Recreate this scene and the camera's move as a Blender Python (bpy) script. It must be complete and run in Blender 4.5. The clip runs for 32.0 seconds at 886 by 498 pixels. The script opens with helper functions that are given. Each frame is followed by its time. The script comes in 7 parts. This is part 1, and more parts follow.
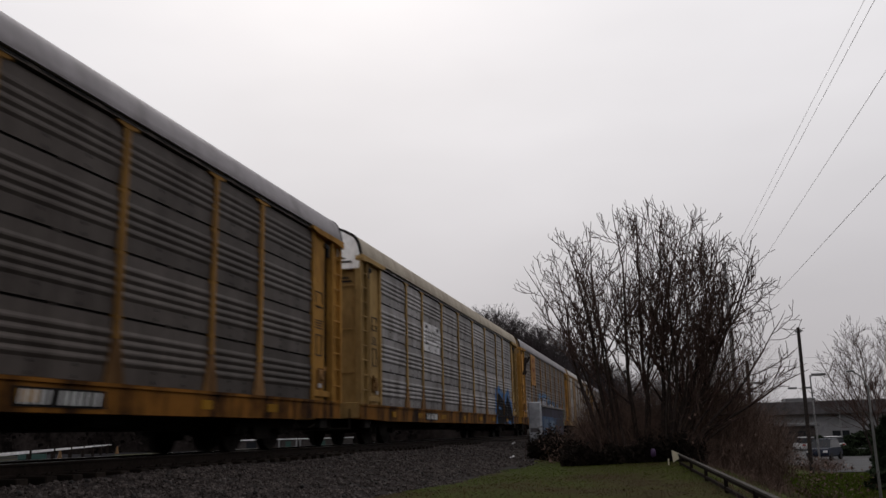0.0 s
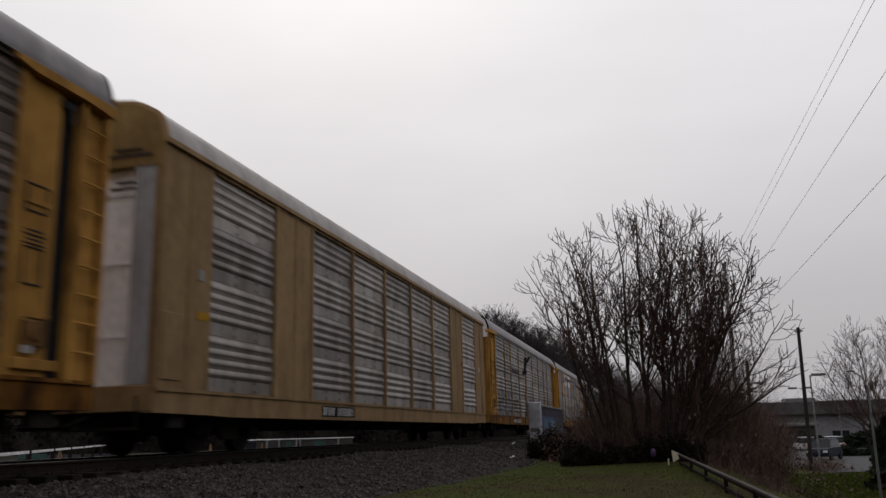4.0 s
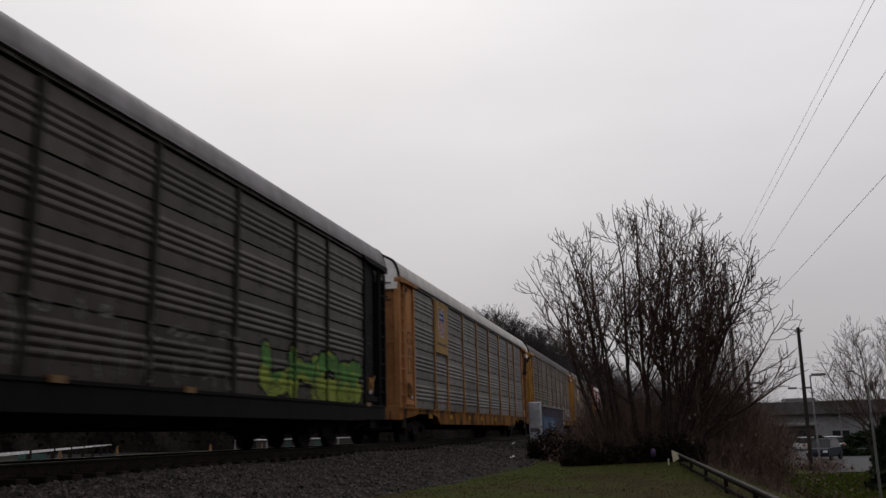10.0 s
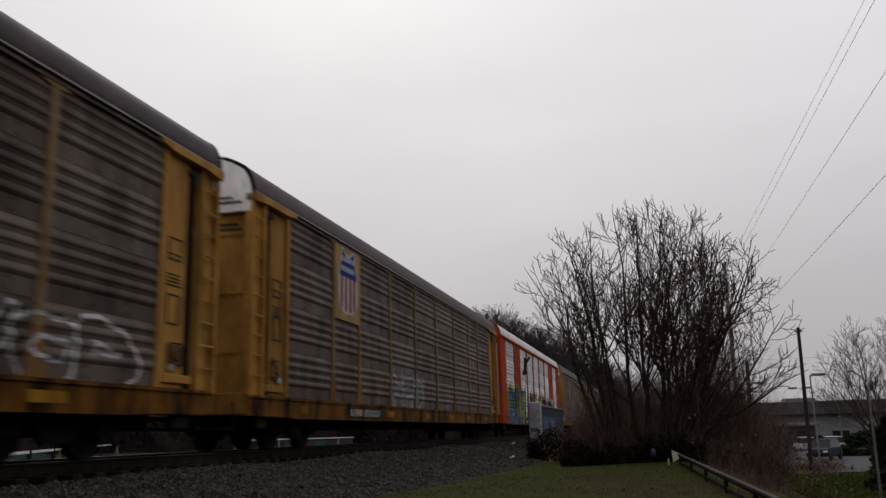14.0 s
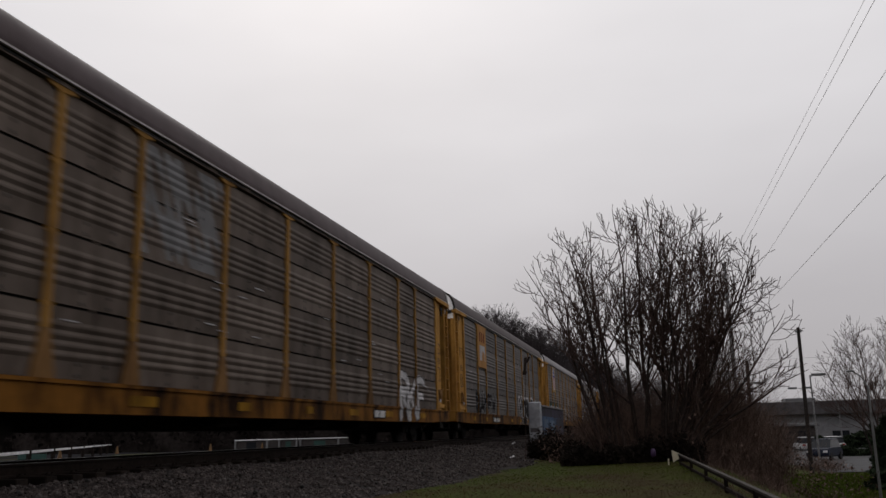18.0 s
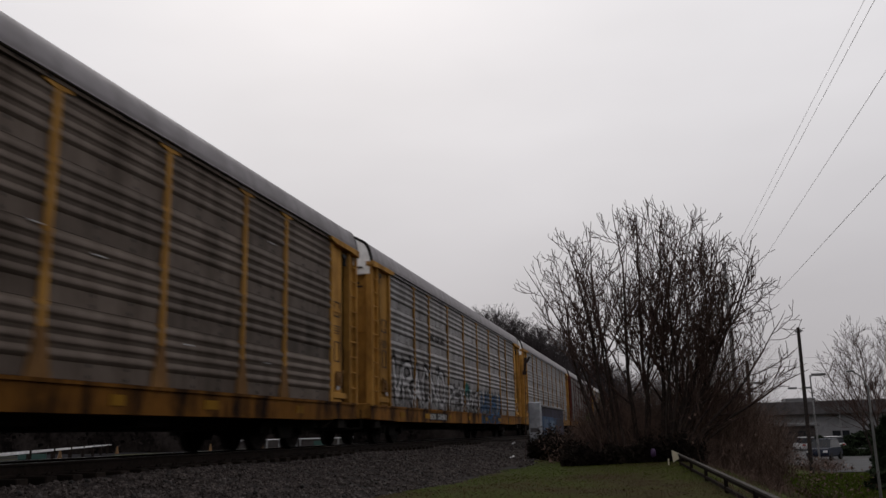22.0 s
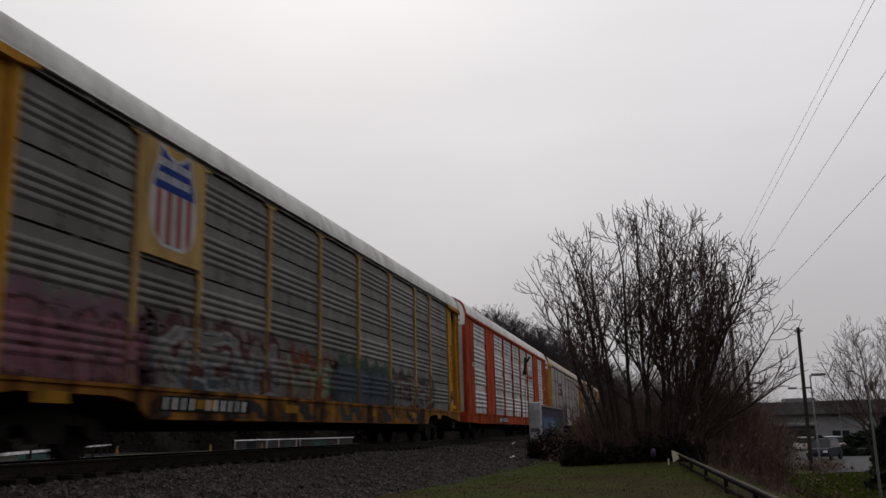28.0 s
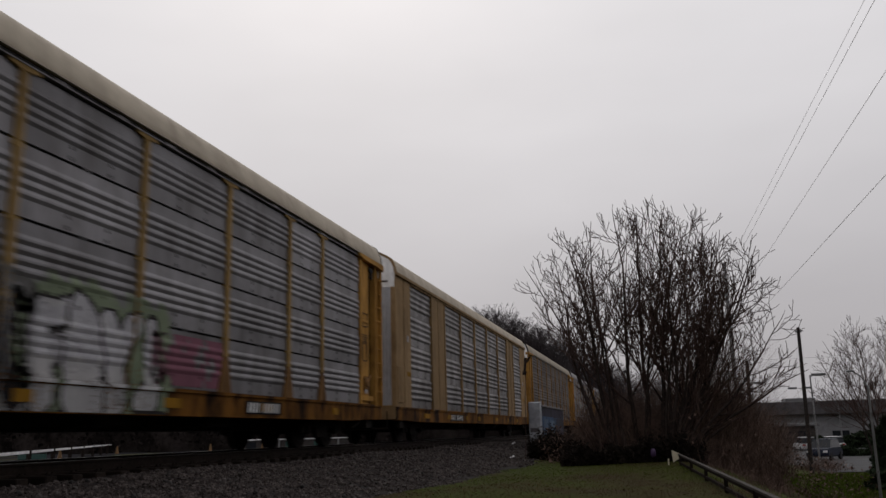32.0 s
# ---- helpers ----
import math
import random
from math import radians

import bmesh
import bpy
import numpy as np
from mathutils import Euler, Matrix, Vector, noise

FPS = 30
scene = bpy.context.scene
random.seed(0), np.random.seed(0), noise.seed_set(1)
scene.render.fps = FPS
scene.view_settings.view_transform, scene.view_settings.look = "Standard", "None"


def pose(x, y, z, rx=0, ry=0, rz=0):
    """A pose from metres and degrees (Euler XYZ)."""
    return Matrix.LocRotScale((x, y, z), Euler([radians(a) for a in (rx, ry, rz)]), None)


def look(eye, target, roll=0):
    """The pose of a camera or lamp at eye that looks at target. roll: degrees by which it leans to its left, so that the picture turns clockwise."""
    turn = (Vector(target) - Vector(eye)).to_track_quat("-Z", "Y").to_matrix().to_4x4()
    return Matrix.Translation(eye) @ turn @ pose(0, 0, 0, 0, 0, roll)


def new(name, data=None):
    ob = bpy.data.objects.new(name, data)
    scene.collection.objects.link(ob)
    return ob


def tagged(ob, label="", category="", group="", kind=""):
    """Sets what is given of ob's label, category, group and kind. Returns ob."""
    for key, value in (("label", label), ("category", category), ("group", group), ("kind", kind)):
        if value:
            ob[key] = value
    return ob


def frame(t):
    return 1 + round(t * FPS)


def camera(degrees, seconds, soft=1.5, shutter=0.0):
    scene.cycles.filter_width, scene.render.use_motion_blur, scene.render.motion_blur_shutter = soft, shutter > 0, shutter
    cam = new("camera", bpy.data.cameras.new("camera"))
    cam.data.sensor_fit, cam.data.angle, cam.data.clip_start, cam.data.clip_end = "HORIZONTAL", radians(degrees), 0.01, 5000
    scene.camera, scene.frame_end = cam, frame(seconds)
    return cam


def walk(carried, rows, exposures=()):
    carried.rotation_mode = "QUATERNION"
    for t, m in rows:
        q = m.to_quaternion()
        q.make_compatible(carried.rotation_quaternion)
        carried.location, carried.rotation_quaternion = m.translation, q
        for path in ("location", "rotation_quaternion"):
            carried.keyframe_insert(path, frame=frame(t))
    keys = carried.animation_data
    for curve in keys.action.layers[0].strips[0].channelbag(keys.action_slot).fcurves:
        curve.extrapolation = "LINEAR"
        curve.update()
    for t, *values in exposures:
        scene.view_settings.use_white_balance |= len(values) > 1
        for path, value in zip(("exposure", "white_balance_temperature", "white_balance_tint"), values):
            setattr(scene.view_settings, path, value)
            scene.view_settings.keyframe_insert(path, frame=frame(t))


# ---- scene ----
# The world: metres, rail head at z = 0, the track runs along y, the lens stands at x = 0.
cam = camera(55.36, 32.0, soft=1.5, shutter=0.35)
EYE = (0.0, 0.0, 0.24)
VIEW = look(EYE, (EYE[0] - 23.12, EYE[1] + 94.94, EYE[2] + 21.36), -1.52)
walk(cam, [(0.0, VIEW), (32.0, VIEW)],
     [(0.0, 0.03), (3.0, 0.0), (9.0, -0.05), (13.0, -0.06), (16.5, -0.14), (20.0, -0.06), (24.0, -0.06), (28.0, -0.07), (32.0, -0.16)])

TRACK_X = -9.14        # the middle of the track
PITCH = 28.08          # coupled length of one car
Y_REF = -3.06


def gone(t):
    """Cars that have gone by after t seconds: the train gathers speed slowly."""
    return -0.857 + 0.58645 * t + 0.0001044 * t * t


# ---- world, sun, exposure ----
def make_world():
    w = bpy.data.worlds.new("overcast")
    w.use_nodes = True
    scene.world = w
    nt = w.node_tree
    nt.nodes.clear()
    N, L = nt.nodes.new, nt.links.new
    out, bg = N("ShaderNodeOutputWorld"), N("ShaderNodeBackground")
    sky = N("ShaderNodeTexSky")
    sky.sky_type, sky.sun_disc = "NISHITA", False
    sky.sun_elevation, sky.sun_rotation = radians(42), radians(-22)
    sky.air_density, sky.dust_density = 1.0, 6.0
    dim = N("ShaderNodeVectorMath")
    dim.operation = "SCALE"
    dim.inputs["Scale"].default_value = 0.06
    L(sky.outputs[0], dim.inputs[0])
    co = N("ShaderNodeTexCoord")
    sep = N("ShaderNodeSeparateXYZ")
    L(co.outputs["Generated"], sep.inputs[0])
    ramp = N("ShaderNodeValToRGB")
    cr = ramp.color_ramp
    cr.elements[0].position, cr.elements[0].color = 0.0, (0.50, 0.48, 0.50, 1)
    cr.elements[1].position, cr.elements[1].color = 1.0, (0.92, 0.90, 0.92, 1)
    e = cr.elements.new(0.14)
    e.color = (0.54, 0.52, 0.54, 1)
    e = cr.elements.new(0.34)
    e.color = (0.76, 0.74, 0.76, 1)
    e = cr.elements.new(0.55)
    e.color = (0.86, 0.84, 0.86, 1)
    L(sep.outputs["Z"], ramp.inputs[0])
    # the cloud is thinner, and so brighter, towards the hidden sun
    dot = N("ShaderNodeVectorMath")
    dot.operation = "DOT_PRODUCT"
    dot.inputs[1].default_value = (-0.27, 0.72, 0.64)
    L(co.outputs["Generated"], dot.inputs[0])
    glow = N("ShaderNodeMapRange")
    glow.inputs["From Min"].default_value, glow.inputs["From Max"].default_value = -0.6, 1.0
    glow.inputs["To Min"].default_value, glow.inputs["To Max"].default_value = 0.66, 1.06
    L(dot.outputs["Value"], glow.inputs["Value"])
    # soft banks of cloud
    st = N("ShaderNodeMapping")
    st.inputs["Scale"].default_value = (1.2, 1.2, 3.2)
    L(co.outputs["Generated"], st.inputs[0])
    no = N("ShaderNodeTexNoise")
    no.inputs["Scale"].default_value, no.inputs["Detail"].default_value = 1.7, 4
    L(st.outputs[0], no.inputs["Vector"])
    cl = N("ShaderNodeMapRange")
    cl.inputs["From Min"].default_value, cl.inputs["From Max"].default_value = 0.3, 0.7
    cl.inputs["To Min"].default_value, cl.inputs["To Max"].default_value = 0.94, 1.06
    L(no.outputs["Fac"], cl.inputs["Value"])
    m1 = N("ShaderNodeMath")
    m1.operation = "MULTIPLY"
    L(glow.outputs[0], m1.inputs[0]), L(cl.outputs[0], m1.inputs[1])
    sc = N("ShaderNodeVectorMath")
    sc.operation = "SCALE"
    L(ramp.outputs["Color"], sc.inputs[0]), L(m1.outputs[0], sc.inputs["Scale"])
    mix = N("ShaderNodeMix")
    mix.data_type = "RGBA"
    mix.inputs["Factor"].default_value = 0.94
    L(dim.outputs[0], mix.inputs["A"]), L(sc.outputs[0], mix.inputs["B"])
    L(mix.outputs["Result"], bg.inputs["Color"])
    bg.inputs["Strength"].default_value = 1.0
    L(bg.outputs[0], out.inputs["Surface"])


make_world()
sun = new("sun", bpy.data.lights.new("sun", "SUN"))
sun.data.energy, sun.data.angle, sun.data.color = 0.5, radians(25), (1.0, 0.97, 0.95)
sun.matrix_world = look((-27, 72, 64), (0, 0, 0))


# ---- materials ----
def material(name, colour, rough=0.7, metal=0.0, grain=0.25, scale=6.0, dirt=None, dirt_amount=0.35, dirt_scale=1.2,
             bump=0.15, stretch=(1, 1, 1), spread=0.0, island=False, spec=0.4):
    """A worn surface: a fine grain, larger stains towards the colour dirt, relief, and a spread from piece to piece."""
    m = bpy.data.materials.new(name)
    m.use_nodes = True
    nt = m.node_tree
    N, L = nt.nodes.new, nt.links.new
    bs = nt.nodes["Principled BSDF"]
    co = N("ShaderNodeTexCoord")
    mp = N("ShaderNodeMapping")
    mp.inputs["Scale"].default_value = stretch
    info = N("ShaderNodeObjectInfo")
    add = N("ShaderNodeVectorMath")
    add.operation = "MULTIPLY_ADD"
    add.inputs[1].default_value = (7.3, 11.1, 5.7)
    L(info.outputs["Random"], add.inputs[0]), L(co.outputs["Object"], add.inputs[2])
    L(add.outputs[0], mp.inputs["Vector"])
    fine, big = N("ShaderNodeTexNoise"), N("ShaderNodeTexNoise")
    fine.inputs["Scale"].default_value, fine.inputs["Detail"].default_value = scale, 6
    big.inputs["Scale"].default_value, big.inputs["Detail"].default_value = dirt_scale, 5
    big.inputs["Roughness"].default_value = 0.65
    L(mp.outputs[0], fine.inputs["Vector"]), L(mp.outputs[0], big.inputs["Vector"])
    g = N("ShaderNodeMapRange")
    g.inputs["From Min"].default_value, g.inputs["From Max"].default_value = 0.25, 0.75
    g.inputs["To Min"].default_value, g.inputs["To Max"].default_value = 1 - grain, 1 + grain
    L(fine.outputs["Fac"], g.inputs["Value"])
    d = N("ShaderNodeMapRange")
    d.inputs["From Min"].default_value, d.inputs["From Max"].default_value = 0.42, 0.72
    d.inputs["To Max"].default_value = dirt_amount * 1.6
    L(big.outputs["Fac"], d.inputs["Value"])
    mix = N("ShaderNodeMix")
    mix.data_type = "RGBA"
    mix.inputs["A"].default_value = (*colour, 1)
    mix.inputs["B"].default_value = (*(dirt or [c * 0.45 for c in colour]), 1)
    L(d.outputs[0], mix.inputs["Factor"])
    sc = N("ShaderNodeVectorMath")
    sc.operation = "SCALE"
    L(mix.outputs["Result"], sc.inputs[0])
    if spread:
        r = N("ShaderNodeMapRange")
        r.inputs["To Min"].default_value, r.inputs["To Max"].default_value = 1 - spread, 1 + spread
        if island:
            L(N("ShaderNodeNewGeometry").outputs["Random Per Island"], r.inputs["Value"])
        else:
            L(info.outputs["Random"], r.inputs["Value"])
        mu = N("ShaderNodeMath")
        mu.operation = "MULTIPLY"
        L(r.outputs[0], mu.inputs[0]), L(g.outputs[0], mu.inputs[1])
        L(mu.outputs[0], sc.inputs["Scale"])
    else:
        L(g.outputs[0], sc.inputs["Scale"])
    L(sc.outputs[0], bs.inputs["Base Color"])
    bs.inputs["Roughness"].default_value, bs.inputs["Metallic"].default_value = rough, metal
    bs.inputs["Specular IOR Level"].default_value = spec
    if bump:
        b = N("ShaderNodeBump")
        b.inputs["Strength"].default_value, b.inputs["Distance"].default_value = bump, 0.01
        L(fine.outputs["Fac"], b.inputs["Height"]), L(b.outputs[0], bs.inputs["Normal"])
    return m


def weathered(name, colour, dirt=(0.035, 0.03, 0.027), amount=0.35, rough=0.65, metal=0.0, spec=0.03):
    """Rolling-stock paint and sheet: streaks that run down, road grime, fine chips."""
    return material(name, colour, rough, metal, 0.16, 9.0, dirt, amount, 1.1, 0.08, (1, 1.6, 0.55), 0.2, False, spec)


M = {}
M["silver_light"] = weathered("galvanised sheet light", (0.47, 0.46, 0.465), (0.19, 0.175, 0.17), 0.6, 0.44, 0.45)
M["silver_tan"] = weathered("galvanised sheet under tan dust", (0.27, 0.25, 0.235), (0.12, 0.10, 0.085), 0.6, 0.46, 0.45)
M["silver"] = weathered("galvanised sheet", (0.208, 0.198, 0.198), (0.080, 0.068, 0.062), 0.7, 0.46, 0.5)
M["silver_grey"] = weathered("galvanised sheet grey", (0.215, 0.208, 0.218), (0.088, 0.080, 0.078), 0.5, 0.44, 0.5)
M["silver_brown"] = weathered("galvanised sheet grimy", (0.128, 0.102, 0.086), (0.052, 0.039, 0.031), 0.65, 0.55, 0.25)
M["silver_dark"] = weathered("galvanised sheet sooty", (0.084, 0.072, 0.066), (0.039, 0.032, 0.029), 0.5, 0.5, 0.4)
M["cap_white"] = weathered("white end sheet", (0.84, 0.83, 0.83), (0.42, 0.40, 0.38), 0.3)
M["silver_mid"] = weathered("galvanised sheet dull", (0.130, 0.120, 0.115), (0.057, 0.050, 0.048), 0.45, 0.5, 0.4)
M["silver_soot"] = weathered("galvanised sheet black with soot", (0.066, 0.057, 0.052), (0.032, 0.027, 0.025), 0.5, 0.45, 0.5)
M["white_sheet"] = weathered("white sheet", (0.74, 0.73, 0.75), (0.38, 0.36, 0.35), 0.4)
M["yellow"] = weathered("yellow paint", (0.31, 0.166, 0.047), (0.085, 0.044, 0.018), 0.5)
M["yellow_bright"] = weathered("yellow paint clean", (0.38, 0.185, 0.026), (0.14, 0.062, 0.014), 0.4)
# base colour lowered to hold the shade low on the cars; blotches are grime
M["yellow_sill"] = weathered("yellow sill paint, shade toned in, oily grime", (0.20, 0.086, 0.017), (0.016, 0.008, 0.005), 0.95)
M["yellow_gold"] = weathered("golden yellow paint", (0.42, 0.222, 0.056), (0.12, 0.058, 0.019), 0.55)
M["tan"] = weathered("tan paint", (0.30, 0.20, 0.105), (0.13, 0.08, 0.04), 0.4)
M["amber_tan"] = weathered("amber tan paint", (0.32, 0.165, 0.055), (0.13, 0.06, 0.02), 0.45)
M["post_brown"] = weathered("faded brown-yellow paint", (0.23, 0.15, 0.075), (0.085, 0.05, 0.026), 0.5)
M["salmon_tan"] = weathered("sun-bleached orange paint", (0.36, 0.175, 0.075), (0.14, 0.06, 0.025), 0.5)
M["ochre"] = weathered("ochre paint", (0.32, 0.21, 0.085), (0.11, 0.065, 0.03), 0.4)
M["orange"] = weathered("orange paint", (0.37, 0.055, 0.020), (0.13, 0.020, 0.009), 0.5, 0.7)
# darker copy of the orange: the sill's shade is in its colour, with grime
M["orange_sill"] = weathered("orange sill paint, shade toned in, oily grime", (0.30, 0.042, 0.007), (0.07, 0.012, 0.004), 0.8)
M["oxide"] = weathered("oxide red paint", (0.10, 0.022, 0.016), (0.03, 0.010, 0.008), 0.4)
M["black_paint"] = weathered("black paint", (0.009, 0.008, 0.0078), (0.016, 0.014, 0.013), 0.3, 0.7, 0.0, 0.06)
M["black_worn"] = weathered("worn black paint", (0.026, 0.0235, 0.022), (0.014, 0.012, 0.011), 0.4, 0.7, 0.0, 0.06)
M["roof_grey"] = weathered("roof sheet grey", (0.24, 0.225, 0.235), (0.10, 0.09, 0.09), 0.4, 0.5, 0.2)
M["roof_dark"] = weathered("roof sheet dark", (0.075, 0.058, 0.060), (0.04, 0.03, 0.03), 0.4, 0.5, 0.1)
M["roof_light"] = weathered("roof sheet light", (0.40, 0.38, 0.37), (0.18, 0.16, 0.15), 0.4, 0.5, 0.1)
M["roof_white"] = weathered("roof sheet white", (0.74, 0.72, 0.71), (0.16, 0.14, 0.13), 0.35)
M["roof_cream"] = weathered("roof sheet cream", (0.42, 0.37, 0.30), (0.2, 0.165, 0.13), 0.4)
M["under"] = material("oily steel", (0.015, 0.0135, 0.0125), 0.85, 0.0, 0.3, 12, (0.024, 0.017, 0.013), 0.5, spec=0.1)
# near-black: holds the shade behind slots and openings; dark hooks and bars share it
M["inside"] = material("near-black for shade and fittings", (0.012, 0.011, 0.011), 0.9, 0, 0.2, 5, None, 0.3, 1, 0)
M["wheel"] = material("wheel steel", (0.014, 0.011, 0.010), 0.8, 0.0, 0.25, 14, (0.008, 0.006, 0.005), 0.5, spec=0.1)
M["rail"] = material("rail steel", (0.025, 0.018, 0.015), 0.8, 0.0, 0.3, 15, (0.012, 0.009, 0.007), 0.5, spec=0.1)
M["railhead"] = material("worn rail head", (0.32, 0.31, 0.31), 0.35, 0.9, 0.1, 20, None, 0.2, 2, 0.03)
M["tie"] = material("creosoted wood", (0.022, 0.016, 0.013), 0.9, 0, 0.3, 9, (0.01, 0.008, 0.007), 0.5, 1.5, 0.4, (0.3, 3, 3), 0.25, False, 0.1)
M["ballast"] = material("wet ballast", (0.026, 0.022, 0.021), 0.8, 0, 0.6, 26, (0.009, 0.008, 0.008), 0.55, 6, 0.9, spec=0.03)
M["stone"] = material("ballast stone", (0.062, 0.051, 0.048), 0.7, 0, 0.35, 14, (0.018, 0.015, 0.013), 0.4, 3, 0.3, (1, 1, 1), 0.6, True, 0.06)
M["stone_part"] = material("ballast stone single", (0.052, 0.044, 0.041), 0.7, 0, 0.3, 14, (0.02, 0.017, 0.016), 0.4, 3, 0.3, (1, 1, 1), 0.9, False, 0.25)
M["soil"] = material("wet soil and turf", (0.036, 0.044, 0.009), 0.95, 0, 0.25, 11, (0.034, 0.024, 0.012), 0.8, 0.33, 0.3, spec=0.03)
M["grass"] = material("grass", (0.060, 0.088, 0.012), 0.9, 0, 0.25, 3, (0.046, 0.042, 0.012), 0.6, 0.35, 0, (1, 1, 1), 0.2, True, 0.03)
M["straw"] = material("dead grass", (0.064, 0.040, 0.020), 0.9, 0, 0.25, 3, (0.045, 0.028, 0.016), 0.8, 0.3, 0, (1, 1, 1), 0.3, True, 0.03)
M["thicket"] = material("dark evergreen thicket", (0.024, 0.019, 0.016), 0.95, 0, 0.4, 3, (0.011, 0.009, 0.008), 0.5, 0.8, 0, (1, 1, 1), 0.4, True, 0.02)
M["bark"] = material("wet bark", (0.040, 0.030, 0.027), 0.9, 0, 0.35, 16, (0.022, 0.017, 0.015), 0.5, 3, 0.5, (1, 1, 0.3), spec=0.1)
M["twig"] = material("reddish twigs", (0.068, 0.043, 0.037), 0.9, 0, 0.3, 5, (0.038, 0.025, 0.021), 0.5, 2, 0.2, spec=0.1)
M["brush"] = material("dead brush", (0.125, 0.085, 0.070), 0.95, 0, 0.4, 3, (0.065, 0.044, 0.037), 0.5, 0.8, 0, (1, 1, 1), 0.5, True, 0.03)
M["far_wood"] = material("far bare woods", (0.050, 0.042, 0.044), 0.95, 0, 0.3, 1, (0.035, 0.03, 0.031), 0.5, 0.2, 0, (1, 1, 1), 0.3, True, 0.03)
M["hill"] = material("wooded hillside", (0.026, 0.021, 0.019), 0.95, 0, 0.5, 0.6, (0.014, 0.012, 0.011), 0.6, 0.1, 0.3, spec=0.03)
M["conifer"] = material("conifer foliage", (0.022, 0.032, 0.017), 0.9, 0, 0.4, 6, (0.014, 0.018, 0.011), 0.5, 1, 0, (1, 1, 1), 0.4, True, 0.05)
M["asphalt"] = material("wet asphalt", (0.060, 0.060, 0.063), 0.75, 0, 0.3, 20, (0.033, 0.033, 0.034), 0.7, 0.5, 0.15, spec=0.08)
M["pole"] = material("pole wood", (0.020, 0.014, 0.013), 0.9, 0, 0.3, 8, (0.02, 0.015, 0.012), 0.5, 2, 0.4, (4, 4, 0.3))
M["galv"] = material("galvanised post", (0.22, 0.22, 0.225), 0.5, 0.5, 0.15, 9, (0.12, 0.115, 0.11), 0.4, 2, 0.05)
M["lamp_grey"] = material("lamp housing", (0.16, 0.16, 0.165), 0.5, 0.1, 0.1, 9)
M["timber"] = material("weathered timber", (0.022, 0.017, 0.015), 0.85, 0, 0.3, 8, (0.014, 0.010, 0.009), 0.6, 2, 0.3, (3, 0.3, 3), spec=0.02)
M["timber_top"] = material("paler timber top", (0.060, 0.053, 0.048), 0.8, 0, 0.3, 8, (0.03, 0.025, 0.022), 0.6, 2, 0.3, (3, 0.3, 3), spec=0.1)
M["cream_end"] = material("cream board", (0.62, 0.56, 0.42), 0.7, 0, 0.1, 8, (0.4, 0.35, 0.25), 0.3)
M["wall_white"] = material("white plaster", (0.36, 0.37, 0.40), 0.8, 0, 0.2, 5, (0.14, 0.14, 0.16), 0.6)
M["mural_blue"] = material("blue mural paint", (0.035, 0.075, 0.15), 0.7, 0, 0.5, 1.6, (0.008, 0.012, 0.02), 0.9, 0.5, 0.05, spec=0.1)
M["mural_purple"] = material("dark purple mural paint", (0.020, 0.015, 0.035), 0.7, 0, 0.5, 1.6, (0.010, 0.010, 0.014), 0.9, 0.7, 0.05, spec=0.1)
M["mural_pale"] = material("pale blue mural paint", (0.09, 0.13, 0.19), 0.7, 0, 0.5, 1.6, (0.03, 0.05, 0.10), 0.9, 0.8, 0.05, spec=0.1)
M["brick_wall"] = material("brown wall", (0.05, 0.042, 0.04), 0.85, 0, 0.2, 4, (0.03, 0.025, 0.024), 0.4)
M["shingle"] = material("dark roofing", (0.085, 0.078, 0.082), 0.85, 0, 0.2, 6, (0.035, 0.03, 0.03), 0.5)
M["glass"] = material("window glass", (0.016, 0.018, 0.022), 0.25, 0, 0.05, 3, None, 0.1, 1, 0, spec=0.15)
M["car_blue"] = material("dark blue car paint", (0.008, 0.012, 0.026), 0.5, 0.0, 0.05, 9, None, 0.2, 2, 0, spec=0.15)
M["car_white"] = material("white car paint", (0.55, 0.55, 0.56), 0.3, 0, 0.05, 9, None, 0.2, 2, 0)
M["tyre"] = material("tyre rubber", (0.015, 0.015, 0.015), 0.9, 0, 0.1, 9)
M["wire"] = material("bare aluminium cable", (0.80, 0.79, 0.80), 0.35, 1.0, 0.06, 3, None, 0.1, 1, 0)
M["red_lens"] = material("red lens", (0.3, 0.01, 0.01), 0.3, 0, 0.05, 3, None, 0.1, 1, 0)
M["amber"] = material("amber marker", (0.15, 0.075, 0.02), 0.5, 0, 0.1, 3, None, 0.2, 1, 0)
M["teal"] = material("teal board", (0.022, 0.07, 0.058), 0.6, 0, 0.1, 3, None, 0.3, 1, 0)
M["purple"] = material("purple plastic", (0.06, 0.03, 0.085), 0.6, 0, 0.1, 3, None, 0.3, 1, 0)
M["road"] = material("dark wet road", (0.024, 0.023, 0.025), 1.0, 0, 0.3, 8, (0.01, 0.01, 0.01), 0.5, 0.4, 0.1, spec=0.0)
M["store_wall"] = material("pale store wall", (0.24, 0.235, 0.25), 0.8, 0, 0.1, 2, (0.1, 0.1, 0.105), 0.4, 0.3, 0.05)
M["galv_door"] = weathered("galvanised door leaf", (0.42, 0.42, 0.44), (0.2, 0.19, 0.19), 0.3, 0.5, 0.1)
M["rivet"] = weathered("dull rivets", (0.045, 0.042, 0.042), (0.02, 0.019, 0.018), 0.4)
M["rust_foot"] = weathered("rusty grime on paint", (0.205, 0.112, 0.045), (0.055, 0.028, 0.014), 0.6)
M["stencil_white"] = weathered("white stencil paint", (0.66, 0.66, 0.66), (0.34, 0.33, 0.32), 0.4)
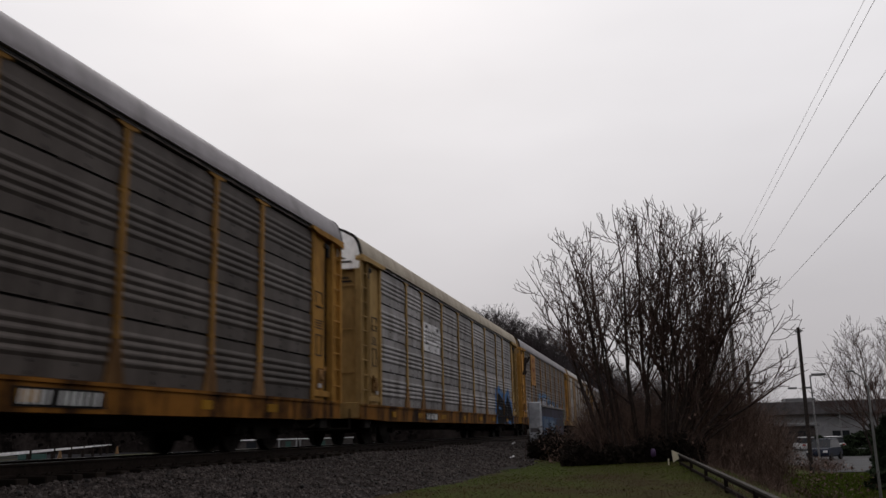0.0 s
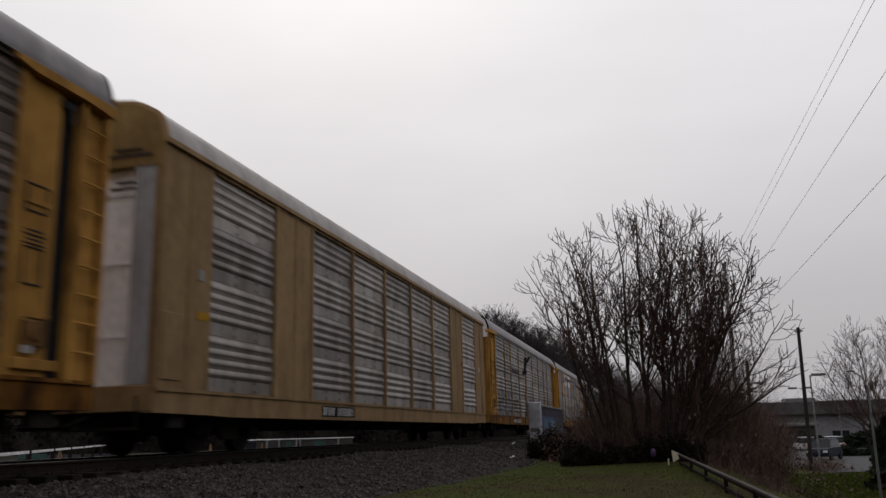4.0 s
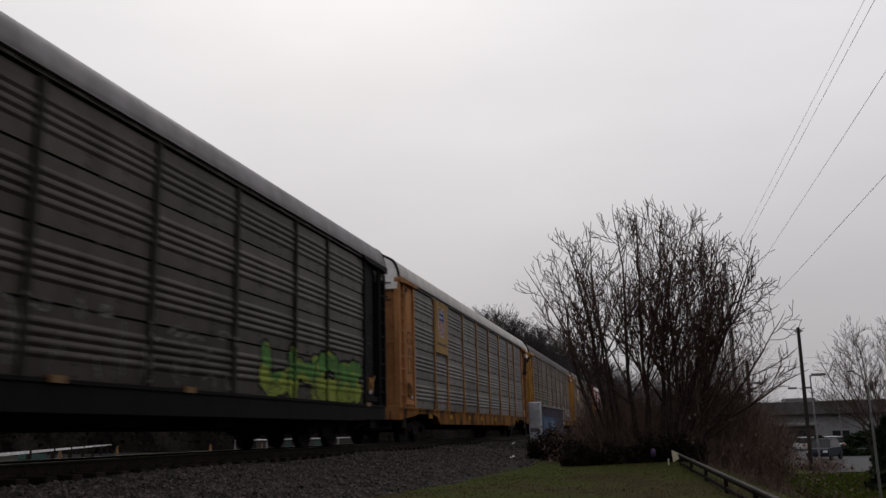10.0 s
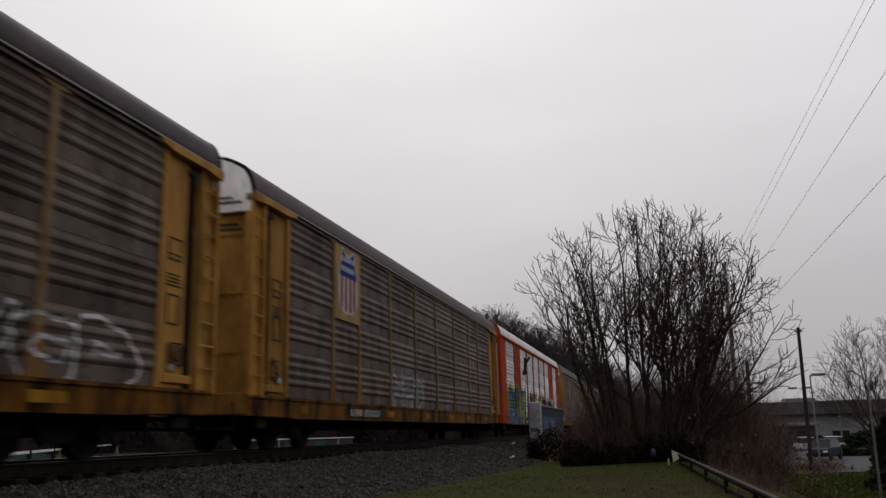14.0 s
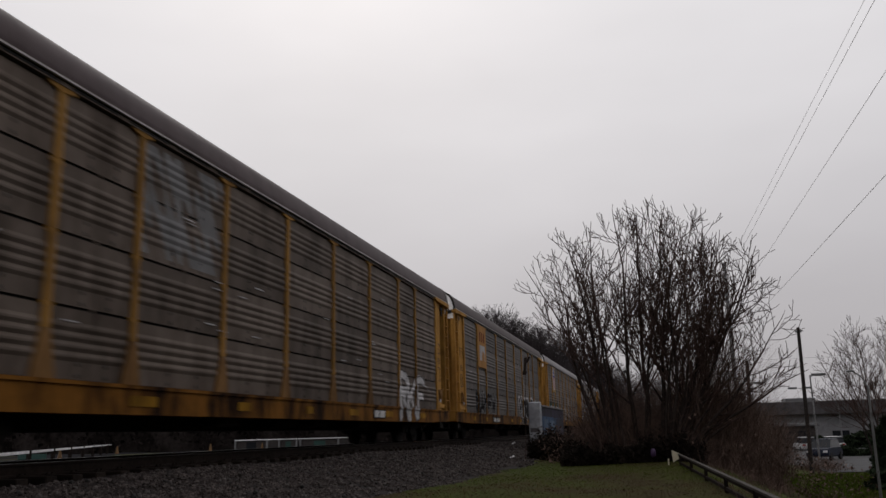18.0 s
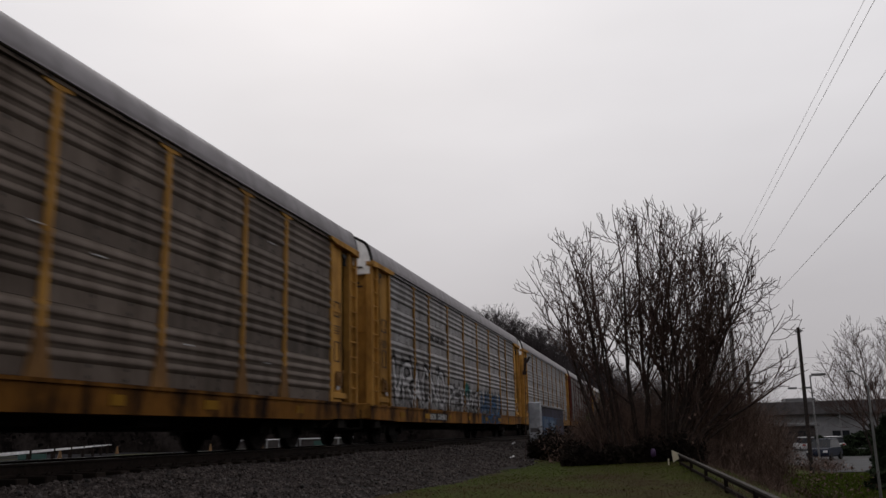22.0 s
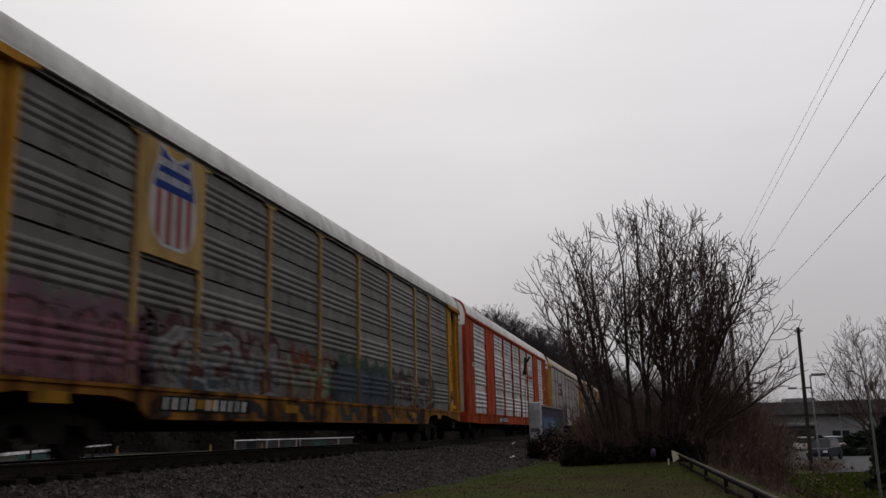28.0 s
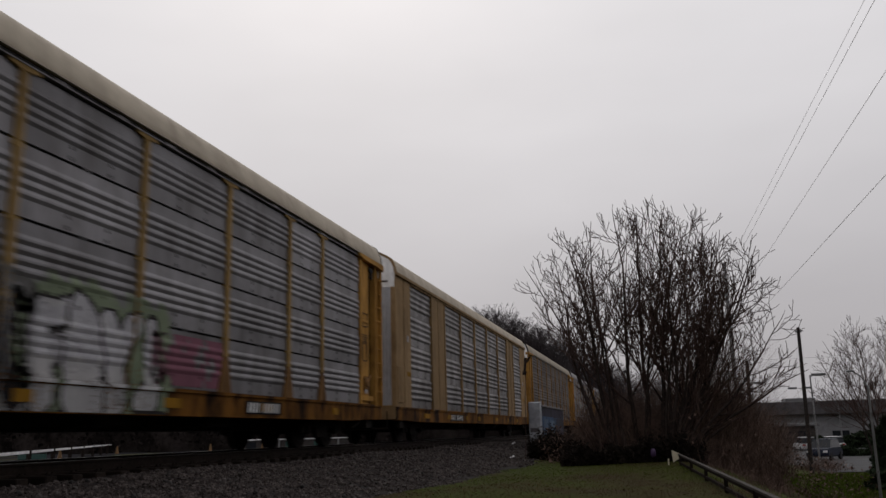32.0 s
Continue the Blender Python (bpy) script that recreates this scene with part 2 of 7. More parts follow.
M["patch"] = weathered("yellow marker sheet", (0.30, 0.155, 0.018), (0.06, 0.03, 0.008), 0.5)
M["hedge"] = material("dark hedge", (0.022, 0.018, 0.017), 1.0, 0, 0.4, 3, (0.008, 0.007, 0.006), 0.5, 0.8, 0, (1, 1, 1), 0.4, True, 0.0)
SPRAY = {}
for key, c in (("white", (0.48, 0.47, 0.48)), ("grey", (0.23, 0.225, 0.23)), ("silver", (0.44, 0.43, 0.46)), ("black", (0.014, 0.013, 0.014)), ("blue", (0.06, 0.14, 0.30)),
               ("sky", (0.11, 0.20, 0.33)), ("pink", (0.20, 0.09, 0.12)), ("lime", (0.23, 0.28, 0.06)), ("green", (0.09, 0.20, 0.06)),
               ("purple", (0.13, 0.08, 0.26)), ("teal", (0.03, 0.13, 0.115)), ("yellow", (0.34, 0.33, 0.09)), ("rust", (0.16, 0.05, 0.03)),
               ("ghost", (0.15, 0.145, 0.14)), ("ghost_dark", (0.04, 0.036, 0.036)), ("red", (0.26, 0.05, 0.05)), ("plum", (0.080, 0.042, 0.062)), ("vermilion", (0.30, 0.07, 0.02)), ("navy", (0.03, 0.05, 0.22)), ("maroon", (0.075, 0.032, 0.036)), ("dull_green", (0.045, 0.075, 0.055)), ("dull_blue", (0.055, 0.070, 0.085)), ("mint", (0.21, 0.25, 0.17)), ("mauve", (0.17, 0.10, 0.13))):
    SPRAY[key] = weathered("spray paint " + key, c, [v * 0.5 + 0.004 for v in c], 0.4, 0.85, 0.0, 0.03)


# ---- mesh helpers ----
def mesh_from(name, verts, faces, mats, index=None, smooth=False):
    me = bpy.data.meshes.new(name)
    me.from_pydata(verts, [], faces)
    for m in mats if isinstance(mats, (list, tuple)) else [mats]:
        me.materials.append(m)
    if index is not None:
        me.polygons.foreach_set("material_index", index)
    if smooth:
        me.polygons.foreach_set("use_smooth", [True] * len(me.polygons))
    me.update()
    return me


def mesh_of(name, bm, mats, smooth=False):
    bmesh.ops.recalc_face_normals(bm, faces=bm.faces)
    me = bpy.data.meshes.new(name)
    bm.to_mesh(me)
    bm.free()
    for m in mats if isinstance(mats, (list, tuple)) else [mats]:
        me.materials.append(m)
    if smooth:
        me.polygons.foreach_set("use_smooth", [True] * len(me.polygons))
    return me


def put(name, me, parent=None, at=(0, 0, 0), label="", rot=None):
    ob = new(name, me)
    ob.parent = parent
    ob.location = at
    if rot:
        ob.rotation_euler = [radians(a) for a in rot]
    if label:
        tagged(ob, label)
    return ob


def part(name, bm, mat, parent, label="", at=(0, 0, 0)):
    return put(name, mesh_of(name, bm, mat), parent, at, label)


def box(bm, x0, x1, y0, y1, z0, z1, bevel=0.0, mi=0):
    r = bmesh.ops.create_cube(bm, size=1.0, matrix=Matrix.LocRotScale(
        ((x0 + x1) / 2, (y0 + y1) / 2, (z0 + z1) / 2), None, (abs(x1 - x0), abs(y1 - y0), abs(z1 - z0))))
    vs = r["verts"]
    fs = {f for v in vs for f in v.link_faces}
    for f in fs:
        f.material_index = mi
    if bevel:
        es = {e for v in vs for e in v.link_edges}
        bmesh.ops.bevel(bm, geom=list(es), offset=bevel, segments=1, affect="EDGES", profile=0.5)
    return bm


def slab(bm, outline, x0, x1, mi=0):
    """The outline, pairs of y and z, drawn out from x0 to x1."""
    a = [bm.verts.new((x0, y, z)) for y, z in outline]
    b = [bm.verts.new((x1, y, z)) for y, z in outline]
    n = len(a)
    fs = [bm.faces.new(a[::-1]), bm.faces.new(b)]
    fs += [bm.faces.new((a[i], a[(i + 1) % n], b[(i + 1) % n], b[i])) for i in range(n)]
    for f in fs:
        f.material_index = mi
    return bm


def rod(bm, p, q, r0, r1=None, sides=8, mi=0):
    p, q = Vector(p), Vector(q)
    d = q - p
    m = Matrix.Translation((p + q) / 2) @ d.to_track_quat("Z", "Y").to_matrix().to_4x4()
    r = bmesh.ops.create_cone(bm, cap_ends=True, segments=sides, radius1=r0, radius2=r0 if r1 is None else r1, depth=d.length, matrix=m)
    for f in {f for v in r["verts"] for f in v.link_faces}:
        f.material_index = mi
    return bm


def tubes(segments, sides=4):
    """Many tapered tubes as arrays: rows of two ends and two radii."""
    s = np.asarray(segments, float)
    p, q, r0, r1 = s[:, 0:3], s[:, 3:6], s[:, 6], s[:, 7]
    d = q - p
    d = d / np.maximum(np.linalg.norm(d, axis=1, keepdims=True), 1e-9)
    ref = np.where(np.abs(d[:, 2:3]) < 0.9, np.array([[0, 0, 1.0]]), np.array([[1.0, 0, 0]]))
    u = np.cross(d, ref)
    u /= np.linalg.norm(u, axis=1, keepdims=True)
    v = np.cross(d, u)
    a = np.arange(sides) * 2 * math.pi / sides
    ring = np.cos(a)[None, :, None] * u[:, None, :] + np.sin(a)[None, :, None] * v[:, None, :]
    va = p[:, None, :] + ring * r0[:, None, None]
    vb = q[:, None, :] + ring * r1[:, None, None]
    verts = np.concatenate([va, vb], axis=1).reshape(-1, 3)
    base = np.arange(len(s))[:, None] * 2 * sides
    k = np.arange(sides)
    f = np.stack([base + k, base + (k + 1) % sides, base + sides + (k + 1) % sides, base + sides + k], axis=2).reshape(-1, 4)
    return verts, f
# ---- rolling stock ----
HALF = 13.38                      # half of a car's body
BAYS = (2.72, 1.92, 2.78, 2.78, 2.78, 2.78, 2.78, 1.92, 2.72)
EDGES = [sum(BAYS[:i]) - sum(BAYS) / 2 for i in range(10)]
SIDE, FLOOR_Z, ROW = 1.49, 1.085, 0.995
SHARED = {}


def shared(key, make):
    if key not in SHARED:
        SHARED[key] = make()
    return SHARED[key]


def row_profile(ribs, plain, pitch, depth):
    """One sheet's section: a plain band at its foot, then ribs with a steeper under side and a long slope above. Pairs of height and depth."""
    pts = [(plain * k / 3, 0.0) for k in range(4)]
    for i in range(ribs):
        z = plain + i * pitch
        pts += [(z + 0.12 * pitch, depth * 0.45), (z + 0.30 * pitch, depth * 0.95), (z + 0.42 * pitch, depth), (z + 0.58 * pitch, depth * 0.8), (z + 0.85 * pitch, depth * 0.12)]
    return [p for p in pts if p[0] < ROW - 0.02] + [(ROW - 0.015, 0.0)]


def soft_profile():
    """A sheet with plain bands at head and foot and four soft round ribs between."""
    pts = [(0.0, 0.0), (0.12, 0.0), (0.24, 0.0)]
    for i in range(4):
        z = 0.24 + i * 0.135
        pts += [(z + 0.025, 0.010), (z + 0.055, 0.022), (z + 0.085, 0.020), (z + 0.112, 0.008), (z + 0.135, 0.0)]
    return pts + [(0.88, 0.0), (ROW - 0.02, 0.0)]


BANDED, SLOTTED = row_profile(4, 0.235, 0.186, 0.036), soft_profile()
KIND = {}              # the section of each car's sheets


def panel_mesh(width, gap, mat, section):
    def make():
        verts, faces = [], []
        top = ROW - gap
        pts = [(z, x) for z, x in section if z < top - 0.004] + [(top, 0.0)]
        for y in (-width / 2 + 0.01, width / 2 - 0.01):
            verts += [(x, y, z) for z, x in pts]
        n = len(pts)
        faces += [(i, i + n, i + n + 1, i + 1) for i in range(n - 1)]
        # folded rims
        k = len(verts)
        verts += [(-0.03, -width / 2 + 0.01, 0), (-0.03, width / 2 - 0.01, 0), (-0.03, -width / 2 + 0.01, top), (-0.03, width / 2 - 0.01, top)]
        faces += [(0, k, k + 1, n), (n - 1, 2 * n - 1, k + 3, k + 2)]
        # two columns of dark rivets on the plain band
        plain = len(faces)
        for y, z in [(a * width, b) for a in (-0.12, 0.20) for b in (0.05, 0.21)]:
            k = len(verts)
            verts += [(0.001, y - 0.03, z - 0.03), (0.001, y + 0.03, z - 0.03), (0.001, y + 0.03, z + 0.03), (0.001, y - 0.03, z + 0.03), (0.016, y, z)]
            faces += [(k, k + 1, k + 4), (k + 1, k + 2, k + 4), (k + 2, k + 3, k + 4), (k + 3, k, k + 4)]
        return mesh_from("panel", verts, faces, [mat, M["rivet"]], [0] * plain + [1] * (len(faces) - plain))
    return shared(("panel", width, gap, mat.name), make)


def post_mesh(mat, style):
    def make():
        bm = bmesh.new()
        z0, z1 = FLOOR_Z - 0.06, 5.13
        if style == "T":
            w = 0.065
            o = [(-w - 0.02, z0 + 0.70), (w + 0.02, z0 + 0.70), (w, z0 + 0.95), (w, z1 - 0.15), (0.27, z1 - 0.115), (0.27, z1),
                 (-0.27, z1), (-0.27, z1 - 0.115), (-w, z1 - 0.15), (-w, z0 + 0.95)]
            slab(bm, [(-0.24, z0), (0.24, z0), (0.21, z0 + 0.14), (w + 0.02, z0 + 0.70), (-w - 0.02, z0 + 0.70), (-0.21, z0 + 0.14)], -0.02, 0.048, 1)
        else:
            w = 0.055
            o = [(-w, z0), (w, z0), (w, z1), (-w, z1)]
        slab(bm, o, -0.02, 0.085 if style == "K" else 0.05)
        if style == "T":
            for z in (2.05, 3.02, 3.98):        # gusset lugs
                box(bm, 0.0, 0.042, -0.105, 0.105, z - 0.03, z + 0.03)
        return mesh_of("post", bm, [mat, M["rust_foot"]])
    return shared(("post", mat.name, style), make)


def roof_section(k=1.0):
    half = [(1.56, 5.13), (1.578, 5.16), (1.56, 5.28), (1.53, 5.40), (1.485, 5.52), (1.43, 5.62), (1.385, 5.672), (1.33, 5.71), (1.10, 5.84), (0.90, 5.92), (0.5, 5.97), (0.0, 5.98)]
    half = [(x, 5.13 + (z - 5.13) * k) for x, z in half]
    return half + [(-x, z) for x, z in half[-2::-1]]


def roof_mesh(mat, rise=1.0):
    """One long curved sheet."""
    def make():
        sec = roof_section(rise)
        k, ys = len(sec), np.linspace(-HALF, HALF, 20)
        verts = [(x, y, z) for y in ys for x, z in sec]
        faces = [(j * k + i, j * k + i + 1, (j + 1) * k + i + 1, (j + 1) * k + i) for j in range(len(ys) - 1) for i in range(k - 1)]
        return mesh_from("roof", verts, faces, mat, None, True)
    return shared(("roof", mat.name, rise), make)


def drip_mesh(mat):
    """The folded lip along the foot of the roof, with a shadow gap under it."""
    def make():
        bm = bmesh.new()
        slab(bm, [(-HALF + 0.02, 5.135), (HALF - 0.02, 5.135), (HALF - 0.02, 5.165), (-HALF + 0.02, 5.165)], 1.55, 1.600)
        return mesh_of("drip_edge", bm, mat)
    return shared(("drip", mat.name), make)


def fascia_mesh(mat):
    def make():
        bm = bmesh.new()
        box(bm, 1.50, 1.603, -HALF + 0.01, HALF - 0.01, 5.115, 5.215, 0.008)
        return mesh_of("fascia", bm, mat)
    return shared(("fascia", mat.name), make)


def eave_mesh(mat, slot=False):
    """The plain band above the sheets, with a dark slot and small clips under the roof; on slotted cars long near-black
    strips on it stand for the shade in openings.
    """
    def make():
        bm = bmesh.new()
        box(bm, 1.44, 1.552, EDGES[0], EDGES[-1], 5.058, 5.115)
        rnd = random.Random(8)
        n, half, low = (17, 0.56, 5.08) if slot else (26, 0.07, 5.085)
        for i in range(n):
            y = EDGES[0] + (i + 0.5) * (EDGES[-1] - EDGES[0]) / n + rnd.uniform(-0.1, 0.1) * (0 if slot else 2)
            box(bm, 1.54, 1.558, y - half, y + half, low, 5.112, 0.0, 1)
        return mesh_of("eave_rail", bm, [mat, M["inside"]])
    return shared(("eave", mat.name, slot), make)


def body_mesh():
    def make():
        bm = bmesh.new()
        # solid core whose near-black colour gives the shade in slots and end recesses
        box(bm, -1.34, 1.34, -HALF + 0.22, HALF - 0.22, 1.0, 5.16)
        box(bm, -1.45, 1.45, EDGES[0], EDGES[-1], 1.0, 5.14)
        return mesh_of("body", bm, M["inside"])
    return shared("body", make)


def far_side_mesh(mat):
    def make():
        pts = [(FLOOR_Z + r * ROW + z, -1.47 - x) for r in range(4) for z, x in BANDED]
        n = len(pts)
        verts = [(x, y, z) for y in (EDGES[0], EDGES[-1]) for z, x in pts]
        return mesh_from("far_side", verts, [(i, i + 1, i + n + 1, i + n) for i in range(n - 1)], mat)
    return shared(("far", mat.name), make)


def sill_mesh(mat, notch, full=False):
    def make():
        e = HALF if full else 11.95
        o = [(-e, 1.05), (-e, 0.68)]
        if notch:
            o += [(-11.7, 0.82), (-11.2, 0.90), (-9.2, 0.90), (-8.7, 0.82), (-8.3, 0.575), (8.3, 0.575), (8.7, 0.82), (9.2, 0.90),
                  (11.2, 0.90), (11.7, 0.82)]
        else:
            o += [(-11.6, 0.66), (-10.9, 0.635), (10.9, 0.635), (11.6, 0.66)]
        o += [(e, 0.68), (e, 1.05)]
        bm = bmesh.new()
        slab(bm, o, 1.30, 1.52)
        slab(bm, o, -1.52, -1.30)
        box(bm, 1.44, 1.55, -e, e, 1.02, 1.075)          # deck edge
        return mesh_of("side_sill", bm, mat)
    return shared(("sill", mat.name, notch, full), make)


def under_mesh():
    def make():
        bm = bmesh.new()
        box(bm, -0.42, 0.42, -HALF + 0.3, HALF - 0.3, 0.42, 1.05)
        box(bm, -1.29, 1.29, -HALF + 0.1, HALF - 0.1, 1.0, 1.08)
        for i in range(11):
            y = -7.5 + i * 1.5
            box(bm, -1.29, 1.29, y - 0.06, y + 0.06, 0.7, 1.0)
        for s in (-1, 1):
            box(bm, -1.46, 1.46, s * 11.96, s * HALF, 0.80, 1.03)
            box(bm, 1.3, 1.42, s * 12.3, s * 12.75, 0.45, 0.8)
        for y in (-3.2, 1.4, 4.6):
            box(bm, 0.6, 1.2, y - 0.45, y + 0.45, 0.48, 0.85, 0.04)
        rod(bm, (0.9, -0.9, 0.62), (0.9, 0.4, 0.62), 0.17, sides=10)
        rod(bm, (1.15, -8.0, 0.64), (1.15, 8.0, 0.64), 0.03, sides=5)
        return mesh_of("underframe", bm, M["under"])
    return shared("under", make)


def end_door_mesh(mat):
    """The folding end doors: pleated leaves across the car's end."""
    def make():
        xs = np.linspace(-1.42, 1.42, 17)
        ys = [0.0 if (i // 2) % 2 == 0 else 0.014 for i in range(17)]
        verts = [(x, y, z) for z in (1.1, 4.75) for x, y in zip(xs, ys)]
        faces = [(i, i + 1, i + 18, i + 17) for i in range(16)]
        return mesh_from("end_door", verts, faces, mat)
    return shared(("enddoor", mat.name), make)


def end_cap_mesh(mat, rise=1.0):
    def make():
        sec = [(x * 0.97, z - 0.02) for x, z in roof_section(rise)]
        o = [(1.5, 4.75)] + sec + [(-1.5, 4.75)]
        verts = [(x, 0.0, z) for x, z in o] + [(x, 0.1, z) for x, z in o]
        n = len(o)
        faces = [tuple(range(n)), tuple(range(2 * n - 1, n - 1, -1))] + [(i, (i + 1) % n, n + (i + 1) % n, n + i) for i in range(n)]
        return mesh_from("end_cap", verts, faces, mat)
    return shared(("endcap", mat.name, rise), make)


def end_sill_mesh(mat):
    def make():
        bm = bmesh.new()
        box(bm, -1.5, 1.5, -0.06, 0.06, 0.70, 1.12, 0.015)
        return mesh_of("end_sill", bm, mat)
    return shared(("endsill", mat.name), make)


def hinge_mesh(mat):
    def make():
        bm = bmesh.new()
        box(bm, -1.4, 1.4, -0.008, 0.008, -0.014, 0.014)
        return mesh_of("hinge_bar", bm, mat)
    return shared(("hinge", mat.name), make)


def leaf_mesh():
    """A bright pressed door leaf folded round the corner of the end."""
    def make():
        bm = bmesh.new()
        for k in range(4):
            box(bm, 0.98 + k * 0.11, 1.07 + k * 0.11, -0.03, 0.03, 1.12, 4.9, 0.012)
        box(bm, 0.98, 1.41, -0.012, 0.012, 1.12, 4.9)
        return mesh_of("door_leaf", bm, M["galv_door"])
    return shared("leaf", make)


def patch_mesh(w, mat):
    def make():
        bm = bmesh.new()
        box(bm, 1.519, 1.534, -w / 2, w / 2, 0.76, 0.92)
        return mesh_of("reflector", bm, mat)
    return shared(("patch", w, mat.name), make)


def roof_trim_mesh(mat, rise=1.0):
    """The dark folded rim at each end of the roof."""
    def make():
        sec = [(x * 1.006, z + 0.008) for x, z in roof_section(rise)]
        k = len(sec)
        verts = [(x, y, z) for y in (0.0, 0.05) for x, z in sec] + [(x * 0.965, y, z - 0.05) for y in (0.0, 0.05) for x, z in roof_section(rise)]
        faces = [(i, i + 1, k + i + 1, k + i) for i in range(k - 1)]
        faces += [(a + i, a + i + 1, a + 2 * k + i + 1, a + 2 * k + i) for a in (0, k) for i in range(k - 1)]
        return mesh_from("roof_trim", verts, faces, mat)
    return shared(("rooftrim", mat.name, rise), make)


def ladder_mesh(mat):
    """The ladder bay at a corner: two stiles and a sheet behind. The outer end lies at y = 0."""
    def make():
        bm = bmesh.new()
        box(bm, 1.38, 1.56, -0.09, 0.0, 1.03, 5.0, 0.012)
        box(bm, 1.38, 1.56, -0.62, -0.55, 1.03, 5.0, 0.012)
        box(bm, 1.38, 1.46, -0.55, -0.09, 1.03, 5.0)
        return mesh_of("ladder", bm, mat)
    return shared(("ladder", mat.name), make)


def rung_mesh(mat):
    def make():
        bm = bmesh.new()
        rod(bm, (1.535, -0.57, 0), (1.535, -0.07, 0), 0.018, sides=6)
        return mesh_of("rung", bm, mat)
    return shared(("rung", mat.name), make)


def end_panel_mesh(mat):
    """The smooth sheet between the ladder and the first pressed sheet."""
    def make():
        y0 = -(HALF - EDGES[-1]) + 0.0
        bm = bmesh.new()
        box(bm, 1.36, 1.475, y0 + 0.02, -0.98, 1.03, 5.0)
        box(bm, 1.36, 1.545, y0 - 0.05, y0 + 0.10, 1.03, 5.05, 0.012)
        box(bm, 1.47, 1.50, y0 + 0.25, -1.1, 3.3, 3.36)
        box(bm, 1.47, 1.53, y0 + 0.15, -0.75, 1.16, 1.3, 0.01)
        return mesh_of("end_panel", bm, mat)
    return shared(("endpanel", mat.name), make)


def hood_mesh(mat):
    def make():
        y0 = -(HALF - EDGES[-1])
        bm = bmesh.new()
        slab(bm, [(0.0, 4.95), (0.02, 5.02), (0.0, 5.13), (y0 - 0.25, 5.13), (y0 - 0.25, 5.06), (y0 + 0.1, 5.0), (-0.6, 5.0)], 1.40, 1.62)
        return mesh_of("door_hood", bm, mat)
    return shared(("hood", mat.name), make)


def hook_mesh():
    """A dark hook under the hood at the head of the end sheet."""
    def make():
        bm = bmesh.new()
        box(bm, 1.47, 1.53, -1.02, -0.74, 4.78, 4.90, 0.015)
        box(bm, 1.47, 1.52, -0.86, -0.76, 4.58, 4.80, 0.015)
        return mesh_of("door_hook", bm, M["inside"])
    return shared("hook", make)


def latch_box_mesh():
    """Rusty latch gear low on the end sheet: a cup, a lever and a pale tag."""
    def make():
        bm = bmesh.new()
        box(bm, 1.47, 1.53, -1.45, -1.05, 1.42, 1.82, 0.05)
        rod(bm, (1.53, -1.28, 1.62), (1.57, -1.28, 1.62), 0.11, 0.09, 10)
        rod(bm, (1.54, -1.3, 1.6), (1.54, -1.02, 1.86), 0.025, sides=6)
        box(bm, 1.53, 1.545, -1.48, -1.30, 1.36, 1.46, 0.0, 1)
        return mesh_of("latch_box", bm, [M["rust_foot"], M["roof_light"]])
    return shared("latchbox", make)


def plain_end_mesh(mat, more=0.0):
    """The end of a car with smooth corner posts."""
    def make():
        y0 = -(HALF - EDGES[-1])
        bm = bmesh.new()
        box(bm, 1.36, 1.535, y0 - 0.05 - more, 0.0, 1.03, 5.13, 0.02)
        box(bm, 1.52, 1.55, y0 + 0.9, y0 + 0.94, 1.03, 5.1)
        box(bm, 1.53, 1.56, -0.7, -0.1, 1.2, 2.3, 0.01)
        return mesh_of("end_panel", bm, mat)
    return shared(("plainend", mat.name, more), make)


def solid_bay_mesh(mat, width):
    def make():
        bm = bmesh.new()
        box(bm, 1.40, 1.545, -width / 2, width / 2, 1.03, 5.13, 0.012)
        box(bm, 1.54, 1.56, -0.02, 0.02, 1.03, 5.12)
        return mesh_of("solid_panel", bm, mat)
    return shared(("solid", mat.name, width), make)


def truck_mesh():
    def make():
        bm = bmesh.new()
        o = [(-1.25, 0.36), (-1.2, 0.55), (-0.75, 0.62), (-0.3, 0.72), (0.3, 0.72), (0.75, 0.62), (1.2, 0.55), (1.25, 0.36), (0.98, 0.34), (0.78, 0.46),
             (0.42, 0.5), (0.3, 0.24), (-0.3, 0.24), (-0.42, 0.5), (-0.78, 0.46), (-0.98, 0.34)]
        for x in (-1.06, 0.94):
            slab(bm, o, x, x + 0.12)
        box(bm, -1.0, 1.0, -0.22, 0.22, 0.42, 0.72, 0.03)
        for x in (-1.0, 1.0):
            for y in (-0.12, 0.0, 0.12):
                rod(bm, (x, y, 0.26), (x, y, 0.46), 0.05, sides=6)
            for y in (-0.88, 0.88):
                rod(bm, (x - 0.1 if x < 0 else x, y, 0.42), (x if x < 0 else x + 0.1, y, 0.42), 0.11, sides=10)
        return mesh_of("truck", bm, M["under"])
    return shared("truck", make)


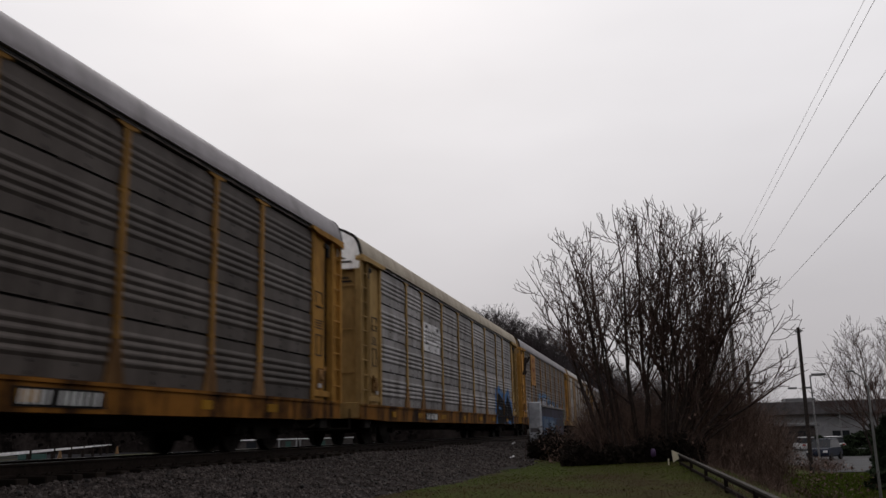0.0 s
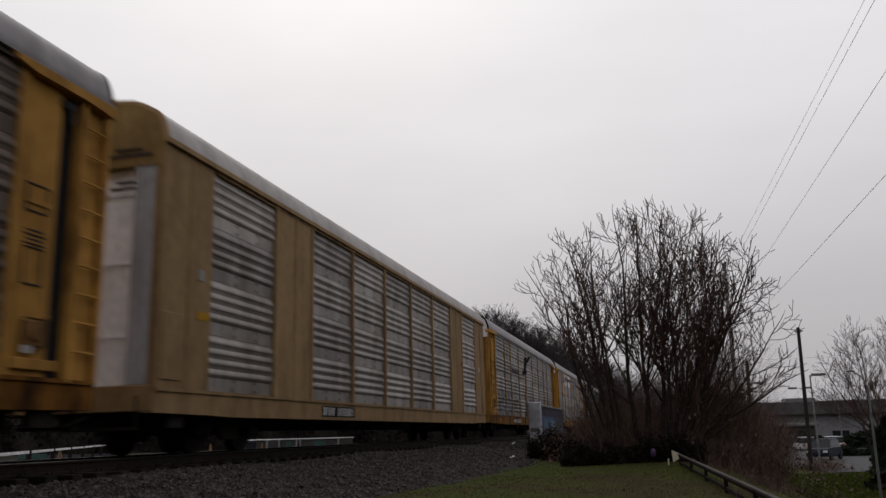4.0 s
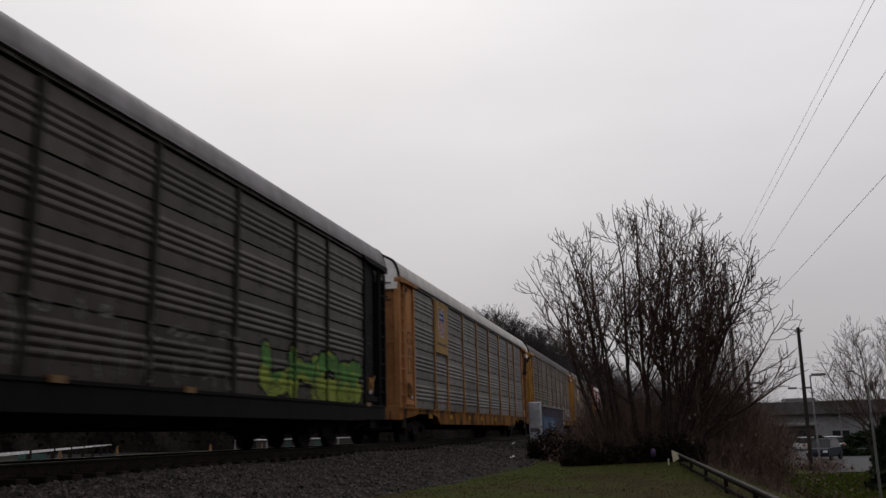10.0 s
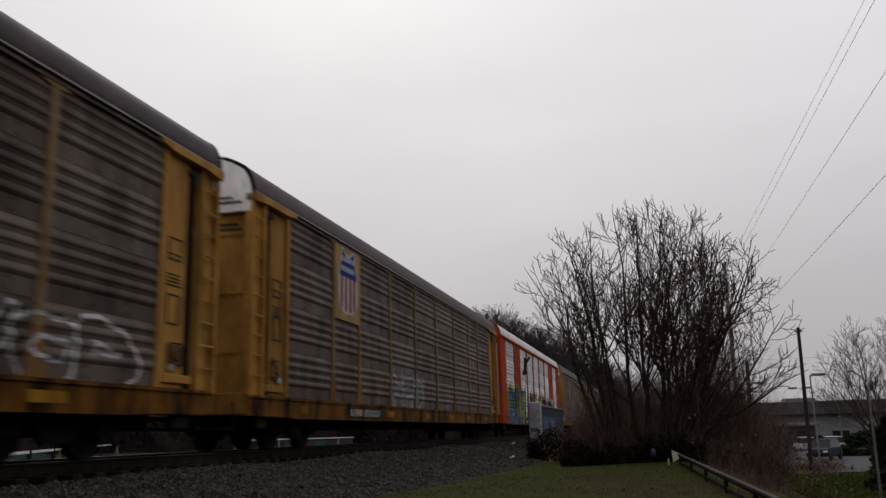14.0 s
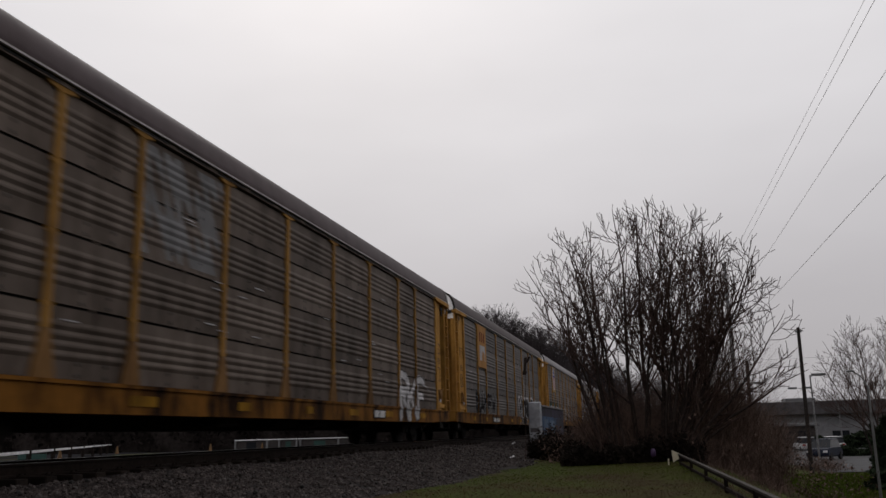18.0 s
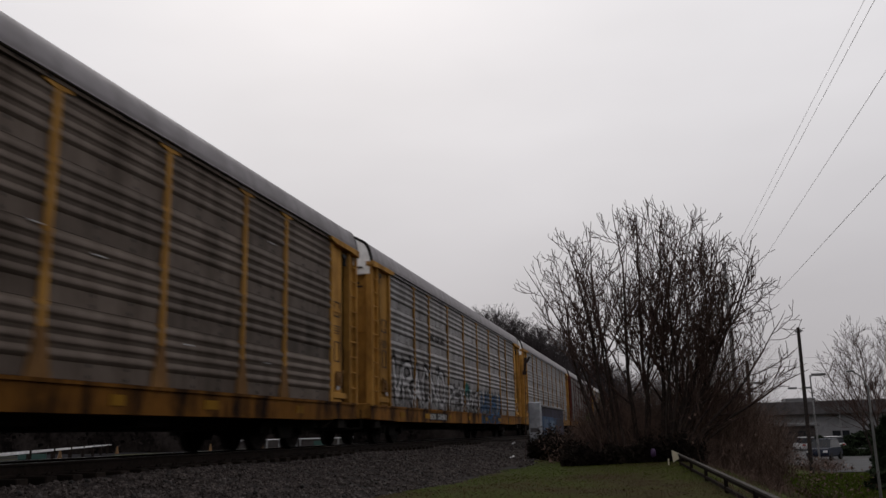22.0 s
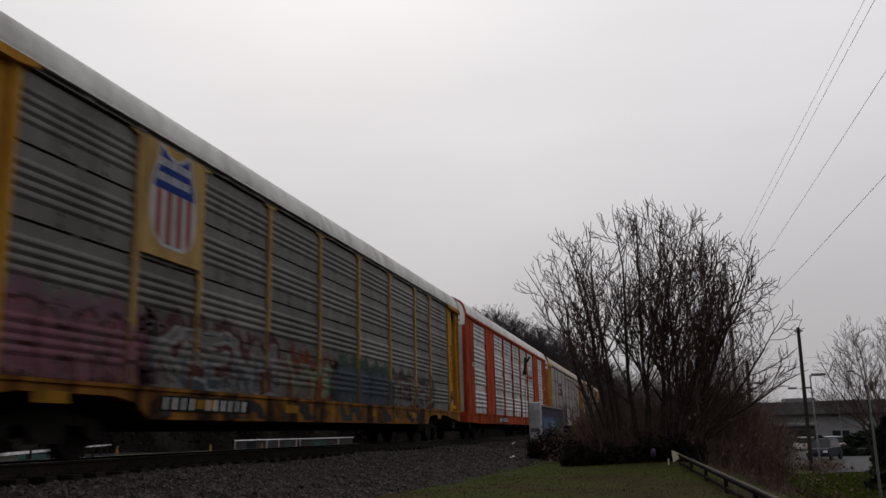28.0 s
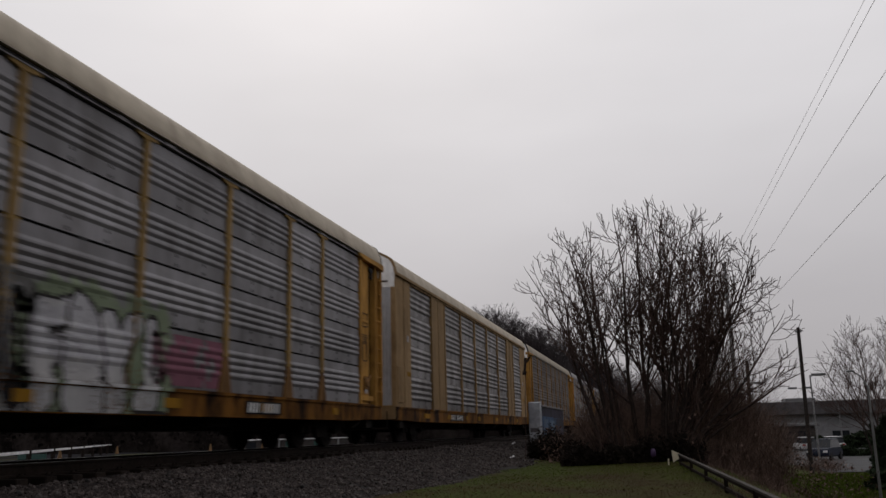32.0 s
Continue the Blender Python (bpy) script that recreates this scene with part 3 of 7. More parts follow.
def wheelset_mesh():
    def make():
        bm = bmesh.new()
        rod(bm, (-1.05, 0, 0), (1.05, 0, 0), 0.08, sides=8)
        for s in (-1, 1):
            rod(bm, (s * 0.70, 0, 0), (s * 0.84, 0, 0), 0.42, sides=24)
            rod(bm, (s * 0.67, 0, 0), (s * 0.70, 0, 0), 0.45, sides=24)
            rod(bm, (s * 0.84, 0, 0), (s * 0.86, 0, 0), 0.33, 0.30, sides=20)
            for k in range(4):
                a = k * math.pi / 2
                rod(bm, (s * 0.855, 0.2 * math.cos(a), 0.2 * math.sin(a)), (s * 0.875, 0.2 * math.cos(a), 0.2 * math.sin(a)), 0.04, sides=6)
        return mesh_of("wheelset", bm, M["wheel"])
    return shared("wheelset", make)


def coupler_mesh():
    def make():
        bm = bmesh.new()
        box(bm, -0.12, 0.12, -0.5, 0.35, 0.76, 0.98, 0.03)
        box(bm, -0.2, 0.2, 0.3, 0.56, 0.72, 1.02, 0.05)
        rod(bm, (0.35, -0.2, 0.7), (0.2, 0.55, 0.42), 0.03, sides=6)
        box(bm, 0.3, 1.25, -0.02, 0.05, 0.42, 0.47)
        rod(bm, (1.22, 0.0, 0.45), (1.22, 0.0, 0.95), 0.02, sides=6)
        return mesh_of("coupler", bm, M["under"])
    return shared("coupler", make)


# ---- painted pieces ----
def skin(section, z):
    """Depth of the pressed side sheet at a height on the car."""
    r = (z - FLOOR_Z) % ROW
    return SIDE + float(np.interp(r, [p[0] for p in section], [p[1] for p in section]))


def heights(section):
    zs = sorted({round(FLOOR_Z + r * ROW + z, 4) for r in range(4) for z in [p[0] for p in section]} | {FLOOR_Z + 4 * ROW})
    out = [zs[0]]
    for z in zs[1:]:
        n = max(1, int(math.ceil((z - out[-1]) / 0.05)))
        out += [out[-1] + (z - out[-1]) * (k + 1) / n for k in range(n)]
    return out


def decal(name, parent, y0, y1, z0, z1, pick, mats, label, step=0.035, flat=None):
    """A coat of paint that follows the pressed sheet. pick(u, v): the number of a paint, or -1 where the sheet stays bare."""
    section = KIND.get(parent.name, BANDED)
    zs = [z for z in heights(section) if z0 <= z <= z1] if flat is None else list(np.arange(z0, z1 + 1e-6, step))
    ys = np.arange(y0, y1 + 1e-6, step)
    zc, yc = (np.array(zs[1:]) + np.array(zs[:-1])) / 2, (ys[1:] + ys[:-1]) / 2
    U, V = np.meshgrid(yc, zc)
    idx = pick(U, V)
    depth = np.array([skin(section, z) + 0.005 if flat is None else flat for z in zs])
    ny = len(ys)
    first = None
    for jj, ii in islands(idx >= 0):
        quads = np.stack([jj * ny + ii, jj * ny + ii + 1, (jj + 1) * ny + ii + 1, (jj + 1) * ny + ii], axis=1)
        used, inv = np.unique(quads.ravel(), return_inverse=True)
        verts = np.stack([depth[used // ny], ys[used % ny], np.array(zs)[used // ny]], axis=1)
        me = mesh_from(name, verts.tolist(), inv.reshape(-1, 4).tolist(), mats, idx[jj, ii].astype(int).tolist())
        ob = put(name, me, parent, (0, 0, 0), label)
        first = first or ob
    return first


def islands(mask, least=9, most=40):
    """The separate patches of a painted grid, the largest first."""
    left = {(int(j), int(i)) for j, i in zip(*np.nonzero(mask))}
    found = []
    while left:
        todo = [left.pop()]
        cells = list(todo)
        while todo:
            j, i = todo.pop()
            for n in ((j - 1, i - 1), (j - 1, i), (j - 1, i + 1), (j, i - 1), (j, i + 1), (j + 1, i - 1), (j + 1, i), (j + 1, i + 1)):
                if n in left:
                    left.remove(n)
                    todo.append(n)
                    cells.append(n)
        found.append(sorted(cells))
    found.sort(key=lambda f: (-len(f), f[0]))
    return [(np.array([p[0] for p in f]), np.array([p[1] for p in f])) for k, f in enumerate(found[:most]) if k == 0 or len(f) >= least]


def stroke_distance(U, V, lines):
    d = np.full(U.shape, 9.0)
    for (ax, ay), (bx, by) in lines:
        vx, vy = bx - ax, by - ay
        t = np.clip(((U - ax) * vx + (V - ay) * vy) / max(vx * vx + vy * vy, 1e-9), 0, 1)
        d = np.minimum(d, np.hypot(U - ax - t * vx, V - ay - t * vy))
    return d


# strokes of each letter on a grid of ten by ten: points as pairs of digits, one group for each stroke
LETTERS = {"A": "004990 2373", "B": "0009867554 057520 0090", "C": "9849160330 3090", "D": "0009779371 7100", "E": "99090090 0575", "F": "000999 0575", "G": "9849162030709494",
           "H": "0009 9099 0595", "I": "4049", "J": "99938040", "K": "0009 0499 3690", "L": "090090", "M": "0009459990", "N": "00099099", "O": "2089970479", "P": "000989974504", "Q": "207093967929030320",
           "R": "000979960535 4590", "S": "9849260475930010", "T": "0999 4940", "U": "0902209399", "V": "094099", "W": "0920456099", "X": "0990 0099", "Y": "0945 9945 4540", "Z": "09990090"}
LETTERS["O"] = "2003062979969370 2070"
LETTERS["Q"] = LETTERS["O"] + " 5390"
STYLE = {}


def letter_strokes(word, y0, y1, z0, z1, rnd, lean):
    """Bent letters side by side, each a list of straight strokes."""
    w, h, out = (y1 - y0) / len(word), z1 - z0, []
    for i, ch in enumerate(word):
        a, b = y0 + (i + 0.06) * w, w * 0.88
        foot, head = z0 + rnd.uniform(0, 0.06) * h, z1 - rnd.uniform(0, 0.12) * h
        tilt, lines = lean + rnd.uniform(-0.08, 0.08), []
        for group in LETTERS[ch].split():
            pts = [(int(group[k]) / 9, int(group[k + 1]) / 9) for k in range(0, len(group), 2)]
            pts = [(a + u * b + tilt * v * h, foot + v * (head - foot)) for u, v in pts]
            lines += list(zip(pts, pts[1:]))
        out.append(lines)
    return out


def coat(parent, y0, y1, z0, z1, pick, paints, label, low):
    """One picture over pressed sheets, posts, smooth bays and, if low, the sill."""
    k_style = STYLE[parent.name] == "K"
    first = decal("graffiti", parent, y0, y1, max(z0, FLOOR_Z - 0.02), z1, pick, paints, label, 0.027)
    for e in EDGES[1:-1]:
        yp = e - (0.18 if k_style else 0.0)
        if not y0 < yp < y1:
            continue

        def on_post(U, V, yp=yp):
            idx = pick(U, V)
            idx[np.abs(U - yp) > (0.055 if STYLE[parent.name] != "T" else np.interp(V, [1.03, 1.17, 1.72, 1.97], [0.238, 0.208, 0.083, 0.064]))] = -1
            return idx
        decal("graffiti", parent, yp - 0.24, yp + 0.24, FLOOR_Z, z1, on_post, paints, label, 0.02, SIDE + (0.089 if k_style else 0.054))
    if k_style:
        for bay in (1, 7):
            a, b = EDGES[bay] - 0.17, EDGES[bay + 1] - 0.19
            if a < y1 and b > y0:
                decal("graffiti", parent, max(a, y0), min(b, y1), FLOOR_Z, z1, pick, paints, label, 0.027, 1.551)
    if low:
        decal("graffiti", parent, y0, y1, max(z0, 0.65), 1.018, pick, paints, label, 0.027, 1.526)
        decal("graffiti", parent, y0, y1, 1.02, 1.076, pick, paints, label, 0.028, 1.554)
    return first


def piece(parent, word, y0, y1, z0, z1, seed, fill, line, fat=0.17, thin=0.06, back=None, halo=None, second=None, label="", hollow=False, low=False, lean=0.0, worn=0.05, glow=0.22, crown=0.0, split=0.38):
    """Sprayed letter shapes, one overlapping the next: a backing, a rim, an outline, a fill that changes towards the foot, worn away in spots."""
    rnd = random.Random(seed)
    strokes = letter_strokes(word, y0, y1, z0 + fat * 0.8, z1 - fat * 0.8, rnd, lean)
    swell = [rnd.uniform(0.85, 1.15) for _ in word]
    paints = [SPRAY[line], SPRAY[fill], SPRAY[back or line], SPRAY[second or fill], SPRAY[halo or line]]
    h = z1 - z0

    def pick(U, V):
        u, v = U + 0.035 * np.sin(V * 6 + seed) + 0.02 * np.sin(V * 17 + seed), V + 0.045 * np.sin(U * 3.3 + seed) + 0.02 * np.sin(U * 11)
        dist = [stroke_distance(u, v, lines) for lines in strokes]
        r = [fat * k * (1.0 + 0.35 * np.clip((z1 - v) / h - 0.4, -0.4, 0.6)) for k in swell]
        idx = np.full(U.shape, -1)
        near = np.min(dist, axis=0)
        if back:
            idx[near < fat + glow + 0.09 * np.sin(u * 7 + seed) + 0.06 * np.sin(u * 15 + v * 9)] = 2
            idx[(idx == 2) & (v < z0 + crown * h)] = 0
        if halo:
            idx[near < fat * 1.15 + thin + 0.085] = 4
        for k, (d, rr) in enumerate(zip(dist, r)):
            idx[d < rr + thin] = 0
            core = d < rr - thin * 0.3
            idx[core] = -1 if hollow else 1
            if second:
                idx[core & ((v < z0 + split * h + 0.12 * np.sin(u * 6 + k)) | ((d > rr * 0.45) & (np.sin(u * 5 + v * 8 + k) > 0.55)))] = 3
        speck = np.abs(np.modf(np.sin(U * 37.1 + V * 91.7 + seed) * 4375.8)[0])
        patchy = np.sin(U * 2.9 + seed) * np.sin(V * 4.3 + seed * 1.7)
        idx[speck < worn * (1 + 1.5 * patchy)] = -1
        return idx
    return coat(parent, y0 - fat - 0.35, y1 + fat + 0.35, z0 - 0.05, z1 + 0.4, pick, paints, label, low)


def balloons(parent, ovals, line, label, low=False):
    """Sprayed round shapes with an outline; each is y, z, half width, half height, paint."""
    paints = [SPRAY[line]] + [SPRAY[o[4]] for o in ovals]

    def pick(U, V):
        idx = np.full(U.shape, -1)
        for k, (y, z, a, b, _) in enumerate(ovals):
            d = np.hypot((U - y) / a, (V - z) / b) + 0.05 * np.sin(U * 7 + V * 5 + k)
            idx[d < 1 + 0.06 / a] = 0
            idx[d < 1] = k + 1
        return idx
    y0, y1 = min(o[0] - o[2] for o in ovals) - 0.1, max(o[0] + o[2] for o in ovals) + 0.1
    return coat(parent, y0, y1, min(o[1] - o[3] for o in ovals) - 0.1, max(o[1] + o[3] for o in ovals) + 0.1, pick, paints, label, low)


def number_plate(car, y0, y1, z0=0.735):
    """The car's lettering on the sill, as slanted plain bars on a dark plate."""
    h = 0.19
    put("stencil_plate", placard_mesh(round(y1 - y0, 2), h + 0.06, M["black_paint"]), car, (1.527, (y0 + y1) / 2, z0 + h / 2))

    def make():
        bm = bmesh.new()
        slab(bm, [(0, 0), (0.06, 0), (0.06 + 0.18 * h, h), (0.18 * h, h)], -0.004, 0.004)
        return mesh_of("stencil_bar", bm, M["stencil_white"])
    n = 11
    for k in range(n):
        if k != 4:
            put("stencil_bar", shared("slanted", make), car, (1.538, y0 + 0.08 + k * (y1 - y0 - 0.16) / n, z0))


def scrawl(parent, y0, y1, z0, z1, seed, paint, label, density=0.5):
    """Faded or overpainted marks with a broken edge."""
    def pick(U, V):
        n = np.sin(U * 5.1 + seed) + np.sin(V * 6.7 + U * 2.2 + seed * 3) + np.sin(U * 11.3 - V * 8.1) + 0.8 * np.sin(U * 23 + V * 17 + seed)
        idx = np.where(n > 2.2 * (1 - 2 * density) + 0.3, 0, -1)
        return idx
    return decal("faded_paint", parent, y0, y1, z0, z1, pick, [SPRAY[paint]], label)


def shield(parent, bay, panel_mat, label, slogan=False):
    """A painted board over the two upper sheets of a bay, with a shield: blue head, red and white stripes."""
    yc, w = (EDGES[bay] + EDGES[bay + 1]) / 2, BAYS[bay] - 0.14
    bm = bmesh.new()
    box(bm, 1.47, 1.556, yc - w / 2, yc + w / 2, 3.13, 5.06, 0.01)
    board = part("logo_board", bm, panel_mat, parent, label)
    zc, hw, hh = (4.28, 0.46, 0.56) if slogan else (4.16, 0.70, 0.86)

    def pick(U, V):
        u, v = (U - yc) / hw, (V - zc) / hh
        side = np.where(v > 0, 0.86 + 0.14 * np.cos(v * 3.3), 1.0 * np.sqrt(np.clip(1 - (v / 1.02) ** 4, 0, 1)))
        head = 1.0 - 0.16 * np.cos(u * 3.0)
        inside = (np.abs(u) < side) & (v < head) & (v > -0.98)
        core = (np.abs(u) < side - 0.09) & (v < head - 0.07) & (v > -0.90)
        idx = np.where(inside, 0, -1)
        idx[core & (v > 0.14)] = 1
        stripes = np.floor((u + 1) * 4.5).astype(int) % 2
        idx[core & (v <= 0.14)] = np.where(stripes, 2, 0)[core & (v <= 0.14)]
        bars = core & (np.abs(u) < 0.72) & (((v > 0.60) & (v < 0.76)) | ((v > 0.30) & (v < 0.46))) & (np.sin(u * 26) > -0.55)
        idx[bars] = 0
        return idx
    decal("shield", board, yc - 0.8, yc + 0.8, 3.28, 5.05, pick, [SPRAY["white"], SPRAY["navy"], SPRAY["red"]], "painted shield, blue above red and white stripes",
          0.02, 1.561)
    if slogan:
        lettering(board, "BUILDING AMERICA", yc, 3.42, 0.16, 1.56, M["roof_dark"])
    return board


def lettering(parent, words, y, z, size, x, mat):
    cu = bpy.data.curves.new("lettering", "FONT")
    cu.body, cu.size, cu.align_x, cu.extrude = words, size, "CENTER", 0.002
    ob = new("lettering", cu)
    me = bpy.data.meshes.new_from_object(ob)
    bpy.data.objects.remove(ob)
    me.materials.clear()
    me.materials.append(mat)
    return put("lettering", me, parent, (x, y, z), "dark painted letters", (90, 0, 90))


def marks(parent, y, z, count, size, mat, x):
    """Unreadable or left-out lettering: plain bars."""
    def make():
        bm = bmesh.new()
        box(bm, -0.004, 0.004, 0, size * 0.32, 0, size)
        return mesh_of("stencil_bar", bm, mat)
    for i in range(count):
        if i % 5 != 4:
            put("stencil_bar", shared(("bar", size, mat.name), make), parent, (x, y + i * size * 0.72, z))


def board(parent, bay, r0, r1, mat, label, inset=0.1):
    """Plain repainted sheets in one bay, rows r0 to r1."""
    y0, y1 = EDGES[bay] + inset, EDGES[bay + 1] - inset
    return decal("repainted_sheet", parent, y0, y1, FLOOR_Z + r0 * ROW, FLOOR_Z + (r1 + 1) * ROW, lambda U, V: np.zeros(U.shape, int), [mat], label, 0.3)


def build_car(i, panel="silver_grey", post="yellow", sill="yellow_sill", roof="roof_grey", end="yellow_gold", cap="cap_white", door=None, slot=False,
              style="T", label="", notch=False, rise=1.0, plate=(-6.4, -4.2)):
    car = new("autorack_car")
    tagged(car, label, "railcar", "railcars of the train")
    pm, gap = M[panel], 0.042 if slot else 0.006
    KIND[car.name] = SLOTTED if slot else BANDED
    put("body", body_mesh(), car)
    put("far_side", far_side_mesh(pm), car)
    STYLE[car.name] = style
    if plate:
        number_plate(car, *plate)
    put("roof", roof_mesh(M[roof], rise), car)
    put("drip_edge", drip_mesh(M["roof_light"] if roof == "roof_dark" else M[roof]), car)
    if style == "K":
        put("fascia", fascia_mesh(M[post]), car)
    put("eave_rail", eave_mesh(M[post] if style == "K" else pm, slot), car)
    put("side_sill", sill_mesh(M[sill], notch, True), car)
    put("underframe", under_mesh(), car)
    for b, w in enumerate(BAYS):
        yc = (EDGES[b] + EDGES[b + 1]) / 2 - (0.18 if style == "K" else 0.0)
        if style == "K" and b in (1, 7):
            put("solid_panel", solid_bay_mesh(M[post], w), car, (0, yc, 0))
            continue
        for r in range(4):
            put("panel", panel_mesh(w, gap, pm, KIND[car.name]), car, (SIDE, yc, FLOOR_Z + r * ROW))
    if slot:
        for b in range(9):
            for r in range(1, 4):
                put("latch", latch_mesh(M["galv_door"] if panel == "silver" else pm), car, (SIDE, (EDGES[b] + EDGES[b + 1]) / 2, FLOOR_Z + r * ROW - 0.015))
    if sill == "yellow_sill":
        rnd = random.Random(i * 7 + 1)
        for k in range(7):
            put("reflector", patch_mesh(rnd.choice((0.35, 0.5, 0.7)), M["patch"]), car, (0, -10.2 + k * 3.3 + rnd.uniform(-0.7, 0.7), 0))
    for b in range(1, 9):
        put("post", post_mesh(M[post], style), car, (SIDE, EDGES[b] - (0.18 if style == "K" else 0.0), 0))
    for s in (-1, 1):
        turn = Matrix.Rotation(math.pi, 4, "Z") if s < 0 else Matrix.Identity(4)
        put("end_door", end_door_mesh(M[door or end]), car, (0, s * (HALF - 0.14) - (0.03 if s > 0 else 0), 0))
        c = put("end_cap", end_cap_mesh(M[cap], rise), car, (0, s * (HALF + 0.004) - (0.1 if s > 0 else 0), 0))
        put("roof_trim", roof_trim_mesh(M[post] if style == "K" else M["under"], rise), car, (0, s * HALF - (0.06 if s > 0 else 0.01), 0))
        for z in (1.9, 3.1, 4.3):
            put("hinge_bar", hinge_mesh(M[door or end]), car, (0, s * (HALF - 0.12), z))
        if s < 0:
            for z, w in ((5.04, 0.5), (4.94, 0.9), (4.52, 0.6), (4.42, 0.8)):
                put("stencil_bar", end_bar_mesh(w), car, (0.85, s * (HALF + (0.016 if z > 4.7 else -0.135)), z))
        if style == "K":
            put("door_leaf", leaf_mesh(), car, (0, s * (HALF - 0.04), 0))
            put("end_panel", flipped(plain_end_mesh(M[end], 0.2 if s > 0 else -0.17), s), car, (0, s * HALF, 0))
        else:
            lad = put("ladder", flipped(ladder_mesh(M[end]), s), car, (0, s * HALF, 0))
            for k in range(9):
                put("rung", flipped(rung_mesh(M[end]), s), lad, (0, 0, 1.45 + k * 0.4))
            put("end_panel", flipped(end_panel_mesh(M[end]), s), car, (0, s * HALF, 0))
            put("door_hood", flipped(hood_mesh(M[end]), s), car, (0, s * HALF, 0))
            put("door_hook", flipped(hook_mesh(), s), car, (0, s * HALF, 0))
            put("latch_box", flipped(latch_box_mesh(), s), car, (0, s * HALF, 0), "rusty latch gear")
        put("end_sill", end_sill_mesh(M[end]), car, (0, s * (HALF - 0.05), 0))
        put("coupler", flipped(coupler_mesh(), s), car, (0, s * HALF, 0))
        truck = put("truck", truck_mesh(), car, (0, s * 10.0, 0))
        for k in (-0.88, 0.88):
            ws = put("wheelset", wheelset_mesh(), truck, (0, k, 0.42))
            WHEELS.append((ws, i, s * 10.0 + k, k))
    rnd = random.Random(i + 50)
    for s in (-1, 1):
        if style == "K":
            put("placard", placard_mesh(0.2, 0.2, M["roof_light"]), car, (1.542, s * 12.1, rnd.uniform(2.7, 3.3)))
            put("placard", placard_mesh(0.4, 0.14, M["patch"]), car, (1.542, s * 12.0, rnd.uniform(2.0, 2.4)))
        else:
            put("placard_holder", holder_mesh(0.42, 0.38), car, (1.479, s * 12.05, rnd.uniform(3.3, 3.5)), "thin dark placard frame")
            put("placard_holder", holder_mesh(0.36, 0.5), car, (1.479, s * 12.05, rnd.uniform(2.3, 2.5)), "thin dark placard frame")
            for k in range(4):
                put("stencil_bar", placard_mesh(rnd.choice((0.3, 0.4, 0.5)), 0.022, M["rivet"]), car, (1.479, s * 12.05, 2.95 - 0.06 * k))
    CARS.append((car, i))
    return car


def holder_mesh(w, h):
    """A bent-wire frame for a paper placard."""
    def make():
        bm = bmesh.new()
        for y0, y1, z0, z1 in ((-w / 2, w / 2, h / 2 - 0.02, h / 2), (-w / 2, w / 2, -h / 2, -h / 2 + 0.02), (-w / 2, -w / 2 + 0.02, -h / 2 + 0.02, h / 2 - 0.02), (w / 2 - 0.02, w / 2, -h / 2 + 0.02, h / 2 - 0.02)):
            box(bm, -0.004, 0.012, y0, y1, z0, z1)
        return mesh_of("placard_holder", bm, M["rivet"])
    return shared(("holder", w, h), make)


def latch_mesh(mat):
    def make():
        bm = bmesh.new()
        box(bm, -0.02, 0.018, -0.03, 0.03, -0.03, 0.03)
        return mesh_of("latch", bm, mat)
    return shared(("latch", mat.name), make)


def daylight_dashes(car, y0, y1, count, seed):
    """White painted dashes along the slots of the sheets, standing for daylight that shows through."""
    rnd = random.Random(seed)
    for _ in range(count):
        r = rnd.choice((1, 1, 2, 2, 3))
        put("scrape", placard_mesh(0.34, 0.018, SPRAY["white"]), car, (SIDE + 0.024, rnd.uniform(y0, y1), FLOOR_Z + r * ROW + rnd.uniform(-0.35, 0.2)))


def flipped(me, s):
    """The mesh for the other end of the car, turned over along y."""
    if s > 0:
        return me

    def make():
        m2 = me.copy()
        m2.transform(Matrix.Diagonal((1, -1, 1, 1)))
        m2.flip_normals()
        return m2
    return shared(("flip", me.name), make)


def placard_mesh(w, h, mat):
    def make():
        bm = bmesh.new()
        box(bm, -0.006, 0.006, -w / 2, w / 2, -h / 2, h / 2)
        return mesh_of("placard", bm, mat)
    return shared(("placard", w, h, mat.name), make)


def lock_bars(car):
    """Dark locking slots across the end doors."""
    for z, w, out in ((5.02, 1.1, 0.03), (4.1, 0.9, -0.10), (2.6, 0.9, -0.10)):
        bm = bmesh.new()
        box(bm, 0.35, 0.35 + w, -0.03, 0.03, z - 0.07, z + 0.07, 0.02)
        part("lock_bar", bm, M["inside"], car, "", (0, -HALF - out, 0))


def end_bar_mesh(w):
    def make():
        bm = bmesh.new()
        box(bm, -w / 2, w / 2, -0.004, 0.004, -0.025, 0.025)
        return mesh_of("stencil_bar", bm, SPRAY["ghost_dark"])
    return shared(("endbar", w), make)


CARS, WHEELS = [], []
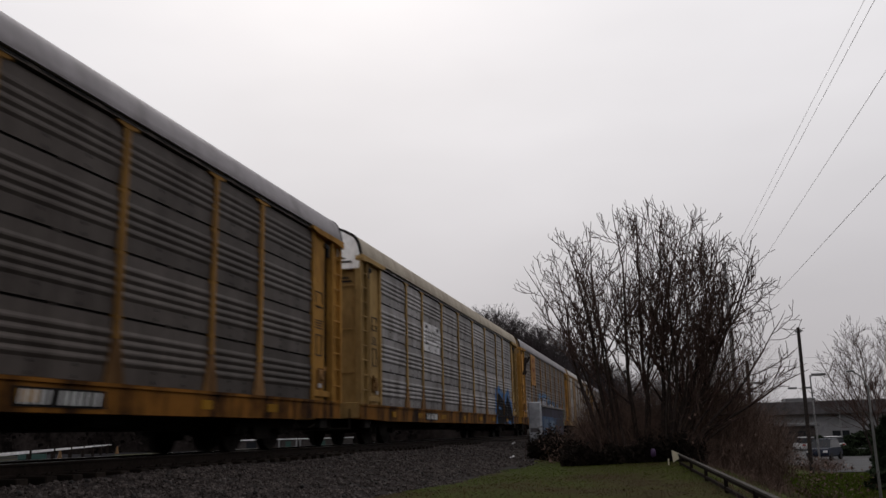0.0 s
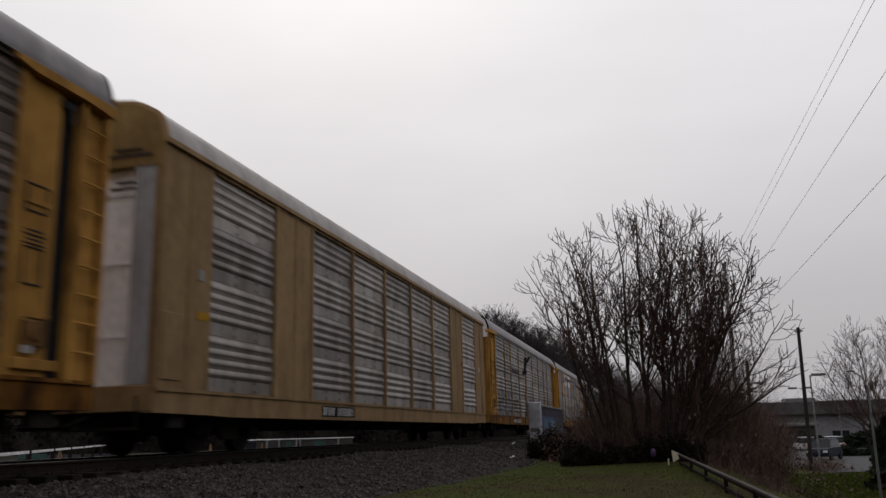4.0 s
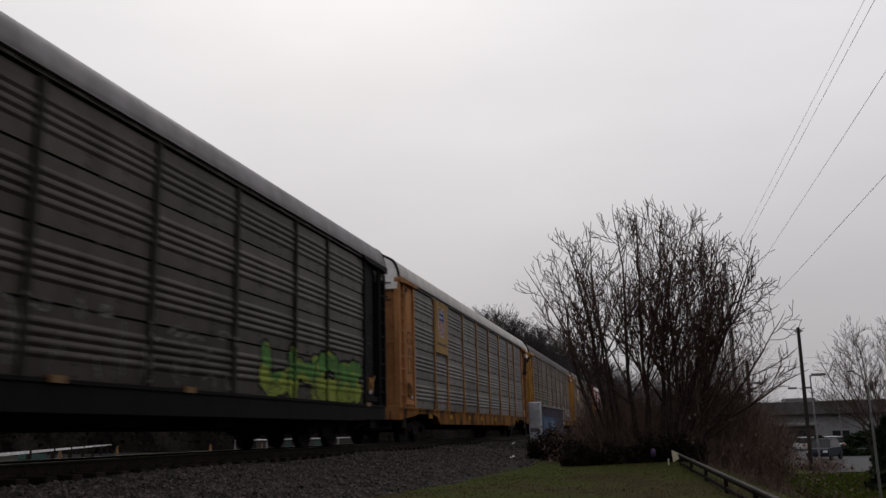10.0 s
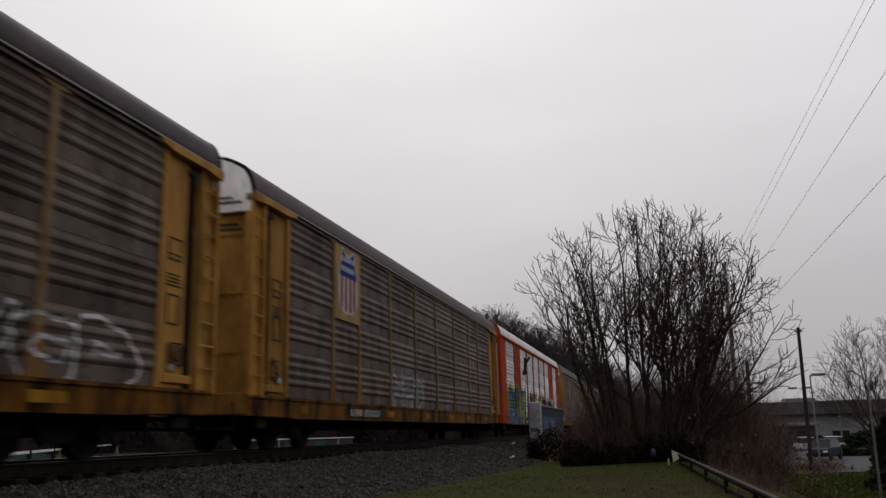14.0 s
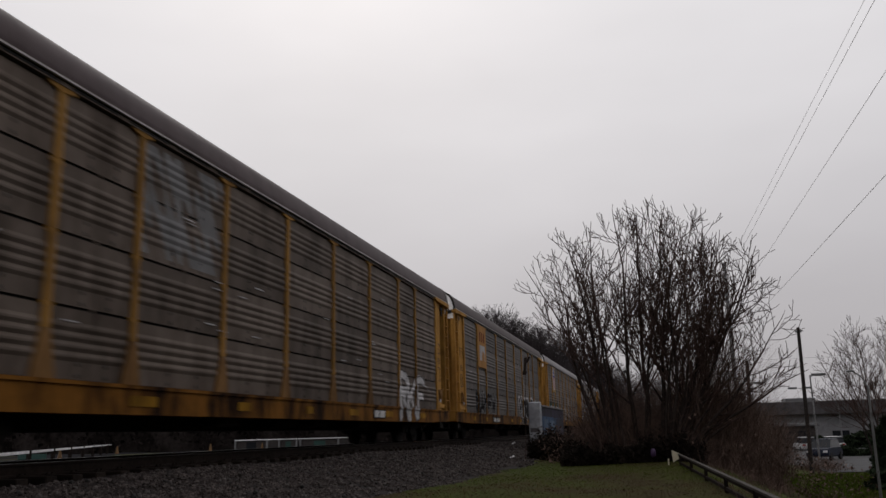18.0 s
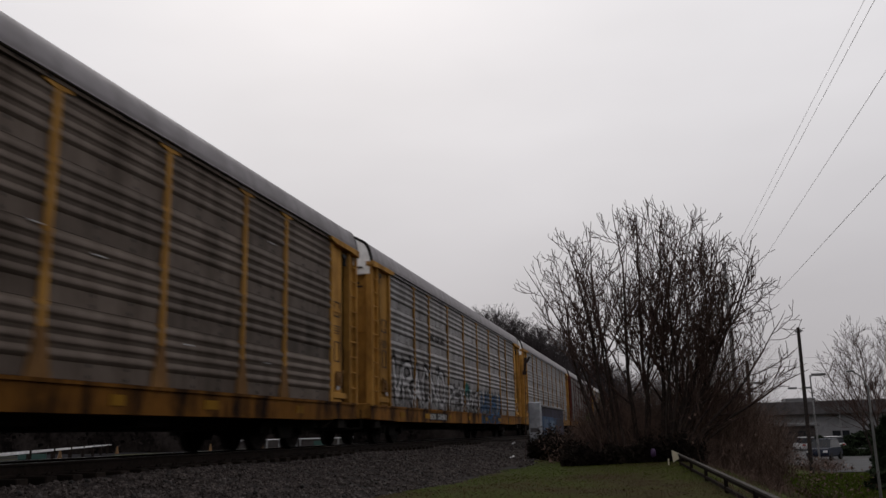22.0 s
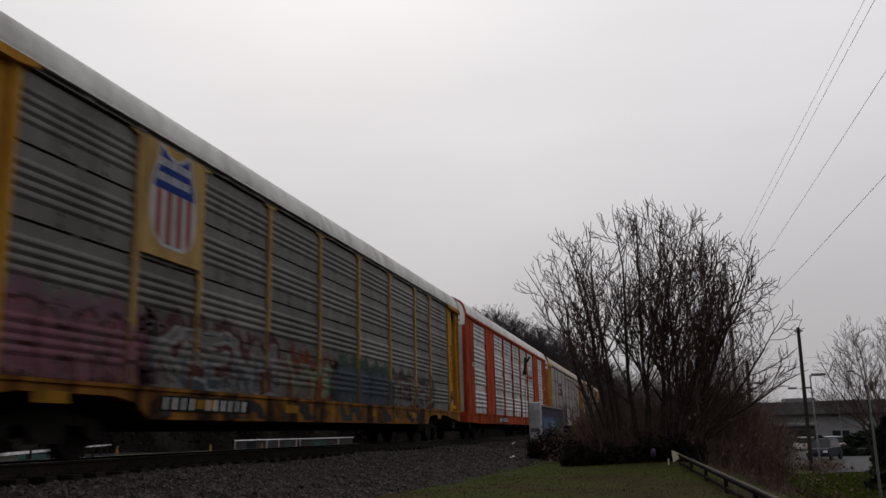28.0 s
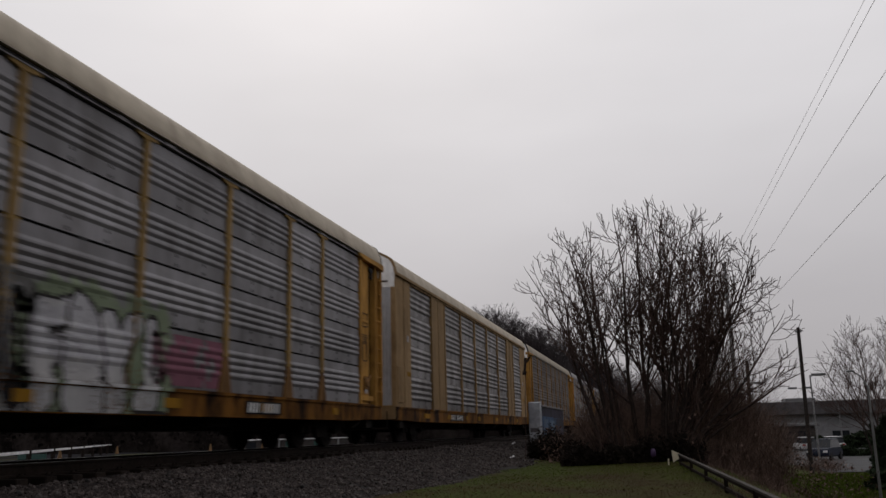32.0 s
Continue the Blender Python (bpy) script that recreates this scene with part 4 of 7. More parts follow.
# ---- the train, car by car ----
def build_train():
    a = build_car(0, "silver_dark", "yellow", roof="roof_grey", slot=True, plate=(2.2, 4.0), label="sooty grey autorack railcar with mustard posts and slotted sheets")
    scrawl(a, -8.5, -3.0, 1.25, 2.6, 3, "pink", "faded pinkish graffiti", 0.55)

    b = build_car(1, "silver", "ochre", roof="roof_cream", slot=True, end="ochre", plate=(-6.75, -5.1), label="light grey autorack railcar with tan posts and cream roof")
    board(b, 2, 2, 2, M["white_sheet"], "white repainted sheet with a boxed mark")
    yb = EDGES[2] + 1.4
    decal("boxed_mark", b, yb - 1.1, yb + 1.1, 3.1, 4.05, lambda U, V: np.where(
        ((np.abs(np.abs(U - yb) - 0.86) < 0.055) & (V > 3.32) & (V < 3.98)) | ((np.abs(V - 3.36) < 0.04) & (np.abs(np.abs(U - yb) - 0.76) < 0.14)) |
        ((np.abs(V - 3.94) < 0.04) & (np.abs(np.abs(U - yb) - 0.76) < 0.14)) | ((np.abs(np.abs(U - yb) - 0.48) < 0.1) & (V > 3.14) & (V < 3.24)) |
        ((np.abs(U - yb) < 0.6) & (V > 3.48) & (V < 3.86) & (np.abs(np.abs(U - yb) - 0.2) > 0.035) &
         ~((np.abs(np.modf((U - yb + 2.2) / 0.4)[0] - 0.55) < 0.22) & (np.abs(V - 3.67) < 0.09))), 0, -1), [SPRAY["black"]], "dark boxed emblem of plain bars")
    piece(b, "DA", 6.9, 11.2, 0.66, 2.2, 5, "black", "black", 0.31, 0.05, back="blue", low=True, glow=0.30, label="black letter shapes on blue graffiti")

    c = build_car(2, "silver_brown", "yellow", roof="roof_grey", cap="tan", plate=None, label="grimy grey-brown autorack railcar with yellow posts and graffiti")
    bm = bmesh.new()
    yc = (EDGES[1] + EDGES[2]) / 2
    box(bm, 1.47, 1.556, yc - 0.95, yc + 0.95, 3.13, 5.06, 0.01)
    lb = part("logo_board", bm, M["amber_tan"], c, "worn tan board with a faded emblem")
    decal("emblem", lb, yc - 0.7, yc + 0.7, 3.4, 4.9, lambda U, V: np.where((np.hypot((U - yc), (V - 4.2) * 0.8) < 0.62) &
          (np.sin(U * 9 + V * 4) + np.sin(V * 11) + 0.9 * np.sin(U * 31 - V * 23) > 0.7), 0, -1), [SPRAY["rust"]], "faded brown emblem", 0.03, 1.561)
    piece(c, "SY", -11.2, -8.7, 1.1, 2.35, 12, "ghost", "white", 0.16, 0.045, hollow=True, label="white sprayed outlines")
    piece(c, "WIUINIJ", -5.5, -0.35, 0.62, 2.5, 21, "silver", "black", 0.20, 0.075, back="sky", second="grey", low=True, glow=0.27, crown=0.6, split=0.2, label="silver letter shapes on blue graffiti")
    piece(c, "KESKI", -0.2, 6.0, 0.62, 2.2, 22, "silver", "black", 0.17, 0.075, back="sky", second="grey", low=True, lean=-0.1, glow=0.24, crown=0.55, split=0.25, label="silver letter shapes on blue graffiti")
    ring = lambda U, V: np.where(np.abs(np.hypot((U - 9.45) / 0.62, (V - 1.45) / 0.82) - 0.78) < 0.24, 1, np.where(np.hypot((U - 9.45) / 0.62, (V - 1.45) / 0.82) < 1.16, 0, -1))
    for z0, z1, fl in ((1.09, 2.5, None), (0.62, 0.985, 1.526)):
        decal("graffiti", c, 8.6, 10.3, z0, z1, ring, [SPRAY["ghost_dark"], SPRAY["mint"]], "pale lime sprayed ring with dark outline", 0.03, fl)
    scrawl(c, 8.3, 8.75, 1.1, 2.2, 2, "red", "dark red sprayed blot", 0.8)

    d = build_car(3, "silver_tan", "tan", sill="tan", roof="roof_light", end="tan", cap="ochre", style="K", door="white_sheet",
                  label="tan autorack railcar with bright silver sheets")
    marks(d, 8.4, 2.9, 5, 0.16, M["oxide"], 1.548)

    e = build_car(4, "silver", "yellow", roof="roof_grey", label="silver autorack railcar with yellow posts and black graffiti", plate=(-6.75, -4.25))
    piece(e, "ICAH", -11.3, -6.9, 1.1, 2.25, 31, "ghost", "ghost_dark", 0.17, 0.07, second="grey", worn=0.12, label="pale letter shapes with dark outline")
    piece(e, "AFER", -6.8, -4.4, 1.15, 2.05, 32, "ghost", "ghost_dark", 0.07, 0.04, hollow=True, worn=0.2, label="dark outlined letter shapes")
    piece(e, "J", -2.6, -1.7, 1.15, 2.3, 34, "black", "ghost_dark", 0.10, 0.04, worn=0.15, label="dark scribble")
    piece(e, "KOESECALEN", -1.4, 11.0, 1.1, 2.2, 36, "ghost", "black", 0.11, 0.045, hollow=True, worn=0.06, label="black outlined letter shapes")
    for row in (3.30, 3.52):
        scrawl(e, -6.9, -4.5, row, row + 0.34, 5, "grey", "pale wash on the sheet", 0.7)
    marks(e, -6.8, 3.42, 15, 0.24, SPRAY["ghost_dark"], 1.54)

    f = build_car(5, "silver", "yellow_bright", roof="roof_grey", end="yellow_bright", sill="yellow_sill", notch=True, plate=None, label="clean silver autorack railcar with bright yellow posts")
    shield(f, 1, M["yellow_bright"], "bright yellow board with a shield")
    for bay in (2, 3):
        board(f, bay, 3, 3, M["white_sheet"], "white repainted sheet")
    lettering(f, "BUILDING", EDGES[2] + 1.5, 4.40, 0.56, 1.56, SPRAY["black"])
    lettering(f, "AMERICA", EDGES[3] + 1.25, 4.40, 0.56, 1.56, SPRAY["black"])

    g = build_car(6, "silver_soot", "black_worn", sill="black_paint", roof="roof_grey", end="black_paint", door="black_paint", slot=True, style="S", plate=(-3.4, -1.9),
                  label="black and grey autorack railcar with white spotted end")
    yg = (EDGES[1] + EDGES[2]) / 2
    board(g, 1, 2, 2, M["black_paint"], "black repainted sheet", 0.07)
    decal("emblem", g, yg - 0.9, yg + 0.95, 3.2, 4.2, lambda U, V: np.where(
        (stroke_distance(U, V, [((yg - 0.65, 3.9), (yg + 0.1, 3.9)), ((yg + 0.1, 3.9), (yg + 0.1, 3.45)), ((yg + 0.1, 3.45), (yg - 0.65, 3.45)),
                                ((yg - 0.65, 3.45), (yg - 0.65, 3.9)), ((yg + 0.38, 3.9), (yg + 0.62, 3.45))]) < 0.09), 0, -1),
          [SPRAY["white"]], "white emblem of bent bars", 0.035, 1.545)
    piece(g, "OEFYE", -11.5, -6.0, 1.05, 2.35, 41, "white", "ghost_dark", 0.20, 0.055, back="grey", worn=0.14, label="pale letter shapes with dark outline")
    piece(g, "UHOE", 5.4, 11.2, 1.12, 2.2, 44, "green", "black", 0.24, 0.05, second="lime", worn=0.12, label="green letter shapes with dark outline")
    piece(g, "TATKET", -2.0, 4.6, 1.15, 2.2, 43, "ghost", "ghost", 0.05, 0.04, hollow=True, worn=0.35, label="faded grey letter shapes")
    spots(g)
    for y in (-11.9, -7.5, -4.3, -0.9, 2.4, 11.6):
        bm = bmesh.new()
        box(bm, 1.5, 1.575, y, y + 0.32, 1.02, 1.12)
        part("reflector", bm, M["amber"], g, "yellow reflector")

    h = build_car(7, "silver_mid", "amber_tan", roof="roof_light", slot=True, end="salmon_tan", label="grey autorack railcar with tan posts and pale roof", notch=True, plate=None)
    shield(h, 1, M["ochre"], "tan board with a shield", True)
    scrawl(h, -3.3, -2.0, 1.5, 2.5, 9, "ghost", "pale sprayed patch", 0.6)

    i = build_car(8, "silver_brown", "post_brown", roof="roof_dark", plate=(4.6, 6.2), label="grimy brown-grey autorack railcar with yellow posts")
    for word, y0, y1, seed in (("MOM", -1.0, 1.3, 50), ("BANA", 1.5, 4.0, 51), ("BOR", 4.4, 6.7, 52), ("VOD", 7.2, 11.0, 53)):
        piece(i, word, y0, y1, 1.06, 1.98, seed, "ghost", "white", 0.15, 0.055, hollow=True, worn=0.1, label="pale outlined letter shapes")
    scrawl(i, -5.4, -4.6, 1.4, 2.4, 3, "teal", "pale teal patch", 0.7)

    j = build_car(9, "silver_brown", "post_brown", roof="roof_dark", end="yellow_gold", plate=(-7.75, -5.1), label="brown-grey autorack railcar with a shield board")
    shield(j, 1, M["ochre"], "tan board with a shield")

    piece(j, "HES", -3.9, -0.6, 1.1, 2.0, 61, "grey", "white", 0.15, 0.05, back="grey", worn=0.2, label="whitish letter shapes")
    piece(j, "EHIENE", 1.8, 9.2, 1.1, 1.85, 62, "ghost", "grey", 0.06, 0.04, hollow=True, worn=0.35, label="pale scribble")

    k = build_car(10, "white_sheet", "orange", sill="orange_sill", roof="roof_white", end="orange", cap="orange", style="K", door="orange", rise=1.10, plate=(-5.65, -3.3),
                  label="orange autorack railcar with white sheets and bright graffiti")
    piece(k, "OSCT", -11.2, -8.0, 0.66, 2.6, 70, "teal", "black", 0.26, 0.06, back="lime", second="sky", low=True, label="teal letter shapes on lime")
    piece(k, "SOC", -7.8, -5.2, 0.66, 2.5, 71, "lime", "purple", 0.24, 0.05, back="teal", low=True, worn=0.15, label="teal and lime letter shapes")
    piece(k, "L", -4.5, -3.4, 0.7, 2.25, 72, "purple", "navy", 0.30, 0.05, second="purple", low=True, label="purple letter shape")
    piece(k, "YOLAS", -2.8, 2.9, 0.6, 2.55, 73, "lime", "navy", 0.29, 0.07, back="rust", low=True, glow=0.16, label="lime green letter shapes with navy outline")
    balloons(k, [(3.1, 2.26, 0.26, 0.36, "rust"), (3.62, 2.28, 0.2, 0.3, "vermilion"), (3.2, 1.6, 0.34, 0.36, "ghost_dark"), (3.55, 1.3, 0.26, 0.3, "vermilion")], "white", "brown and orange sprayed blots", True)
    piece(k, "RCODU", 4.0, 9.5, 0.55, 2.45, 74, "black", "white", 0.23, 0.035, halo="white", second="teal", low=True, split=0.55, label="dark teal letter shapes with white outline")
    tag = lambda U, V: np.where((np.abs(V - 3.88 - 0.04 * np.sin(U * 9)) < 0.11) & (np.sin(U * 13 + V * 22) + np.sin(U * 29 - V * 31) > -0.25), 0, -1)
    decal("graffiti", k, EDGES[7] + 0.05, EDGES[8] - 0.35, 3.7, 4.1, tag, [SPRAY["ghost_dark"]], "small dark scribble", 0.025, 1.552)
    scrawl(k, -3.6, -2.2, 1.7, 2.6, 4, "rust", "dark red sprayed blots", 0.75)

    l = build_car(11, "silver_brown", "yellow", roof="roof_dark", slot=True, end="yellow_gold", rise=1.06, plate=(4.4, 5.5), label="sooty brown autorack railcar with mustard posts")
    piece(l, "RKF", 7.0, 9.9, 0.66, 2.2, 81, "white", "ghost_dark", 0.125, 0.03, low=True, worn=0.04, label="white block letter shapes")
    y3 = EDGES[2]
    decal("worn_sheet", l, y3 + 0.1, y3 + 2.65, FLOOR_Z + 2.05 * ROW, FLOOR_Z + 3.9 * ROW, lambda U, V: np.where(
        np.sin(U * 6.1) + np.sin(V * 7 + U * 3) + np.sin(U * 17 + V * 9) > -0.35, 0, -1), [SPRAY["grey"]], "worn white painted sheet")
    daylight_dashes(l, -11, 11, 30, 5)

    m = build_car(12, "silver_dark", "yellow", roof="roof_dark", slot=True, end="yellow_gold", rise=1.06, plate=(-5.6, -3.8), label="dark grey autorack railcar with a tan and white board")
    ym = (EDGES[1] + EDGES[2]) / 2
    bm = bmesh.new()
    box(bm, 1.47, 1.556, ym - 0.93, ym + 0.93, 3.13, 5.06, 0.01)
    mb = part("logo_board", bm, M["amber_tan"], m, "amber tan board with a rusty head and white patch")
    decal("emblem", mb, ym - 0.75, ym + 0.75, 3.3, 4.9, lambda U, V: np.where((np.abs(U - ym) < 0.6) & (V < 4.15) & (V > 3.45) &
          (np.hypot(U - ym - 0.2, V - 3.6) > 0.3), 0, np.where((np.abs(U - ym) < 0.6) & (V > 4.3) & (V < 4.75) & (np.sin(U * 14) > -0.3), 1, -1)),
          [SPRAY["white"], SPRAY["rust"]], "white patch under rusty bars", 0.03, 1.561)
    piece(m, "BAKFW", -9.4, -4.8, 1.1, 2.1, 91, "black", "grey", 0.12, 0.045, back="ghost", worn=0.15, label="black letter shapes on pale paint")
    piece(m, "YORNES", 2.7, 9.4, 0.66, 2.2, 92, "black", "black", 0.15, 0.05, halo="white", low=True, worn=0.08, label="black round letter shapes with white outline")
    lock_bars(m)
    daylight_dashes(m, -11, 6, 16, 6)
    scrawl(m, 9.4, 10.8, 1.1, 1.5, 8, "ghost", "pale scribble", 0.55)

    n = build_car(13, "silver_brown", "yellow_gold", roof="roof_grey", end="yellow_gold", plate=(-4.9, -3.0), label="brown-grey autorack railcar with a shield board and white graffiti")
    piece(n, "XERVSE", -11.1, -5.6, 0.62, 2.15, 101, "white", "black", 0.17, 0.05, back="dull_green", second="grey", low=True, lean=0.08, worn=0.08, label="pale letter shapes with dark outline")
    shield(n, 1, M["ochre"], "tan board with a shield")
    daylight_dashes(n, -11, 11, 8, 9)

    o = build_car(14, "silver", "yellow", roof="roof_grey", label="silver autorack railcar with yellow posts and grey graffiti", plate=(-7.15, -4.6))
    piece(o, "VRAGNO", -11.4, -4.75, 1.06, 2.55, 111, "white", "black", 0.11, 0.05, back="ghost_dark", second="grey", worn=0.14, glow=0.10, split=0.15, label="pale letter shapes with black outline")
    balloons(o, [(-0.9, 1.95, 0.55, 0.3, "teal")], "teal", "teal sprayed patch")
    piece(o, "PEXABO", -4.3, 1.5, 1.06, 2.1, 112, "white", "ghost_dark", 0.10, 0.05, back="ghost_dark", second="ghost", worn=0.16, glow=0.06, split=0.2, label="pale letter shapes with dark outline")
    piece(o, "WASU", 1.9, 6.7, 0.66, 1.95, 113, "dull_blue", "blue", 0.13, 0.05, back="dull_blue", low=True, worn=0.2, label="dull blue letter shapes")
    marks(o, -6.9, 3.48, 15, 0.21, SPRAY["ghost_dark"], 1.54)

    p = build_car(15, "silver", "yellow", roof="roof_grey", sill="yellow", label="clean silver autorack railcar with yellow posts", plate=(4.4, 6.0))

    q = build_car(16, "silver_dark", "oxide", sill="yellow_sill", roof="roof_grey", end="oxide", cap="oxide", door="oxide", slot=True, plate=(-6.5, -4.6),
                  label="dark grey autorack railcar with oxide red posts and doors")
    for z, w, h in ((3.5, 0.5, 0.03), (3.1, 0.5, 0.03), (2.9, 0.25, 0.05), (2.2, 0.3, 0.06), (2.05, 0.3, 0.06), (1.7, 0.5, 0.04)):
        put("stencil_bar", placard_mesh(w, h, SPRAY["grey"]), q, (1.482, 12.0, z))

    piece(q, "SHENY", 3.4, 11.0, 0.62, 2.25, 121, "green", "black", 0.24, 0.10, second="white", low=True, worn=0.08, label="green and white letter shapes with black outline")
    piece(q, "EOTRA", -7.0, -2.0, 1.12, 2.1, 122, "ghost", "rust", 0.10, 0.05, worn=0.25, label="reddish letter shapes")

    r = build_car(17, "silver_mid", "ochre", sill="yellow_sill", roof="roof_white", end="yellow_bright", slot=True, notch=True, plate=(-8.0, -4.9),
                  label="grey autorack railcar with a shield board and stained white roof")
    shield(r, 1, M["ochre"], "tan board with a shield")
    lock_bars(r)
    piece(r, "EHMH", -11.4, -8.5, 1.12, 2.05, 130, "pink", "maroon", 0.17, 0.05, back="mauve", worn=0.12, label="pinkish letter shapes")
    piece(r, "KEEWM", -8.3, -3.8, 1.1, 2.15, 131, "ghost", "grey", 0.09, 0.05, back="maroon", second="dull_blue", worn=0.25, label="faded pale letter shapes")
    piece(r, "VYS", -3.2, -0.3, 1.1, 2.0, 134, "mint", "rust", 0.12, 0.05, back="rust", worn=0.35, label="faded yellowish letter shapes")
    piece(r, "OQD", -0.2, 4.1, 1.1, 2.0, 132, "dull_blue", "ghost_dark", 0.30, 0.03, back="dull_green", worn=0.1, label="dull green and blue letter shapes")
    piece(r, "YEWRS", 4.3, 9.3, 1.12, 1.95, 133, "ghost", "maroon", 0.09, 0.05, back="ghost_dark", worn=0.25, label="faded pinkish letter shapes")
    decal("graffiti", r, -8.0, 8.0, 0.62, 0.985, lambda U, V: np.where(np.sin(U * 2.1) + np.sin(U * 5.3 + V * 9) + 0.6 * np.sin(U * 11) > 0.45, 0, -1), [SPRAY["ghost_dark"]], "dark sprayed shapes on the sill", 0.03, 1.527)

    s = build_car(18, "silver_light", "orange", sill="orange_sill", roof="roof_white", end="orange", cap="cap_white", style="K", door="oxide", rise=1.10, plate=(-6.1, -3.6),
                  label="orange autorack railcar with silver sheets and white roof")
    decal("name_band", s, 4.2, 6.5, 3.38, 3.72, lambda U, V: np.where((np.abs(V - 3.55) < 0.11) & (np.sin(U * 21) > -0.75), 0, -1), [SPRAY["red"]], "red painted bars in a row")

    t = build_car(19, "silver_grey", "ochre", roof="roof_cream", end="yellow_gold", slot=True, plate=(5.0, 6.6), label="blue-grey autorack railcar with tan posts and cream roof")
    lock_bars(t)
    yt = EDGES[2] + 1.4
    decal("name_board", t, yt - 1.2, yt + 1.2, FLOOR_Z + 2 * ROW, FLOOR_Z + 3 * ROW - 0.06, lambda U, V: np.where(
        ((np.abs(V - 3.70) < 0.10) | ((np.abs(V - 3.38) < 0.10) & (U < yt + 0.3))) & (np.sin(U * 24) > -0.5) & (np.sin(V * 60 + U * 9) > -0.75) & (np.abs(U - yt) < 1.0), 1, 0),
        [SPRAY["plum"], SPRAY["white"]], "dark plum repainted sheet with white bars")
    piece(t, "OUOA", -7.6, -4.35, 0.66, 2.25, 141, "mauve", "maroon", 0.22, 0.05, halo="white", second="maroon", low=True, worn=0.1, split=0.3, label="maroon letter shapes with pale outline")
    piece(t, "OCOI", -3.3, -0.8, 0.66, 2.35, 142, "ghost_dark", "grey", 0.20, 0.03, halo="ghost", second="black", low=True, worn=0.1, split=0.45, label="black letter shapes with pale outline")
    piece(t, "FBYJ", -0.7, 1.9, 0.66, 2.25, 143, "silver", "ghost_dark", 0.20, 0.05, back="mint", second="white", low=True, worn=0.08, label="white letter shapes with dark outline")
    scrawl(t, 1.8, 4.1, 1.1, 2.0, 6, "pink", "pink sprayed patch", 0.85)

    build_car(20, "silver", "tan", sill="yellow_sill", roof="roof_cream", end="tan", style="K", label="weathered tan autorack railcar with grey sheets")
    build_car(21, "silver_brown", "yellow", roof="roof_cream", label="brown-grey autorack railcar with yellow posts")
    build_car(22, "silver", "yellow", roof="roof_grey", label="silver autorack railcar with yellow posts")
    build_car(23, "silver_grey", "yellow", roof="roof_grey", label="grey autorack railcar with yellow posts")


def spots(car):
    """Dark round spots on the white end cap of the black car."""
    for x, z, r in ((0.62, 5.86, 0.16), (1.0, 5.08, 0.2), (0.88, 5.62, 0.07), (1.22, 5.50, 0.06), (1.3, 5.38, 0.05), (1.15, 5.4, 0.05), (-0.3, 5.5, 0.25), (-0.8, 5.1, 0.2)):
        bm = bmesh.new()
        bmesh.ops.create_circle(bm, cap_ends=True, segments=14, radius=r, matrix=Matrix.Rotation(math.pi / 2, 4, "X"))
        part("spot", bm, M["oxide"], car, "dark brown spot", (x, -HALF - 0.012, z))


build_train()
# ---- the ground ----
def smooth(a, b, v):
    t = np.clip((v - a) / (b - a), 0, 1)
    return t * t * (3 - 2 * t)


def ground_z(x, y):
    """Height of the land: a turf shelf beside the track that falls away to a lower lawn and a car park."""
    x, y = np.asarray(x, float), np.asarray(y, float)
    z = -0.70 + 0.05 * np.sin(x * 0.9 + 1) * np.sin(y * 0.35)
    edge = np.interp(y, [-50, 12, 22, 30, 60], [2.2, 1.15, 0.35, 0.9, 3.0])
    low = np.interp(y, [0, 30, 55, 75, 200], [-2.3, -2.35, -2.5, -2.75, -3.2])
    drop = smooth(0, 5.0, x - edge)
    z = z * (1 - drop) + low * drop
    z = z - 0.25 * smooth(26, 32, y) * (1 - drop) * smooth(-4.2, -3, x)
    bed = smooth(-13.0, -11.0, x) * (1 - smooth(-6.6, -4.2, x))
    z = z * (1 - bed) + np.minimum(z, -0.75) * bed
    hill = smooth(75, 150, y) * smooth(-2, -27, x) * 12.5
    hill = hill + smooth(220, 420, y) * 10 * smooth(200, -100, x)
    # an unseen bank behind the lens, added to block low sky from the cars' sides
    s = x - 0.3 * y
    z = z + 9.0 * smooth(4.5, 11, s) * (1 - smooth(26, 44, y))
    return z + hill


def grid_mesh(name, xs, ys, height, mat, lift=0.0):
    X, Y = np.meshgrid(xs, ys)
    Z = height(X, Y) + lift
    n = len(xs)
    verts = np.stack([X.ravel(), Y.ravel(), Z.ravel()], axis=1)
    j, i = np.meshgrid(np.arange(len(ys) - 1), np.arange(n - 1), indexing="ij")
    q = np.stack([j * n + i, j * n + i + 1, (j + 1) * n + i + 1, (j + 1) * n + i], axis=2).reshape(-1, 4)
    return mesh_from(name, verts.tolist(), q.tolist(), mat, None, True)


